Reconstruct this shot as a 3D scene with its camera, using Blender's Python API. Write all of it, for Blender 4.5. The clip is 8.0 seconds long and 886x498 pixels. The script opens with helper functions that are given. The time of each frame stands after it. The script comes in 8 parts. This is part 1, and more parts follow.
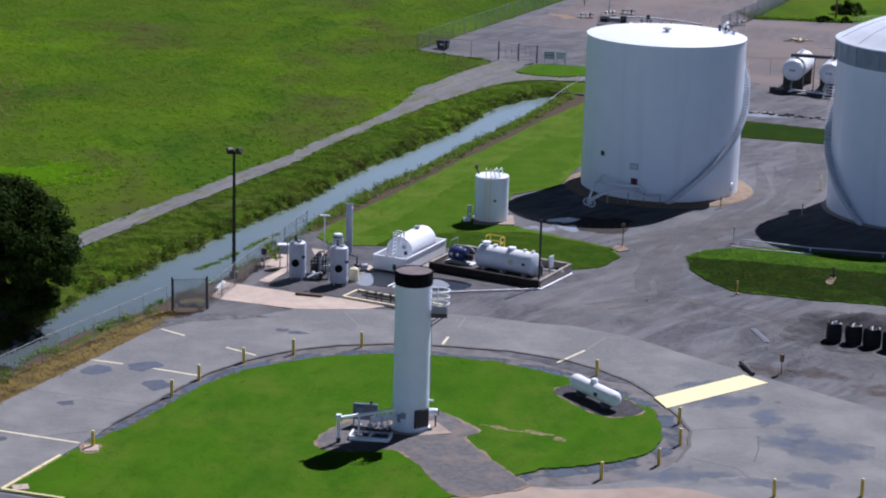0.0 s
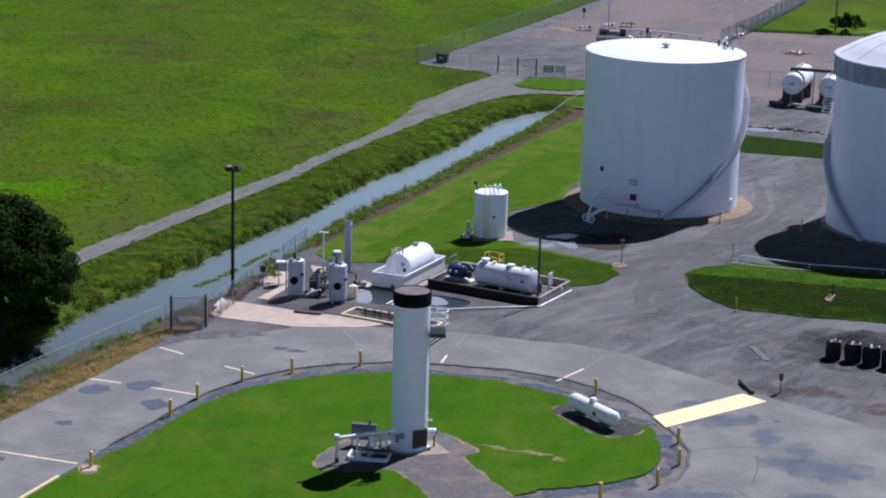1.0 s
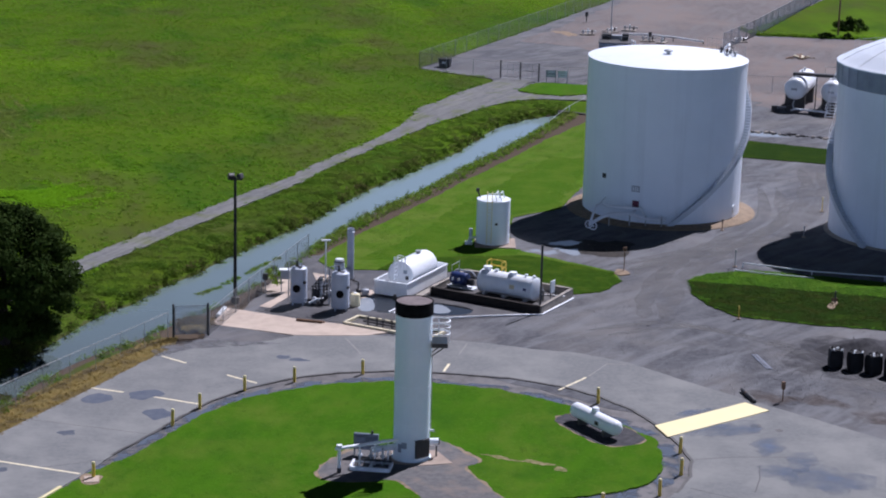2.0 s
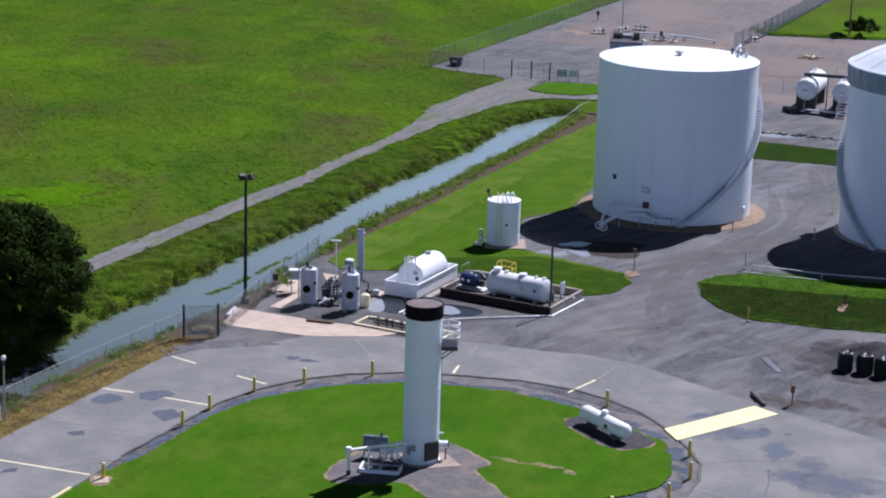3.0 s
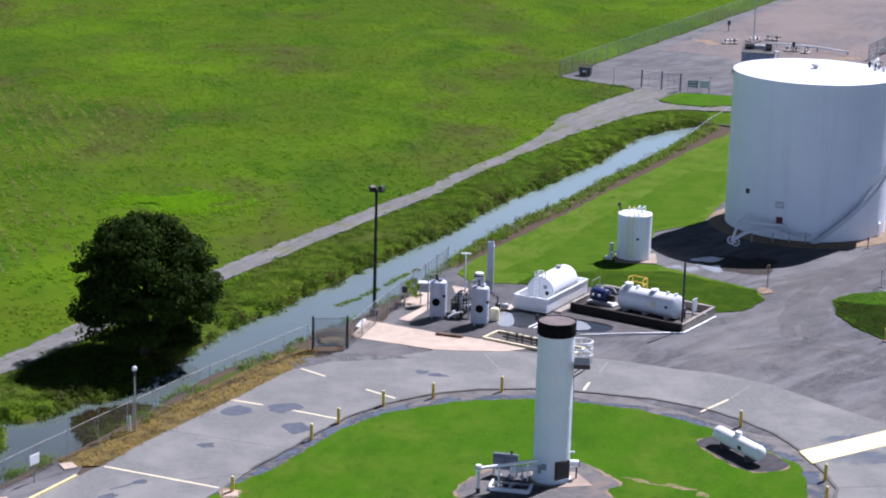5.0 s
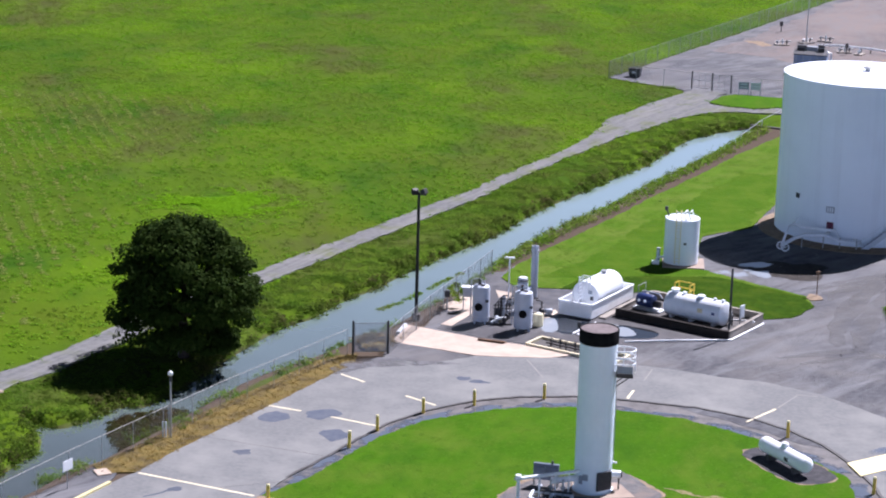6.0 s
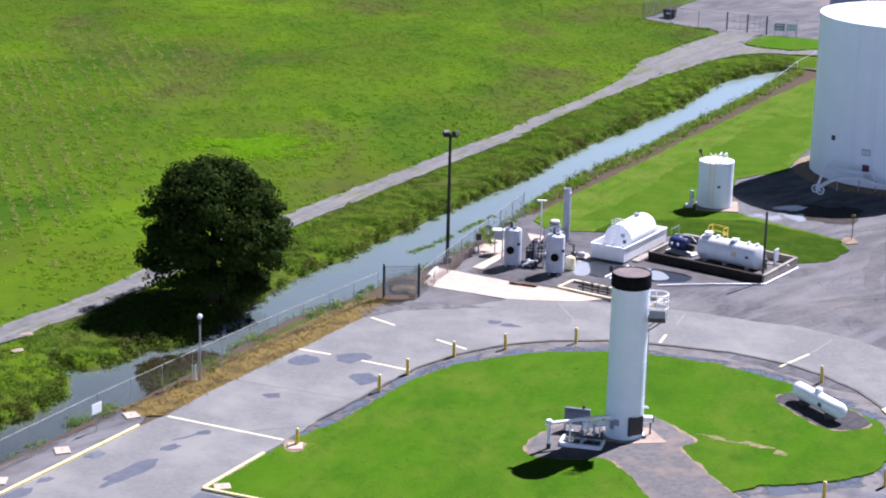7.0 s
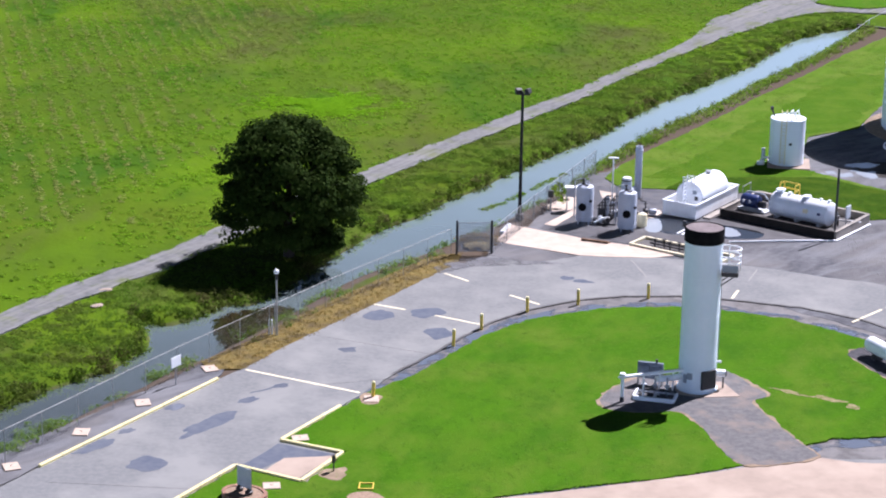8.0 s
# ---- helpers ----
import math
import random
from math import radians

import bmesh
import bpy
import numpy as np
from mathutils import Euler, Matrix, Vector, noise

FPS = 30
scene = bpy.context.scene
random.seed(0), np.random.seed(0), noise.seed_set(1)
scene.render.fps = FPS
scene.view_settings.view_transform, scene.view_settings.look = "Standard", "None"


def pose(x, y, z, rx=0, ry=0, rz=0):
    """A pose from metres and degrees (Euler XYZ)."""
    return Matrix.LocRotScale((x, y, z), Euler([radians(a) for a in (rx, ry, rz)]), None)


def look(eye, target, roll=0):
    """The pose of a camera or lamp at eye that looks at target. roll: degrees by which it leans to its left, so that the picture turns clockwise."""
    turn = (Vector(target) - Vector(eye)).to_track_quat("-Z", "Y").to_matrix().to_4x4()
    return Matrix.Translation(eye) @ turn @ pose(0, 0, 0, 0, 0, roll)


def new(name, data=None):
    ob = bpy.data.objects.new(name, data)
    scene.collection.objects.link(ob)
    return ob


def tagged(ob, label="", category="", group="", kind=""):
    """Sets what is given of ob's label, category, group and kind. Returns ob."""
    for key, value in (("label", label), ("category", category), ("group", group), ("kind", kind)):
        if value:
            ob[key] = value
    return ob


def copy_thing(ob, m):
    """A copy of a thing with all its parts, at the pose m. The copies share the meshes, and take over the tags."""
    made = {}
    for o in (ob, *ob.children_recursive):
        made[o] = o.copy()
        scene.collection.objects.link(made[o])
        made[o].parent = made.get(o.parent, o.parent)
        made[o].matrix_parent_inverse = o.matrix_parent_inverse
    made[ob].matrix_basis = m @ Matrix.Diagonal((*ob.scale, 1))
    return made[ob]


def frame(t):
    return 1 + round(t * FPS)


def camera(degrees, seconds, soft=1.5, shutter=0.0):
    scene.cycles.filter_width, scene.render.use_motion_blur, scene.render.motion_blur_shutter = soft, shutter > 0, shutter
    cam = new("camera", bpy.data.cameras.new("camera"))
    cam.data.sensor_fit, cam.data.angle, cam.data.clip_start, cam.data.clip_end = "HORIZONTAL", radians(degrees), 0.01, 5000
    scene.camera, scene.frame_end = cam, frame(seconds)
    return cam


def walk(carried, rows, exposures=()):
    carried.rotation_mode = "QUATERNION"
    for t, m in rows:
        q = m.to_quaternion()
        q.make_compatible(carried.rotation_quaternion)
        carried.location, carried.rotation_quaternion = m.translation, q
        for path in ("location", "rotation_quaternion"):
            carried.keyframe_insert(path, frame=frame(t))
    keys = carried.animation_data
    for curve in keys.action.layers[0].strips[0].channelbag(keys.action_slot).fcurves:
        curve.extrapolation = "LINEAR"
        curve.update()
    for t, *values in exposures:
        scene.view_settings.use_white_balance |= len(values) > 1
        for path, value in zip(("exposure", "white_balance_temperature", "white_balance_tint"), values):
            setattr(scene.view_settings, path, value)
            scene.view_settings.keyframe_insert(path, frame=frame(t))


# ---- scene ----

# ======== camera ========
cam = camera(24.28, 8.0, soft=2.0)
PATH = [
    (0.0, pose(1.326, -116.733, 41.400, 75.477, -1.572, 0.244)),
    (0.5, pose(1.397, -116.512, 41.691, 75.562, -1.487, 0.221)),
    (1.0, pose(1.411, -116.443, 42.060, 75.696, -1.541, 0.243)),
    (1.5, pose(1.472, -116.374, 42.345, 75.755, -1.479, 0.267)),
    (3.0, pose(1.452, -116.343, 43.107, 75.555, -1.668, 0.661)),
    (3.5, pose(1.059, -116.480, 43.201, 75.577, -1.732, 1.134)),
    (4.0, pose(0.656, -116.481, 43.230, 75.643, -1.827, 1.976)),
    (4.5, pose(0.538, -115.987, 43.324, 75.637, -1.728, 3.076)),
    (5.0, pose(0.724, -114.997, 43.397, 75.600, -1.526, 4.114)),
    (6.5, pose(1.323, -111.958, 43.065, 75.491, -1.483, 6.101)),
    (6.6, pose(1.319, -111.888, 43.051, 75.461, -1.461, 6.183)),
    (6.7, pose(1.314, -111.819, 43.035, 75.336, -1.437, 6.267)),
    (6.8, pose(1.310, -111.749, 43.021, 74.966, -1.412, 6.357)),
    (6.9, pose(1.305, -111.680, 43.007, 74.467, -1.386, 6.450)),
    (7.0, pose(1.301, -111.610, 42.991, 73.897, -1.360, 6.544)),
    (7.1, pose(1.263, -111.700, 42.976, 73.362, -1.289, 6.657)),
    (7.2, pose(1.223, -111.791, 42.960, 72.964, -1.218, 6.764)),
    (7.3, pose(1.185, -111.882, 42.946, 72.703, -1.150, 6.868)),
    (7.5, pose(1.108, -112.062, 42.914, 72.512, -1.014, 7.069)),
    (8.0, pose(0.995, -112.898, 42.864, 72.843, -0.797, 8.299)),]
walk(cam, PATH, [(0.0, 0.29, 5720, 23), (1.7, 0.28, 5720, 23), (3.0, 0.43, 5750, 23), (3.5, 0.52, 5760, 23), (5.0, 0.80, 5840, 24), (6.5, 1.10, 5870, 26), (7.0, 1.17, 5870, 27), (8.0, 1.13, 5870, 25)])

# ======== light ========
SUN_TO = Vector((0.497, 0.68, 1.0)).normalized()
world = bpy.data.worlds.new("sky")
scene.world = world
world.use_nodes = True
wn = world.node_tree.nodes
sky = wn.new("ShaderNodeTexSky")
sky.sky_type = "NISHITA"
sky.sun_disc = False
sky.sun_elevation = math.asin(SUN_TO.z)
sky.sun_rotation = math.atan2(SUN_TO.x, SUN_TO.y)
sky.air_density, sky.dust_density, sky.ozone_density = 1.2, 0.2, 6.0
wl = world.node_tree.links
wn["Background"].inputs["Strength"].default_value = 0.0048
wl.new(sky.outputs[0], wn["Background"].inputs["Color"])
# Summer haze that thickens towards the horizon all round.
way, split, low, power, haze, both = (wn.new("ShaderNode" + k) for k in ("TexCoord", "SeparateXYZ", "Math", "Math", "Background", "AddShader"))
wl.new(way.outputs["Generated"], split.inputs[0])
low.operation, low.use_clamp = "SUBTRACT", True
low.inputs[0].default_value = 1.0
wl.new(split.outputs["Z"], low.inputs[1])
power.operation = "POWER"
power.inputs[1].default_value = 8.0
wl.new(low.outputs[0], power.inputs[0])
haze.inputs["Color"].default_value = (0.80, 1.13, 1.62, 1)
wl.new(power.outputs[0], haze.inputs["Strength"])
wl.new(wn["Background"].outputs[0], both.inputs[0])
wl.new(haze.outputs[0], both.inputs[1])
wl.new(both.outputs[0], wn["World Output"].inputs["Surface"])
sun_data = bpy.data.lights.new("sun", "SUN")
sun_data.energy, sun_data.angle, sun_data.color = 5.0, radians(0.5), (1.0, 0.97, 0.92)
sun = new("sun", sun_data)
sun.matrix_world = look(SUN_TO * 300, (0, 0, 0))


# ======== mesh helpers ========
def part(name, bm, material, parent=None, label="", sharp=35):
    me = bpy.data.meshes.new(name)
    bm.to_mesh(me)
    bm.free()
    for p in me.polygons:
        p.use_smooth = True
    me.set_sharp_from_angle(angle=radians(sharp))
    me.materials.append(material)
    ob = new(name, me)
    if parent is not None:
        ob.parent = parent
    if label:
        ob["label"] = label
    return ob


def thing(name, m, label, category, group="", kind=""):
    ob = new(name)
    ob.empty_display_size = 0.3
    ob.matrix_basis = m
    return tagged(ob, label, category, group, kind)


def box(bm, x0, x1, y0, y1, z0, z1, bevel=0.0):
    r = bmesh.ops.create_cube(bm, size=1)
    bmesh.ops.scale(bm, vec=(x1 - x0, y1 - y0, z1 - z0), verts=r["verts"])
    bmesh.ops.translate(bm, vec=((x0 + x1) / 2, (y0 + y1) / 2, (z0 + z1) / 2), verts=r["verts"])
    if bevel:
        edges = list({e for v in r["verts"] for e in v.link_edges})
        bmesh.ops.bevel(bm, geom=edges, offset=bevel, segments=1, affect="EDGES")
    return bm


def abox(bm, a, b, w, h, up=(0, 0, 1)):
    """A bar of section w x h from a to b."""
    a, b = Vector(a), Vector(b)
    d = b - a
    r = bmesh.ops.create_cube(bm, size=1)
    x = d.normalized()
    y = Vector(up).cross(x)
    y = y.normalized() if y.length > 1e-4 else Vector((0, 1, 0)).cross(x).normalized()
    z = x.cross(y)
    m = Matrix((x * d.length, y * w, z * h)).transposed().to_4x4()
    m.translation = (a + b) / 2
    bmesh.ops.transform(bm, matrix=m, verts=r["verts"])
    return bm


def tube(bm, pts, r, seg=8, caps=True, r_end=None):
    """A round pipe through pts; its radius runs from r to r_end."""
    pts = [Vector(p) for p in pts]
    rings = []
    up = None
    for i, p in enumerate(pts):
        d = (pts[min(i + 1, len(pts) - 1)] - pts[max(i - 1, 0)]).normalized()
        if up is None:
            up = Vector((0, 0, 1)) if abs(d.z) < 0.95 else Vector((1, 0, 0))
        x = up.cross(d)
        if x.length < 1e-4:
            x = d.orthogonal()
        x.normalize()
        y = d.cross(x)
        up = y
        rr = r if r_end is None else r + (r_end - r) * i / (len(pts) - 1)
        rings.append([bm.verts.new(p + rr * (math.cos(2 * math.pi * k / seg) * x + math.sin(2 * math.pi * k / seg) * y)) for k in range(seg)])
    for a, b in zip(rings, rings[1:]):
        for k in range(seg):
            bm.faces.new((a[k], a[(k + 1) % seg], b[(k + 1) % seg], b[k]))
    if caps:
        bm.faces.new(rings[0][::-1])
        bm.faces.new(rings[-1])
    return bm


def lathe(bm, profile, seg=32, axis="z", at=(0, 0, 0), turn=None):
    """A body of revolution from (radius, height) pairs."""
    rings = []
    turn = turn or Matrix.Identity(3)
    if axis == "x":
        turn = Matrix(((0, 0, 1), (0, 1, 0), (-1, 0, 0)))
    if axis == "y":
        turn = Matrix(((1, 0, 0), (0, 0, 1), (0, -1, 0)))
    for r, z in profile:
        if r < 1e-5:
            rings.append([bm.verts.new(turn @ Vector((0, 0, z)) + Vector(at))])
        else:
            rings.append([bm.verts.new(turn @ Vector((r * math.cos(2 * math.pi * k / seg), r * math.sin(2 * math.pi * k / seg), z)) + Vector(at)) for k in range(seg)])
    for a, b in zip(rings, rings[1:]):
        for k in range(seg):
            n = (k + 1) % seg
            if len(a) == 1 and len(b) == 1:
                continue
            if len(a) == 1:
                bm.faces.new((a[0], b[n], b[k]))
            elif len(b) == 1:
                bm.faces.new((a[k], a[n], b[0]))
            else:
                bm.faces.new((a[k], a[n], b[n], b[k]))
    bmesh.ops.recalc_face_normals(bm, faces=bm.faces)
    return bm


def dome(r, length, depth, n=6):
    """The profile of a drum with bulged ends, from end to end."""
    out = [(0.0, -length / 2 - depth)]
    for i in range(1, n + 1):
        a = math.pi / 2 * i / n
        out.append((r * math.sin(a), -length / 2 - depth * math.cos(a)))
    return out + [(a, -b) for a, b in reversed(out)]


def B():
    return bmesh.new()


def rounded(pts, times=2):
    for _ in range(times):
        out = []
        for i, p in enumerate(pts):
            q = pts[(i + 1) % len(pts)]
            out += [(p[0] * 0.75 + q[0] * 0.25, p[1] * 0.75 + q[1] * 0.25), (p[0] * 0.25 + q[0] * 0.75, p[1] * 0.25 + q[1] * 0.75)]
        pts = out
    return pts


def ragged(pts, step=0.4, jitter=0.1, scale=0.6, seed=0):
    """A closed outline cut into short steps that wander a little."""
    out = []
    for i, p in enumerate(pts):
        q = pts[(i + 1) % len(pts)]
        n = max(1, min(400, int(math.dist(p, q) / step)))
        for k in range(n):
            x, y = p[0] + (q[0] - p[0]) * k / n, p[1] + (q[1] - p[1]) * k / n
            dx = noise.noise((x * scale, y * scale, 3.1 + seed)) + 0.5 * noise.noise((x * scale * 3, y * scale * 3, 9.7 + seed))
            dy = noise.noise((x * scale, y * scale, 17.3 + seed)) + 0.5 * noise.noise((x * scale * 3, y * scale * 3, 23.9 + seed))
            out.append((x + jitter * dx, y + jitter * dy))
    return out


def sheet(name, loops, z, material, depth=0.12, label="", category="", kind="structure", lumps=0.0):
    """A level slab with the outline loops[0], holes loops[1:], and a skirt."""
    bm = B()
    for loop in loops:
        vs = [bm.verts.new((x, y, z)) for x, y in loop]
        low = [bm.verts.new((x, y, z - depth)) for x, y in loop]
        for i in range(len(vs)):
            j = (i + 1) % len(vs)
            bm.edges.new((vs[i], vs[j]))
            bm.faces.new((vs[i], vs[j], low[j], low[i]))
    top = [e for e in bm.edges if all(abs(v.co.z - z) < 1e-6 for v in e.verts)]
    bmesh.ops.triangle_fill(bm, use_beauty=True, use_dissolve=False, edges=top, normal=(0, 0, 1))
    bmesh.ops.recalc_face_normals(bm, faces=bm.faces)
    up = [f for f in bm.faces if abs(f.normal.z) > 0.9]
    if up and sum(f.normal.z for f in up) < 0:
        bmesh.ops.reverse_faces(bm, faces=bm.faces)
    ob = part(name, bm, material)
    return tagged(ob, label, category, kind=kind)


# ======== materials ========
def material(name, base, second=None, size=1.0, rough=0.6, metal=0.0, bump=0.0, bump_size=0.05, third=None, third_size=8.0,
             third_amount=0.5, rough_var=0.1, spec=0.5, detail=6.0, streaks=0.0, vary=0.0, relief=0.02, drag=None):
    """A surface with two scales of colour variation, grain and uneven gloss. Sizes are in metres."""
    m = bpy.data.materials.new(name)
    spec = 0.15 if rough >= 0.85 and spec == 0.5 else spec
    m.use_nodes = True
    n, l = m.node_tree.nodes, m.node_tree.links
    b = n["Principled BSDF"]
    co = n.new("ShaderNodeTexCoord")
    second = second or tuple(v * 0.8 for v in base[:3]) + (1,)

    def noise_at(metres, det=detail, stretch=None):
        t = n.new("ShaderNodeTexNoise")
        t.inputs["Scale"].default_value = 1.0 / metres
        t.inputs["Detail"].default_value = det
        t.inputs["Roughness"].default_value = 0.6
        if stretch:
            mp = n.new("ShaderNodeMapping")
            mp.inputs["Scale"].default_value = stretch
            l.new(co.outputs["Object"], mp.inputs["Vector"])
            l.new(mp.outputs[0], t.inputs["Vector"])
        else:
            l.new(co.outputs["Object"], t.inputs["Vector"])
        return t

    def span(src, lo, hi):
        r = n.new("ShaderNodeMapRange")
        r.inputs["From Min"].default_value, r.inputs["From Max"].default_value = lo, hi
        l.new(src, r.inputs["Value"])
        return r.outputs[0]

    def mix(fac, a, c):
        x = n.new("ShaderNodeMix")
        x.data_type = "RGBA"
        if isinstance(fac, float):
            x.inputs["Factor"].default_value = fac
        else:
            l.new(fac, x.inputs["Factor"])
        for v, s in ((a, x.inputs["A"]), (c, x.inputs["B"])):
            if isinstance(v, tuple):
                s.default_value = v
            else:
                l.new(v, s)
        return x.outputs["Result"]

    g = noise_at(size)
    col = mix(span(g.outputs["Fac"], 0.35, 0.65), base, second)
    if third:
        t = noise_at(third_size, 4.0)
        col = mix(span(t.outputs["Fac"], 0.62 - 0.3 * third_amount, 0.75 - 0.2 * third_amount), col, third)
    if drag:
        # Worn streaks along a driving direction.
        mp, t = n.new("ShaderNodeMapping"), n.new("ShaderNodeTexNoise")
        mp.vector_type = "TEXTURE"
        mp.inputs["Rotation"].default_value = (0, 0, radians(drag[0]))
        mp.inputs["Scale"].default_value = (drag[1], drag[2], 1)
        l.new(co.outputs["Object"], mp.inputs["Vector"])
        l.new(mp.outputs[0], t.inputs["Vector"])
        t.inputs["Scale"].default_value, t.inputs["Detail"].default_value, t.inputs["Distortion"].default_value = 1.0, 7, 1.6
        col = mix(span(t.outputs["Fac"], 0.42, 0.80), col, drag[3])
    if streaks:
        s = noise_at(1.0, 5.0, (1.1, 1.1, 0.04))
        dark = n.new("ShaderNodeMath")
        dark.operation = "MULTIPLY"
        dark.inputs[1].default_value = streaks
        l.new(span(s.outputs["Fac"], 0.50, 0.74), dark.inputs[0])
        col = mix(dark.outputs[0], col, tuple(v * 0.45 for v in base[:3]) + (1,))
    if vary:
        o = n.new("ShaderNodeObjectInfo")
        h = n.new("ShaderNodeHueSaturation")
        l.new(col, h.inputs["Color"])
        v = n.new("ShaderNodeMapRange")
        v.inputs["To Min"].default_value, v.inputs["To Max"].default_value = 1 - vary, 1 + vary
        l.new(o.outputs["Random"], v.inputs["Value"])
        l.new(v.outputs[0], h.inputs["Value"])
        col = h.outputs[0]
    l.new(col, b.inputs["Base Color"])
    b.inputs["Metallic"].default_value = metal
    b.inputs["Specular IOR Level"].default_value = spec
    rr = n.new("ShaderNodeMapRange")
    rr.inputs["To Min"].default_value, rr.inputs["To Max"].default_value = max(0.02, rough - rough_var), min(1.0, rough + rough_var)
    l.new(g.outputs["Fac"], rr.inputs["Value"])
    l.new(rr.outputs[0], b.inputs["Roughness"])
    if bump:
        k = noise_at(bump_size)
        p = n.new("ShaderNodeBump")
        p.inputs["Strength"].default_value = bump
        p.inputs["Distance"].default_value = relief
        l.new(k.outputs["Fac"], p.inputs["Height"])
        l.new(p.outputs[0], b.inputs["Normal"])
    return m


WHITE = material("white_tank_paint", (0.80, 0.855, 0.925, 1), (0.765, 0.82, 0.89, 1), 3.0, 0.42, bump=0.12, bump_size=1.2, streaks=0.16, rough_var=0.08)
WHITE_OLD = material("weathered_white_paint", (0.72, 0.76, 0.79, 1), (0.60, 0.64, 0.67, 1), 2.0, 0.5, bump=0.1, bump_size=0.5, streaks=0.22)
WHITE_SMALL = material("white_enamel", (0.84, 0.87, 0.91, 1), (0.78, 0.81, 0.85, 1), 0.5, 0.4)
BAND = material("grey_band_paint", (0.2784, 0.3219, 0.3741, 1), (0.2175, 0.2523, 0.3045, 1), 1.2, 0.5, streaks=0.3)
TOWER_PAINT = material("stack_paint", (0.7266, 0.8175, 0.8679, 1), (0.6661, 0.767, 0.8275, 1), 1.5, 0.5, streaks=0.08, bump=0.08, bump_size=0.4)
SOOT = material("black_heat_paint", (0.006, 0.006, 0.007, 1), (0.012, 0.012, 0.013, 1), 0.4, 0.9, spec=0.05)
GREY_STEEL = material("grey_coated_steel", (0.4002, 0.4302, 0.4802, 1), (0.3302, 0.3602, 0.4102, 1), 0.6, 0.45, streaks=0.2)
VESSEL = material("blue_white_vessel_paint", (0.4683, 0.5103, 0.5933, 1), (0.3992, 0.4422, 0.5252, 1), 0.8, 0.45, streaks=0.15)
GALV = material("galvanised_steel", (0.42, 0.43, 0.44, 1), (0.33, 0.34, 0.35, 1), 0.3, 0.45, metal=0.6)
DARK_STEEL = material("dark_steel", (0.022, 0.022, 0.025, 1), (0.036, 0.035, 0.038, 1), 0.3, 0.55)
YELLOW = material("safety_yellow", (0.72, 0.50, 0.05, 1), (0.60, 0.42, 0.07, 1), 0.25, 0.5)
YELLOW_LINE = material("faded_yellow_line", (0.7465, 0.6603, 0.4307, 1), (0.5551, 0.5072, 0.3828, 1), 0.25, 0.8, bump=0.1)
YELLOW_PALE = material("pale_yellow_paint", (0.7804, 0.6703, 0.3402, 1), (0.7204, 0.6303, 0.3702, 1), 1.0, 0.7, bump=0.1)
RED = material("red_paint", (0.13, 0.012, 0.035, 1), (0.10, 0.012, 0.04, 1), 0.2, 0.5)
BLUE = material("blue_paint", (0.02, 0.045, 0.16, 1), (0.02, 0.03, 0.10, 1), 0.4, 0.4)
TAN = material("tan_plastic", (0.74, 0.66, 0.43, 1), (0.67, 0.60, 0.39, 1), 0.3, 0.5)
WOOD = material("weathered_wood", (0.20, 0.11, 0.06, 1), (0.13, 0.075, 0.045, 1), 0.3, 0.8)
CONCRETE = material("concrete", (0.3654, 0.3306, 0.2871, 1), (0.2958, 0.2697, 0.2349, 1), 0.8, 0.85, bump=0.3, third=(0.2175, 0.2001, 0.1827, 1), third_size=2.5, third_amount=0.3)
CONCRETE_DARK = material("wet_dark_concrete", (0.0435, 0.04002, 0.03828, 1), (0.0696, 0.06351, 0.05916, 1), 0.8, 0.7, bump=0.3)
SANDY = material("pale_sandy_concrete", (0.325, 0.258, 0.208, 1), (0.275, 0.220, 0.178, 1), 1.2, 0.85, bump=0.25, third=(0.362, 0.292, 0.236, 1), third_size=4.0)
PALE_SLAB = material("pale_slab_concrete", (0.470, 0.385, 0.315, 1), (0.395, 0.328, 0.272, 1), 1.0, 0.85, bump=0.25, third=(0.515, 0.428, 0.350, 1), third_size=3.0)
ASPHALT = material("bleached_asphalt", (0.1725, 0.1775, 0.178, 1), (0.1425, 0.1475, 0.1485, 1), 0.30, 0.85, bump=0.35, bump_size=0.06, third=(0.2110, 0.2140, 0.2080, 1), third_size=5.0, third_amount=0.6)
GRAVEL = material("grey_gravel", (0.0976, 0.1000, 0.1097, 1), (0.0592, 0.0608, 0.0688, 1), 0.5, 0.95, bump=0.8, bump_size=0.12, third=(0.1361, 0.1321, 0.1321, 1), third_size=9.0, third_amount=0.6, relief=0.05, drag=(-40, 2.0, 9.0, (0.1737, 0.1793, 0.1905, 1)))
WARM_GRAVEL = material("warm_gravel", (0.150, 0.134, 0.130, 1), (0.112, 0.101, 0.101, 1), 0.9, 0.95, bump=0.8, bump_size=0.15, third=(0.186, 0.152, 0.138, 1), third_size=14.0, third_amount=0.7, relief=0.05, drag=(-15, 2.5, 12.0, (0.1644, 0.1566, 0.1566, 1)))
GRAVEL_DARK = material("dark_gravel", (0.06873, 0.06699, 0.07221, 1), (0.04089, 0.04089, 0.04524, 1), 0.4, 0.95, bump=0.8, bump_size=0.1, relief=0.05)
PATH_GRAVEL = material("path_gravel", (0.1418, 0.1375, 0.1375, 1), (0.09918, 0.09831, 0.1009, 1), 0.35, 0.95, bump=0.8, bump_size=0.1, relief=0.05, third=(0.1757, 0.1496, 0.134, 1), third_size=2.0, third_amount=0.4)
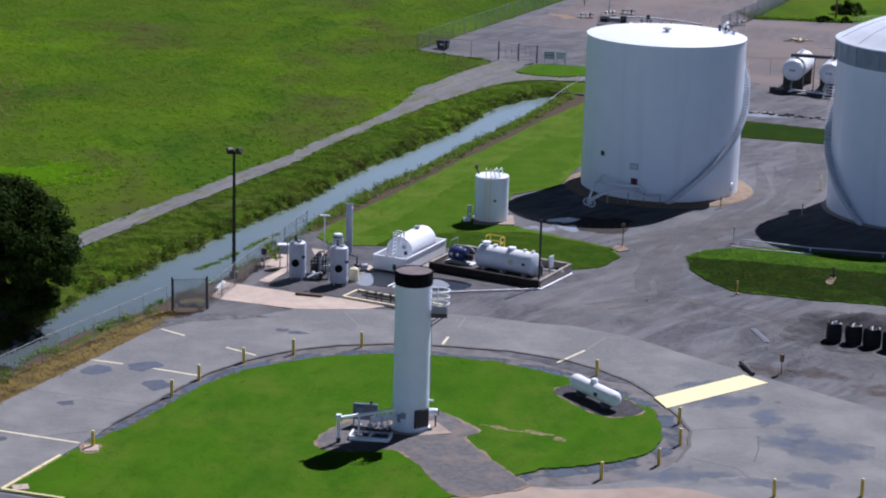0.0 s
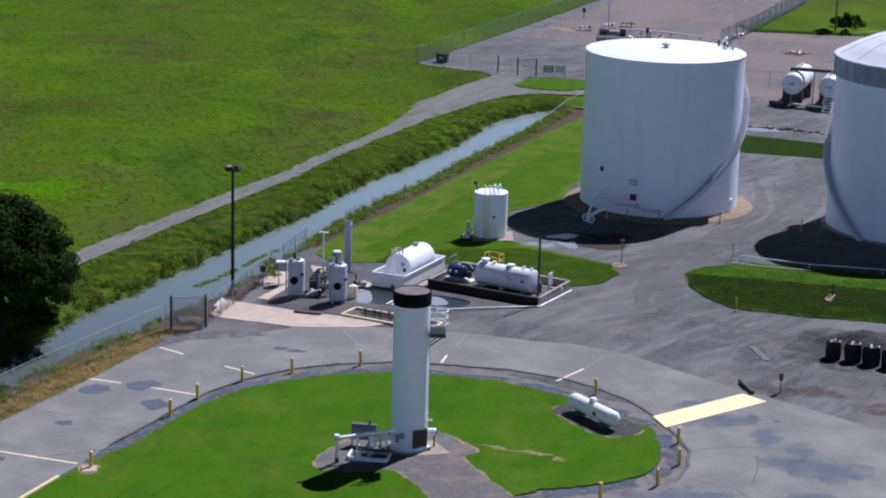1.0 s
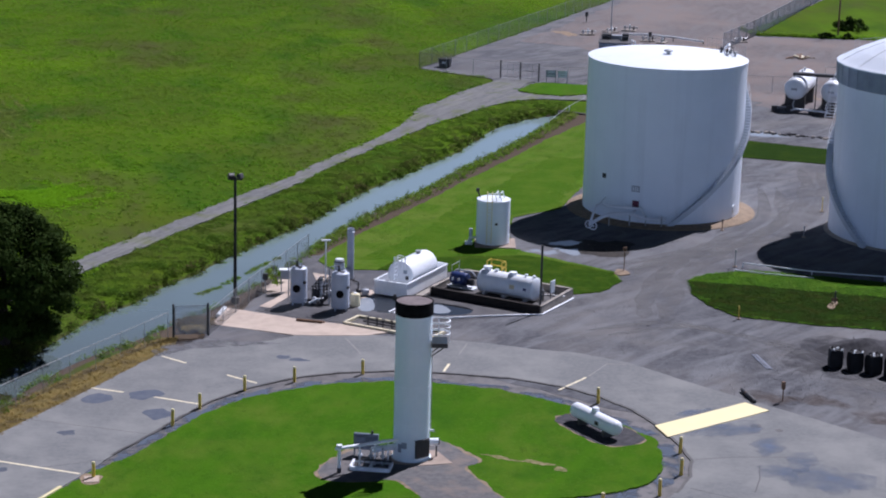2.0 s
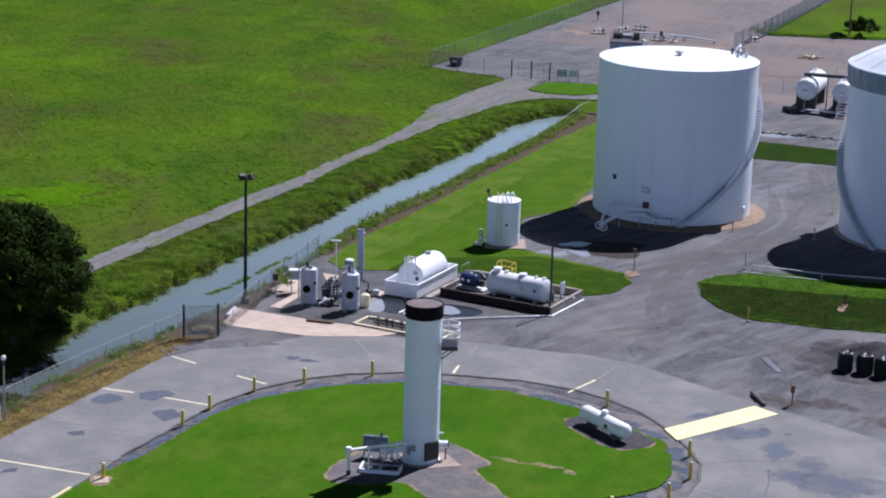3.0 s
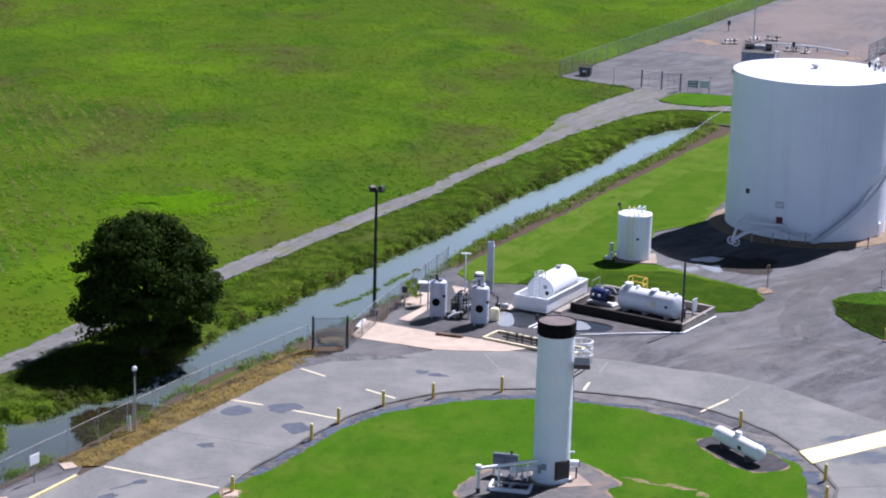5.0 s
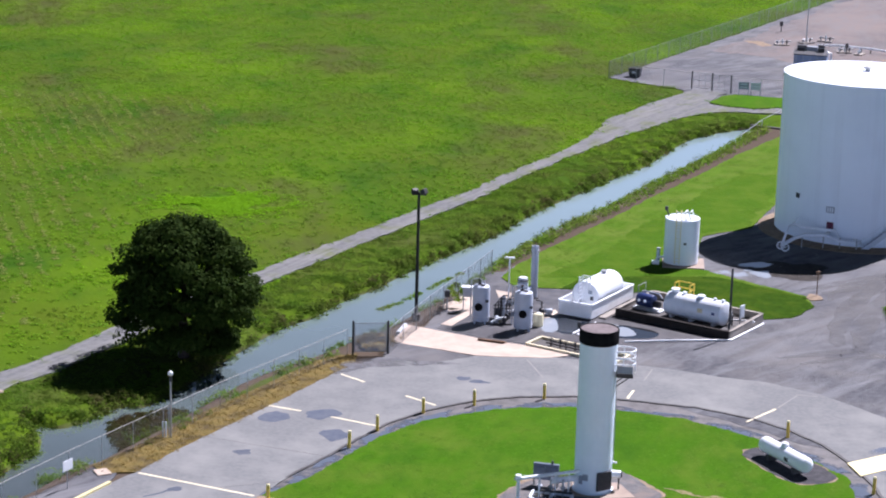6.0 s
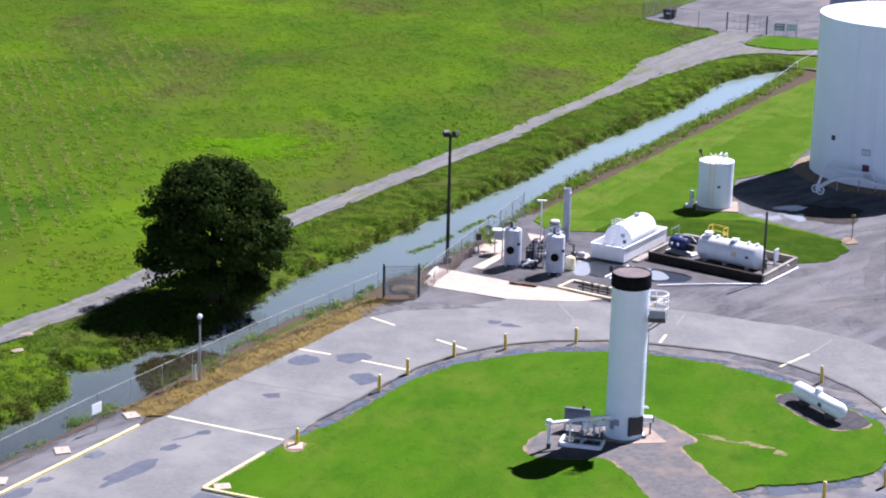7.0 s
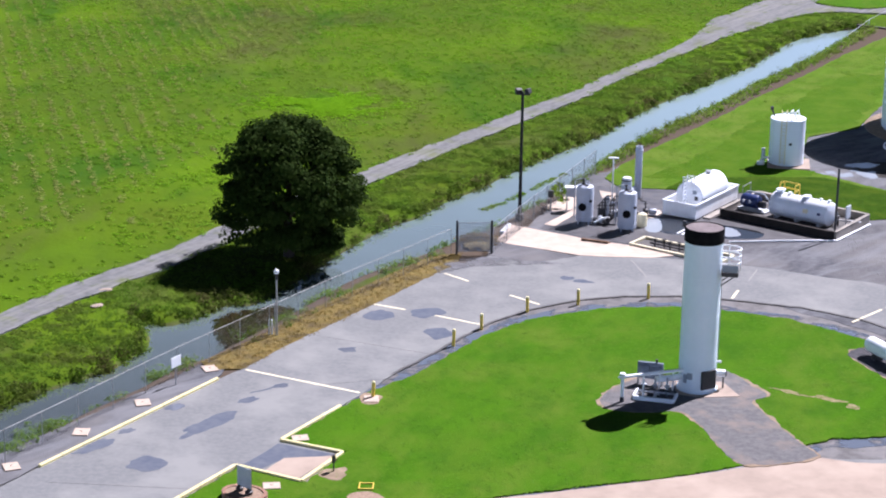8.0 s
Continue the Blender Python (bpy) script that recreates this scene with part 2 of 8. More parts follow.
TRACK = material("gravel_track", (0.150, 0.1531, 0.155, 1), (0.095, 0.0990, 0.0970, 1), 0.6, 0.95, bump=0.6, bump_size=0.15, third=(0.0957, 0.1148, 0.04176, 1), third_size=3.5, third_amount=0.35, drag=(-23, 0.55, 9.0, (0.2071, 0.2027, 0.1949, 1)))
THIN_GRASS = material("thin_worn_grass", (0.261, 0.2132, 0.1218, 1), (0.1131, 0.1175, 0.0348, 1), 0.35, 0.95, bump=0.5, bump_size=0.1)
EARTH = material("pale_earth", (0.2758, 0.2071, 0.1453, 1), (0.1914, 0.1453, 0.09918, 1), 0.4, 0.95, bump=0.5, bump_size=0.1)
STRAW = material("dead_grass", (0.1849, 0.1307, 0.0396, 1), (0.1204, 0.0963, 0.0275, 1), 0.5, 0.95, bump=1.0, bump_size=0.12, relief=0.08, third=(0.0903, 0.0671, 0.0292, 1), third_size=1.5, third_amount=0.5)
LAWN = material("mown_lawn", (0.044, 0.1205, 0.0035, 1), (0.033, 0.09774, 0.0030, 1), 0.35, 0.9, bump=0.4, bump_size=0.10, third=(0.0549, 0.1205, 0.006, 1), third_size=4.5, third_amount=0.6, relief=0.05, spec=0.02, drag=(-21, 3.4, 22.0, (0.05168, 0.137, 0.00348, 1)))
# Drier, yellower places and thicker, darker ones in the mown grass.
TURF = [((0.078, 0.132, 0.012, 1), 5.0, 31.0, 0.48, 0.66), ((0.030, 0.092, 0.004, 1), 3.2, 47.0, 0.52, 0.70)]
WET = material("wet_asphalt", (0.09953, 0.1131, 0.147, 1), (0.1357, 0.147, 0.1719, 1), 0.7, 0.14, bump=0.03, rough_var=0.12)
BLACK_BAG = material("black_plastic", (0.008, 0.008, 0.010, 1), (0.014, 0.014, 0.016, 1), 0.2, 0.7, spec=0.25)
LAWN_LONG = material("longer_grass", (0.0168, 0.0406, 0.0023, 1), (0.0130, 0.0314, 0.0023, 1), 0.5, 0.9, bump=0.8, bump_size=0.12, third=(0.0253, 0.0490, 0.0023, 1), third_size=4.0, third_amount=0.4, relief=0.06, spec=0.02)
LAWN_SHORE = material("uncut_strip_grass", (0.02958, 0.06786, 0.00261, 1), (0.02088, 0.05046, 0.00261, 1), 0.5, 0.9, bump=0.8, bump_size=0.12, third=(0.0435, 0.07656, 0.00435, 1), third_size=2.5, third_amount=0.5, relief=0.06, spec=0.02)
LAWN_STRIP = material("dry_mown_strip", (0.066, 0.132, 0.008, 1), (0.050, 0.108, 0.006, 1), 0.4, 0.9, bump=0.4, bump_size=0.10, third=(0.092, 0.142, 0.018, 1), third_size=4.0, third_amount=0.7, relief=0.05, spec=0.02, drag=(-23, 0.9, 20.0, (0.080, 0.150, 0.012, 1)))
LAWN_MID = material("half_grown_grass", (0.052, 0.116, 0.005, 1), (0.042, 0.098, 0.004, 1), 0.5, 0.9, bump=0.8, bump_size=0.12, third=(0.066, 0.120, 0.008, 1), third_size=3.0, third_amount=0.6, relief=0.06, spec=0.02)


def patch_layers(n, l, colour, patches):
    """Broad patches of other growth: (colour, size, seed, lowest, highest) each."""
    geo = n.new("ShaderNodeNewGeometry")
    for tint, size, seed, lo, hi in patches:
        mp, t, r, x = n.new("ShaderNodeMapping"), n.new("ShaderNodeTexNoise"), n.new("ShaderNodeMapRange"), n.new("ShaderNodeMix")
        mp.inputs["Location"].default_value = (seed, seed * 0.7, 0)
        mp.inputs["Scale"].default_value = (1 / size, 0.6 / size, 1 / size)
        l.new(geo.outputs["Position"], mp.inputs["Vector"])
        l.new(mp.outputs[0], t.inputs["Vector"])
        t.inputs["Scale"].default_value, t.inputs["Detail"].default_value, t.inputs["Roughness"].default_value = 1.0, 6, 0.65
        r.inputs["From Min"].default_value, r.inputs["From Max"].default_value = lo, hi
        r.inputs["To Max"].default_value = 0.85
        l.new(t.outputs["Fac"], r.inputs["Value"])
        x.data_type = "RGBA"
        l.new(r.outputs[0], x.inputs["Factor"])
        l.new(colour, x.inputs["A"])
        x.inputs["B"].default_value = tint
        colour = x.outputs["Result"]
    return colour


GROWTH = [((0.1920, 0.3660, 0.0062, 1), 24.0, 3.0, 0.48, 0.64), ((0.0600, 0.1800, 0.0094, 1), 13.0, 11.0, 0.52, 0.68), ((0.1464, 0.1524, 0.0406, 1), 20.0, 23.0, 0.52, 0.66)]


def patched(m, patches):
    n, l = m.node_tree.nodes, m.node_tree.links
    socket = n["Principled BSDF"].inputs["Base Color"]
    l.new(patch_layers(n, l, socket.links[0].from_socket, patches), socket)


patched(LAWN, TURF)


def foliage(name, a, b, c, size, through_=0.4, patches=()):
    """Leaf colour that varies from blade to blade and from patch to patch."""
    m = bpy.data.materials.new(name)
    m.use_nodes = True
    n, l = m.node_tree.nodes, m.node_tree.links
    bs = n["Principled BSDF"]
    geo, ramp, mixer = n.new("ShaderNodeNewGeometry"), n.new("ShaderNodeValToRGB"), n.new("ShaderNodeMix")
    ramp.color_ramp.elements[0].color, ramp.color_ramp.elements[1].color = a, b
    l.new(geo.outputs["Random Per Island"], ramp.inputs[0])
    t = n.new("ShaderNodeTexNoise")
    t.inputs["Scale"].default_value, t.inputs["Detail"].default_value = 1 / size, 4
    l.new(geo.outputs["Position"], t.inputs["Vector"])
    r = n.new("ShaderNodeMapRange")
    r.inputs["From Min"].default_value, r.inputs["From Max"].default_value = 0.42, 0.68
    l.new(t.outputs["Fac"], r.inputs["Value"])
    mixer.data_type = "RGBA"
    l.new(r.outputs[0], mixer.inputs["Factor"])
    l.new(ramp.outputs[0], mixer.inputs["A"])
    mixer.inputs["B"].default_value = c
    colour = patch_layers(n, l, mixer.outputs["Result"], patches)
    l.new(colour, bs.inputs["Base Color"])
    bs.inputs["Roughness"].default_value = 0.75
    bs.inputs["Specular IOR Level"].default_value = 0.03
    # Light shines through thin leaves.
    thin, both = n.new("ShaderNodeBsdfTranslucent"), n.new("ShaderNodeMixShader")
    l.new(colour, thin.inputs["Color"])
    both.inputs[0].default_value = through_
    l.new(bs.outputs[0], both.inputs[1])
    l.new(thin.outputs[0], both.inputs[2])
    l.new(both.outputs[0], n["Material Output"].inputs["Surface"])
    return m


LEAF = foliage("tree_leaves", (0.014, 0.034, 0.005, 1), (0.040, 0.066, 0.011, 1), (0.026, 0.046, 0.008, 1), 0.9, 0.3)
DRY = foliage("straw_blades", (0.1806, 0.1193, 0.0286, 1), (0.2394, 0.1680, 0.0462, 1), (0.1470, 0.1134, 0.0286, 1), 1.5, 0.35)
LIME = foliage("lime_weeds", (0.1653, 0.3654, 0.00348, 1), (0.2044, 0.4176, 0.00522, 1), (0.1783, 0.3828, 0.00435, 1), 5.0, 0.5)
WEEDS = foliage("bank_weeds", (0.1058, 0.2084, 0.0181, 1), (0.1512, 0.2657, 0.0272, 1), (0.1782, 0.2268, 0.0454, 1), 3.2, 0.70)
LAWN_BLADES = foliage("lawn_blades", (0.048, 0.1311, 0.007, 1), (0.088, 0.2020, 0.014, 1), (0.081, 0.1716, 0.012, 1), 2.2, 0.25, [((c[0] * 1.3, c[1] * 1.3, c[2] * 1.6, 1), *rest) for c, *rest in TURF])
STRIP_BLADES = foliage("strip_blades", (0.068, 0.140, 0.008, 1), (0.098, 0.176, 0.014, 1), (0.106, 0.160, 0.022, 1), 2.6, 0.3)
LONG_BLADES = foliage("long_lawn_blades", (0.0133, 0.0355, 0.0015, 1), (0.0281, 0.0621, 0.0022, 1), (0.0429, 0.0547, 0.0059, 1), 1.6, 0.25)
TUFT_BLADES = foliage("dark_tufts", (0.0949, 0.1910, 0.0109, 1), (0.1478, 0.2526, 0.0169, 1), (0.1355, 0.2033, 0.0216, 1), 3.0, 0.6)
SEDGE = foliage("edge_sedge", (0.055, 0.108, 0.0108, 1), (0.094, 0.146, 0.0192, 1), (0.118, 0.110, 0.0408, 1), 3.0, 0.7)
BROWN_WEEDS = foliage("brown_reeds", (0.03915, 0.03045, 0.01566, 1), (0.07395, 0.0609, 0.02175, 1), (0.0522, 0.06525, 0.01566, 1), 1.5, 0.3)
FIELD_BLADES = foliage("field_weeds", (0.1000, 0.2501, 0.0099, 1), (0.1513, 0.3074, 0.0148, 1), (0.1586, 0.2513, 0.0240, 1), 9.0, 0.5, GROWTH)
STUBBLE = foliage("pale_stubble", (0.189, 0.257, 0.046, 1), (0.270, 0.311, 0.084, 1), (0.243, 0.250, 0.078, 1), 3.0, 0.4)
BARK = material("bark", (0.06, 0.045, 0.035, 1), (0.035, 0.028, 0.022, 1), 0.2, 0.9, bump=0.8)


def field_material():
    """Rough pasture with brighter weeds, browner bare patches, and soil where the sheet says so."""
    m = material("pasture", (0.044, 0.086, 0.005, 1), (0.054, 0.098, 0.006, 1), 0.9, 0.95, bump=0.6, bump_size=0.5, third=(0.062, 0.095, 0.006, 1), third_size=16.0, third_amount=0.5, relief=0.08, spec=0.02)
    n, l = m.node_tree.nodes, m.node_tree.links
    b = n["Principled BSDF"]
    before = patch_layers(n, l, b.inputs["Base Color"].links[0].from_socket, [((c[0] * 0.40, c[1] * 0.40, c[2] * 0.5, 1), *rest) for c, *rest in GROWTH])
    at = n.new("ShaderNodeAttribute")
    at.attribute_name = "soil"
    t = n.new("ShaderNodeTexNoise")
    t.inputs["Scale"].default_value, t.inputs["Detail"].default_value = 1.3, 5
    ad = n.new("ShaderNodeMath")
    ad.operation = "MULTIPLY_ADD"
    ad.inputs[1].default_value = 0.9
    l.new(t.outputs["Fac"], ad.inputs[0])
    l.new(at.outputs["Fac"], ad.inputs[2])
    r = n.new("ShaderNodeMapRange")
    r.inputs["From Min"].default_value, r.inputs["From Max"].default_value = 0.85, 1.1
    l.new(ad.outputs[0], r.inputs["Value"])
    x = n.new("ShaderNodeMix")
    x.data_type = "RGBA"
    l.new(r.outputs[0], x.inputs["Factor"])
    sunny, rows, pick, lush = n.new("ShaderNodeTexNoise"), n.new("ShaderNodeTexNoise"), n.new("ShaderNodeMath"), n.new("ShaderNodeMix")
    sunny.inputs["Scale"].default_value, sunny.inputs["Detail"].default_value = 0.035, 5
    stretch, co = n.new("ShaderNodeMapping"), n.new("ShaderNodeTexCoord")
    stretch.vector_type = "TEXTURE"
    stretch.inputs["Rotation"].default_value = (0, 0, radians(22.8))
    stretch.inputs["Scale"].default_value = (1.3, 30, 1)
    l.new(co.outputs["Object"], stretch.inputs["Vector"])
    l.new(stretch.outputs[0], rows.inputs["Vector"])
    rows.inputs["Scale"].default_value, rows.inputs["Detail"].default_value = 1.0, 3
    pick.operation = "MULTIPLY_ADD"
    pick.inputs[1].default_value = 0.35
    l.new(rows.outputs["Fac"], pick.inputs[0])
    l.new(sunny.outputs["Fac"], pick.inputs[2])
    span = n.new("ShaderNodeMapRange")
    span.inputs["From Min"].default_value, span.inputs["From Max"].default_value = 0.62, 0.90
    l.new(pick.outputs[0], span.inputs["Value"])
    lush.data_type = "RGBA"
    l.new(span.outputs[0], lush.inputs["Factor"])
    l.new(before, lush.inputs["A"])
    lush.inputs["B"].default_value = (0.074, 0.132, 0.004, 1)
    spot, lime, where = n.new("ShaderNodeAttribute"), n.new("ShaderNodeMix"), n.new("ShaderNodeMapRange")
    spot.attribute_name = "lush"
    blend = n.new("ShaderNodeMath")
    blend.operation = "MULTIPLY_ADD"
    blend.inputs[1].default_value = 0.6
    l.new(t.outputs["Fac"], blend.inputs[0])
    l.new(spot.outputs["Fac"], blend.inputs[2])
    where.inputs["From Min"].default_value, where.inputs["From Max"].default_value = 0.55, 0.95
    l.new(blend.outputs[0], where.inputs["Value"])
    lime.data_type = "RGBA"
    l.new(where.outputs[0], lime.inputs["Factor"])
    l.new(lush.outputs["Result"], lime.inputs["A"])
    lime.inputs["B"].default_value = (0.09135, 0.2306, 0.00261, 1)
    l.new(lime.outputs["Result"], x.inputs["A"])
    x.inputs["B"].default_value = (0.085, 0.066, 0.050, 1)
    l.new(x.outputs["Result"], b.inputs["Base Color"])
    return m


PASTURE = field_material()


def water_material(name, tint, rough, ripple, ior=1.4):
    m = bpy.data.materials.new(name)
    m.use_nodes = True
    n, l = m.node_tree.nodes, m.node_tree.links
    b = n["Principled BSDF"]
    b.inputs["Base Color"].default_value = tint
    b.inputs["Roughness"].default_value = rough
    b.inputs["IOR"].default_value = ior
    b.inputs["Specular IOR Level"].default_value = 0.7
    t, p = n.new("ShaderNodeTexNoise"), n.new("ShaderNodeBump")
    t.inputs["Scale"].default_value, t.inputs["Detail"].default_value = 1.4, 4
    p.inputs["Strength"].default_value, p.inputs["Distance"].default_value = ripple, 0.05
    l.new(t.outputs["Fac"], p.inputs["Height"])
    l.new(p.outputs[0], b.inputs["Normal"])
    return m


def thin_film(m, size, lo, hi, round_=0.0):
    """Lets the bed show where the water thins out; round_ also fades it towards its own rim."""
    n, l = m.node_tree.nodes, m.node_tree.links
    co, t, r = n.new("ShaderNodeTexCoord"), n.new("ShaderNodeTexNoise"), n.new("ShaderNodeMapRange")
    t.inputs["Scale"].default_value, t.inputs["Detail"].default_value = 1 / size, 5
    l.new(co.outputs["Object"], t.inputs["Vector"])
    fac = t.outputs["Fac"]
    if round_:
        away, add = n.new("ShaderNodeVectorMath"), n.new("ShaderNodeMath")
        away.operation = "DISTANCE"
        away.inputs[1].default_value = (0.5, 0.5, 0.5)
        flat = n.new("ShaderNodeVectorMath")
        flat.operation = "MULTIPLY_ADD"
        flat.inputs[1].default_value, flat.inputs[2].default_value = (1, 1, 0), (0, 0, 0.5)
        l.new(co.outputs["Generated"], flat.inputs[0])
        l.new(flat.outputs[0], away.inputs[0])
        add.operation = "MULTIPLY_ADD"
        add.inputs[1].default_value = -round_
        l.new(away.outputs["Value"], add.inputs[0])
        l.new(fac, add.inputs[2])
        fac = add.outputs[0]
    r.inputs["From Min"].default_value, r.inputs["From Max"].default_value = lo, hi
    l.new(fac, r.inputs["Value"])
    clear, both = n.new("ShaderNodeBsdfTransparent"), n.new("ShaderNodeMixShader")
    l.new(r.outputs[0], both.inputs[0])
    l.new(clear.outputs[0], both.inputs[1])
    l.new(n["Principled BSDF"].outputs[0], both.inputs[2])
    l.new(both.outputs[0], n["Material Output"].inputs["Surface"])
    return m


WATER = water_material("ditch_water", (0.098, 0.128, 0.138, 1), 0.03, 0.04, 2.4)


def ditch_sheen():
    """Dark water by the road, paler up the ditch: sky reflection painted into colour."""
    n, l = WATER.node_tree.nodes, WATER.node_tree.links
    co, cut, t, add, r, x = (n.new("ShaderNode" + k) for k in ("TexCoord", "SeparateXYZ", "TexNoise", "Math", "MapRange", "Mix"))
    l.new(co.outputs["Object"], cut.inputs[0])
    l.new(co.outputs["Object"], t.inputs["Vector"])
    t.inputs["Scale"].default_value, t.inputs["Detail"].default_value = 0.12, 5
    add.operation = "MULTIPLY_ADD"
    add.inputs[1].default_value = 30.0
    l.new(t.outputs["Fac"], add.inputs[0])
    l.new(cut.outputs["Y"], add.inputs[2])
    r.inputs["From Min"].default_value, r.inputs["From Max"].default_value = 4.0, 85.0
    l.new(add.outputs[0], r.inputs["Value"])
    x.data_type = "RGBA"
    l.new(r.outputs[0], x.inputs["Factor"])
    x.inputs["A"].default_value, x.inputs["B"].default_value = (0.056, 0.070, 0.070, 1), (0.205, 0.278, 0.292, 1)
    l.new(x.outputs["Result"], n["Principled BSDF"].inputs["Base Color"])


ditch_sheen()
PUDDLE = water_material("puddle_water", (0.022, 0.024, 0.027, 1), 0.01, 0.004, 2.4)
# Pale base colour stands in for bright sky mirrored in the puddles.
PUDDLE_SHEEN = water_material("sheen_puddle_water", (0.30, 0.33, 0.36, 1), 0.02, 0.01, 1.8)

# ======== ground ========
NEAR = [(-46, -42), (-38.2, -20), (-36.3, -15.2), (-33.8, -8.5), (-32.0, -4.6), (-30.9, -1.0), (-29.6, 0.7), (-28.6, 3.4), (-26.4, 9.5), (-24.1, 16.8), (-22.7, 19.6), (-19.9, 24.1), (-18.0, 28), (-15.7, 32.1), (-14.1, 36.7), (-11.3, 44.2), (-9.9, 49.7), (-8.4, 55.3), (-5.1, 64.1), (-1.7, 71.5), (0.9, 77.9), (3.6, 85.5), (6.5, 92.1), (9.6, 100), (13.1, 110), (14.5, 113.6)]
FAR = [(15.0, 117.5), (13.5, 115.6), (10.6, 113.2), (7.6, 108.6), (5.4, 102.4), (2.9, 93.6), (0.0, 87.5), (-2.6, 81.2), (-5.2, 75.8), (-7.6, 69.5), (-9.8, 62.5), (-12.3, 56.5), (-16.2, 48), (-18.3, 42), (-20.0, 39), (-21.8, 33.2), (-23.2, 31.3), (-24.6, 27.3), (-25.8, 22.9), (-27.6, 16), (-29.2, 11.2), (-30.9, 11.4), (-32.0, 8.3), (-33.2, 6.4), (-35.4, 6.9), (-34.0, 4.4), (-33.5, 2.5), (-34.5, -1.7), (-35.9, -3.9), (-37.7, -6.6), (-38.8, -9.0), (-50, -36)]
DITCH = NEAR + FAR
WATER_Z = -0.5
LX, LY = -35.2, 66.8


def to_outline(px, py, pts):
    """The distance of each point from a closed outline, below zero inside it."""
    best = np.full(px.shape, 1e9)
    inside = np.zeros(px.shape, bool)
    for (x0, y0), (x1, y1) in zip(pts, pts[1:] + pts[:1]):
        dx, dy = x1 - x0, y1 - y0
        k = np.clip(((px - x0) * dx + (py - y0) * dy) / (dx * dx + dy * dy + 1e-12), 0, 1)
        best = np.minimum(best, np.hypot(px - x0 - k * dx, py - y0 - k * dy))
        inside ^= ((y0 > py) != (y1 > py)) & (px < dx * (py - y0) / (dy + 1e-12) + x0)
    return np.where(inside, -best, best)


def ground_height(px, py):
    d = to_outline(px, py, DITCH)
    # The far side slopes a little more gently than the side with the fence.
    return np.where(d > 0, -0.5 + 0.5 * np.clip(d / 0.9, 0, 1) ** 0.7, -0.5 - 0.9 * np.clip(-d / 1.2, 0, 1)), d




YARD = [(-15.5, 22), (-9.6, 47.3), (-8.4, 48), (18.4, 112.5), (20, 124), (8.0, 124.5), (7.2, 137.5), (-1.9, 144), (17.6, 191), (33, 229), (60, 300), (95, 300), (66, 230), (53.8, 203), (45.6, 186), (46.1, 181), (55.8, 180), (65, 179), (150, 172), (150, -60), (30, -60), (20, 5), (0, 20)]


def build_ground():
    xs = np.unique(np.r_[np.linspace(-2500, -200, 12), np.linspace(-200, -62, 16), np.arange(-62, 26, 0.5), np.linspace(26, 160, 14), np.linspace(160, 2500, 12)])
    ys = np.unique(np.r_[np.linspace(-1500, -60, 10), np.arange(-60, 126, 0.6), np.linspace(126, 400, 30), np.linspace(400, 4000, 16)])
    gx, gy = np.meshgrid(xs, ys)
    z, d = ground_height(gx, gy)
    bump = np.array([noise.noise((x * 0.25, y * 0.25, 0.0)) for x, y in zip(gx.ravel(), gy.ravel())]).reshape(gx.shape)
    # The pasture rolls a little; the works' side stays level under its paving.
    west = gx < np.interp(gy, [p[1] for p in FAR[::-1]], [p[0] for p in FAR[::-1]]) + 0.5
    yard = to_outline(gx, gy, YARD)
    z = z + np.where(west & (d > 1.0), 0.10 * bump * np.clip((yard - 0.5) / 2, 0, 1), 0.0) - np.where((d > 1.5) & ((yard < 0.6) | ~west), 0.06, 0.0)
    # The bank between fence and water is bare soil, and so is the water's edge.
    line = to_outline(gx, gy, [(-47, -42), (-17, 24), (-9.5, 48), (18, 114), (20, 112), (-7, 46), (-14, 22), (-44, -44)])
    soil = np.clip(1.0 - np.maximum(d - 0.2, 0) / 0.5, 0, 1) * 0.55
    near_x = np.interp(gy, [p[1] for p in NEAR], [p[0] for p in NEAR])
    soil = np.maximum(soil, np.where((gx > near_x - 1.5) & (d < 9) & (gy < 116), np.clip(1.25 - np.maximum(d - np.where(gy > 44, 2.6, np.where(gy > 24, 1.4, 0.9)), 0) / 0.8, 0, 1), 0))
    soil = np.maximum(soil, np.clip(1.3 - np.maximum(line, 0) / 1.2, 0, 1))
    # Thin bare places in the pasture.
    for bx, by, br in ((-57.5, 56.8, 3.0), (-41.7, 43.9, 2.6), (-30.2, 77.8, 4.0), (-48.7, 27.1, 3.2), (-56.2, 74.6, 2.2), (-64, 64, 3.0), (-25.5, 90, 3.0)):
        soil = np.maximum(soil, 0.52 * np.exp(-(((gx - bx) / br) ** 2 + ((gy - by) / br) ** 2)))
    me = bpy.data.meshes.new("ground")
    ny, nx = gx.shape
    idx = np.arange(nx * ny).reshape(ny, nx)
    faces = np.stack([idx[:-1, :-1], idx[:-1, 1:], idx[1:, 1:], idx[1:, :-1]], -1).reshape(-1, 4)
    me.from_pydata(np.stack([gx.ravel(), gy.ravel(), z.ravel()], 1).tolist(), [], faces.tolist())
    me.attributes.new("soil", "FLOAT", "POINT").data.foreach_set("value", soil.ravel().astype(np.float32))
    lush = np.exp(-(((gx - LX) / 3.6) ** 2 + ((gy - LY) / 3.2) ** 2))
    me.attributes.new("lush", "FLOAT", "POINT").data.foreach_set("value", lush.ravel().astype(np.float32))
    for p in me.polygons:
        p.use_smooth = True
    me.materials.append(PASTURE)
    return tagged(new("ground", me), "rough green pasture and banks round the works", "ground", kind="structure")


build_ground()
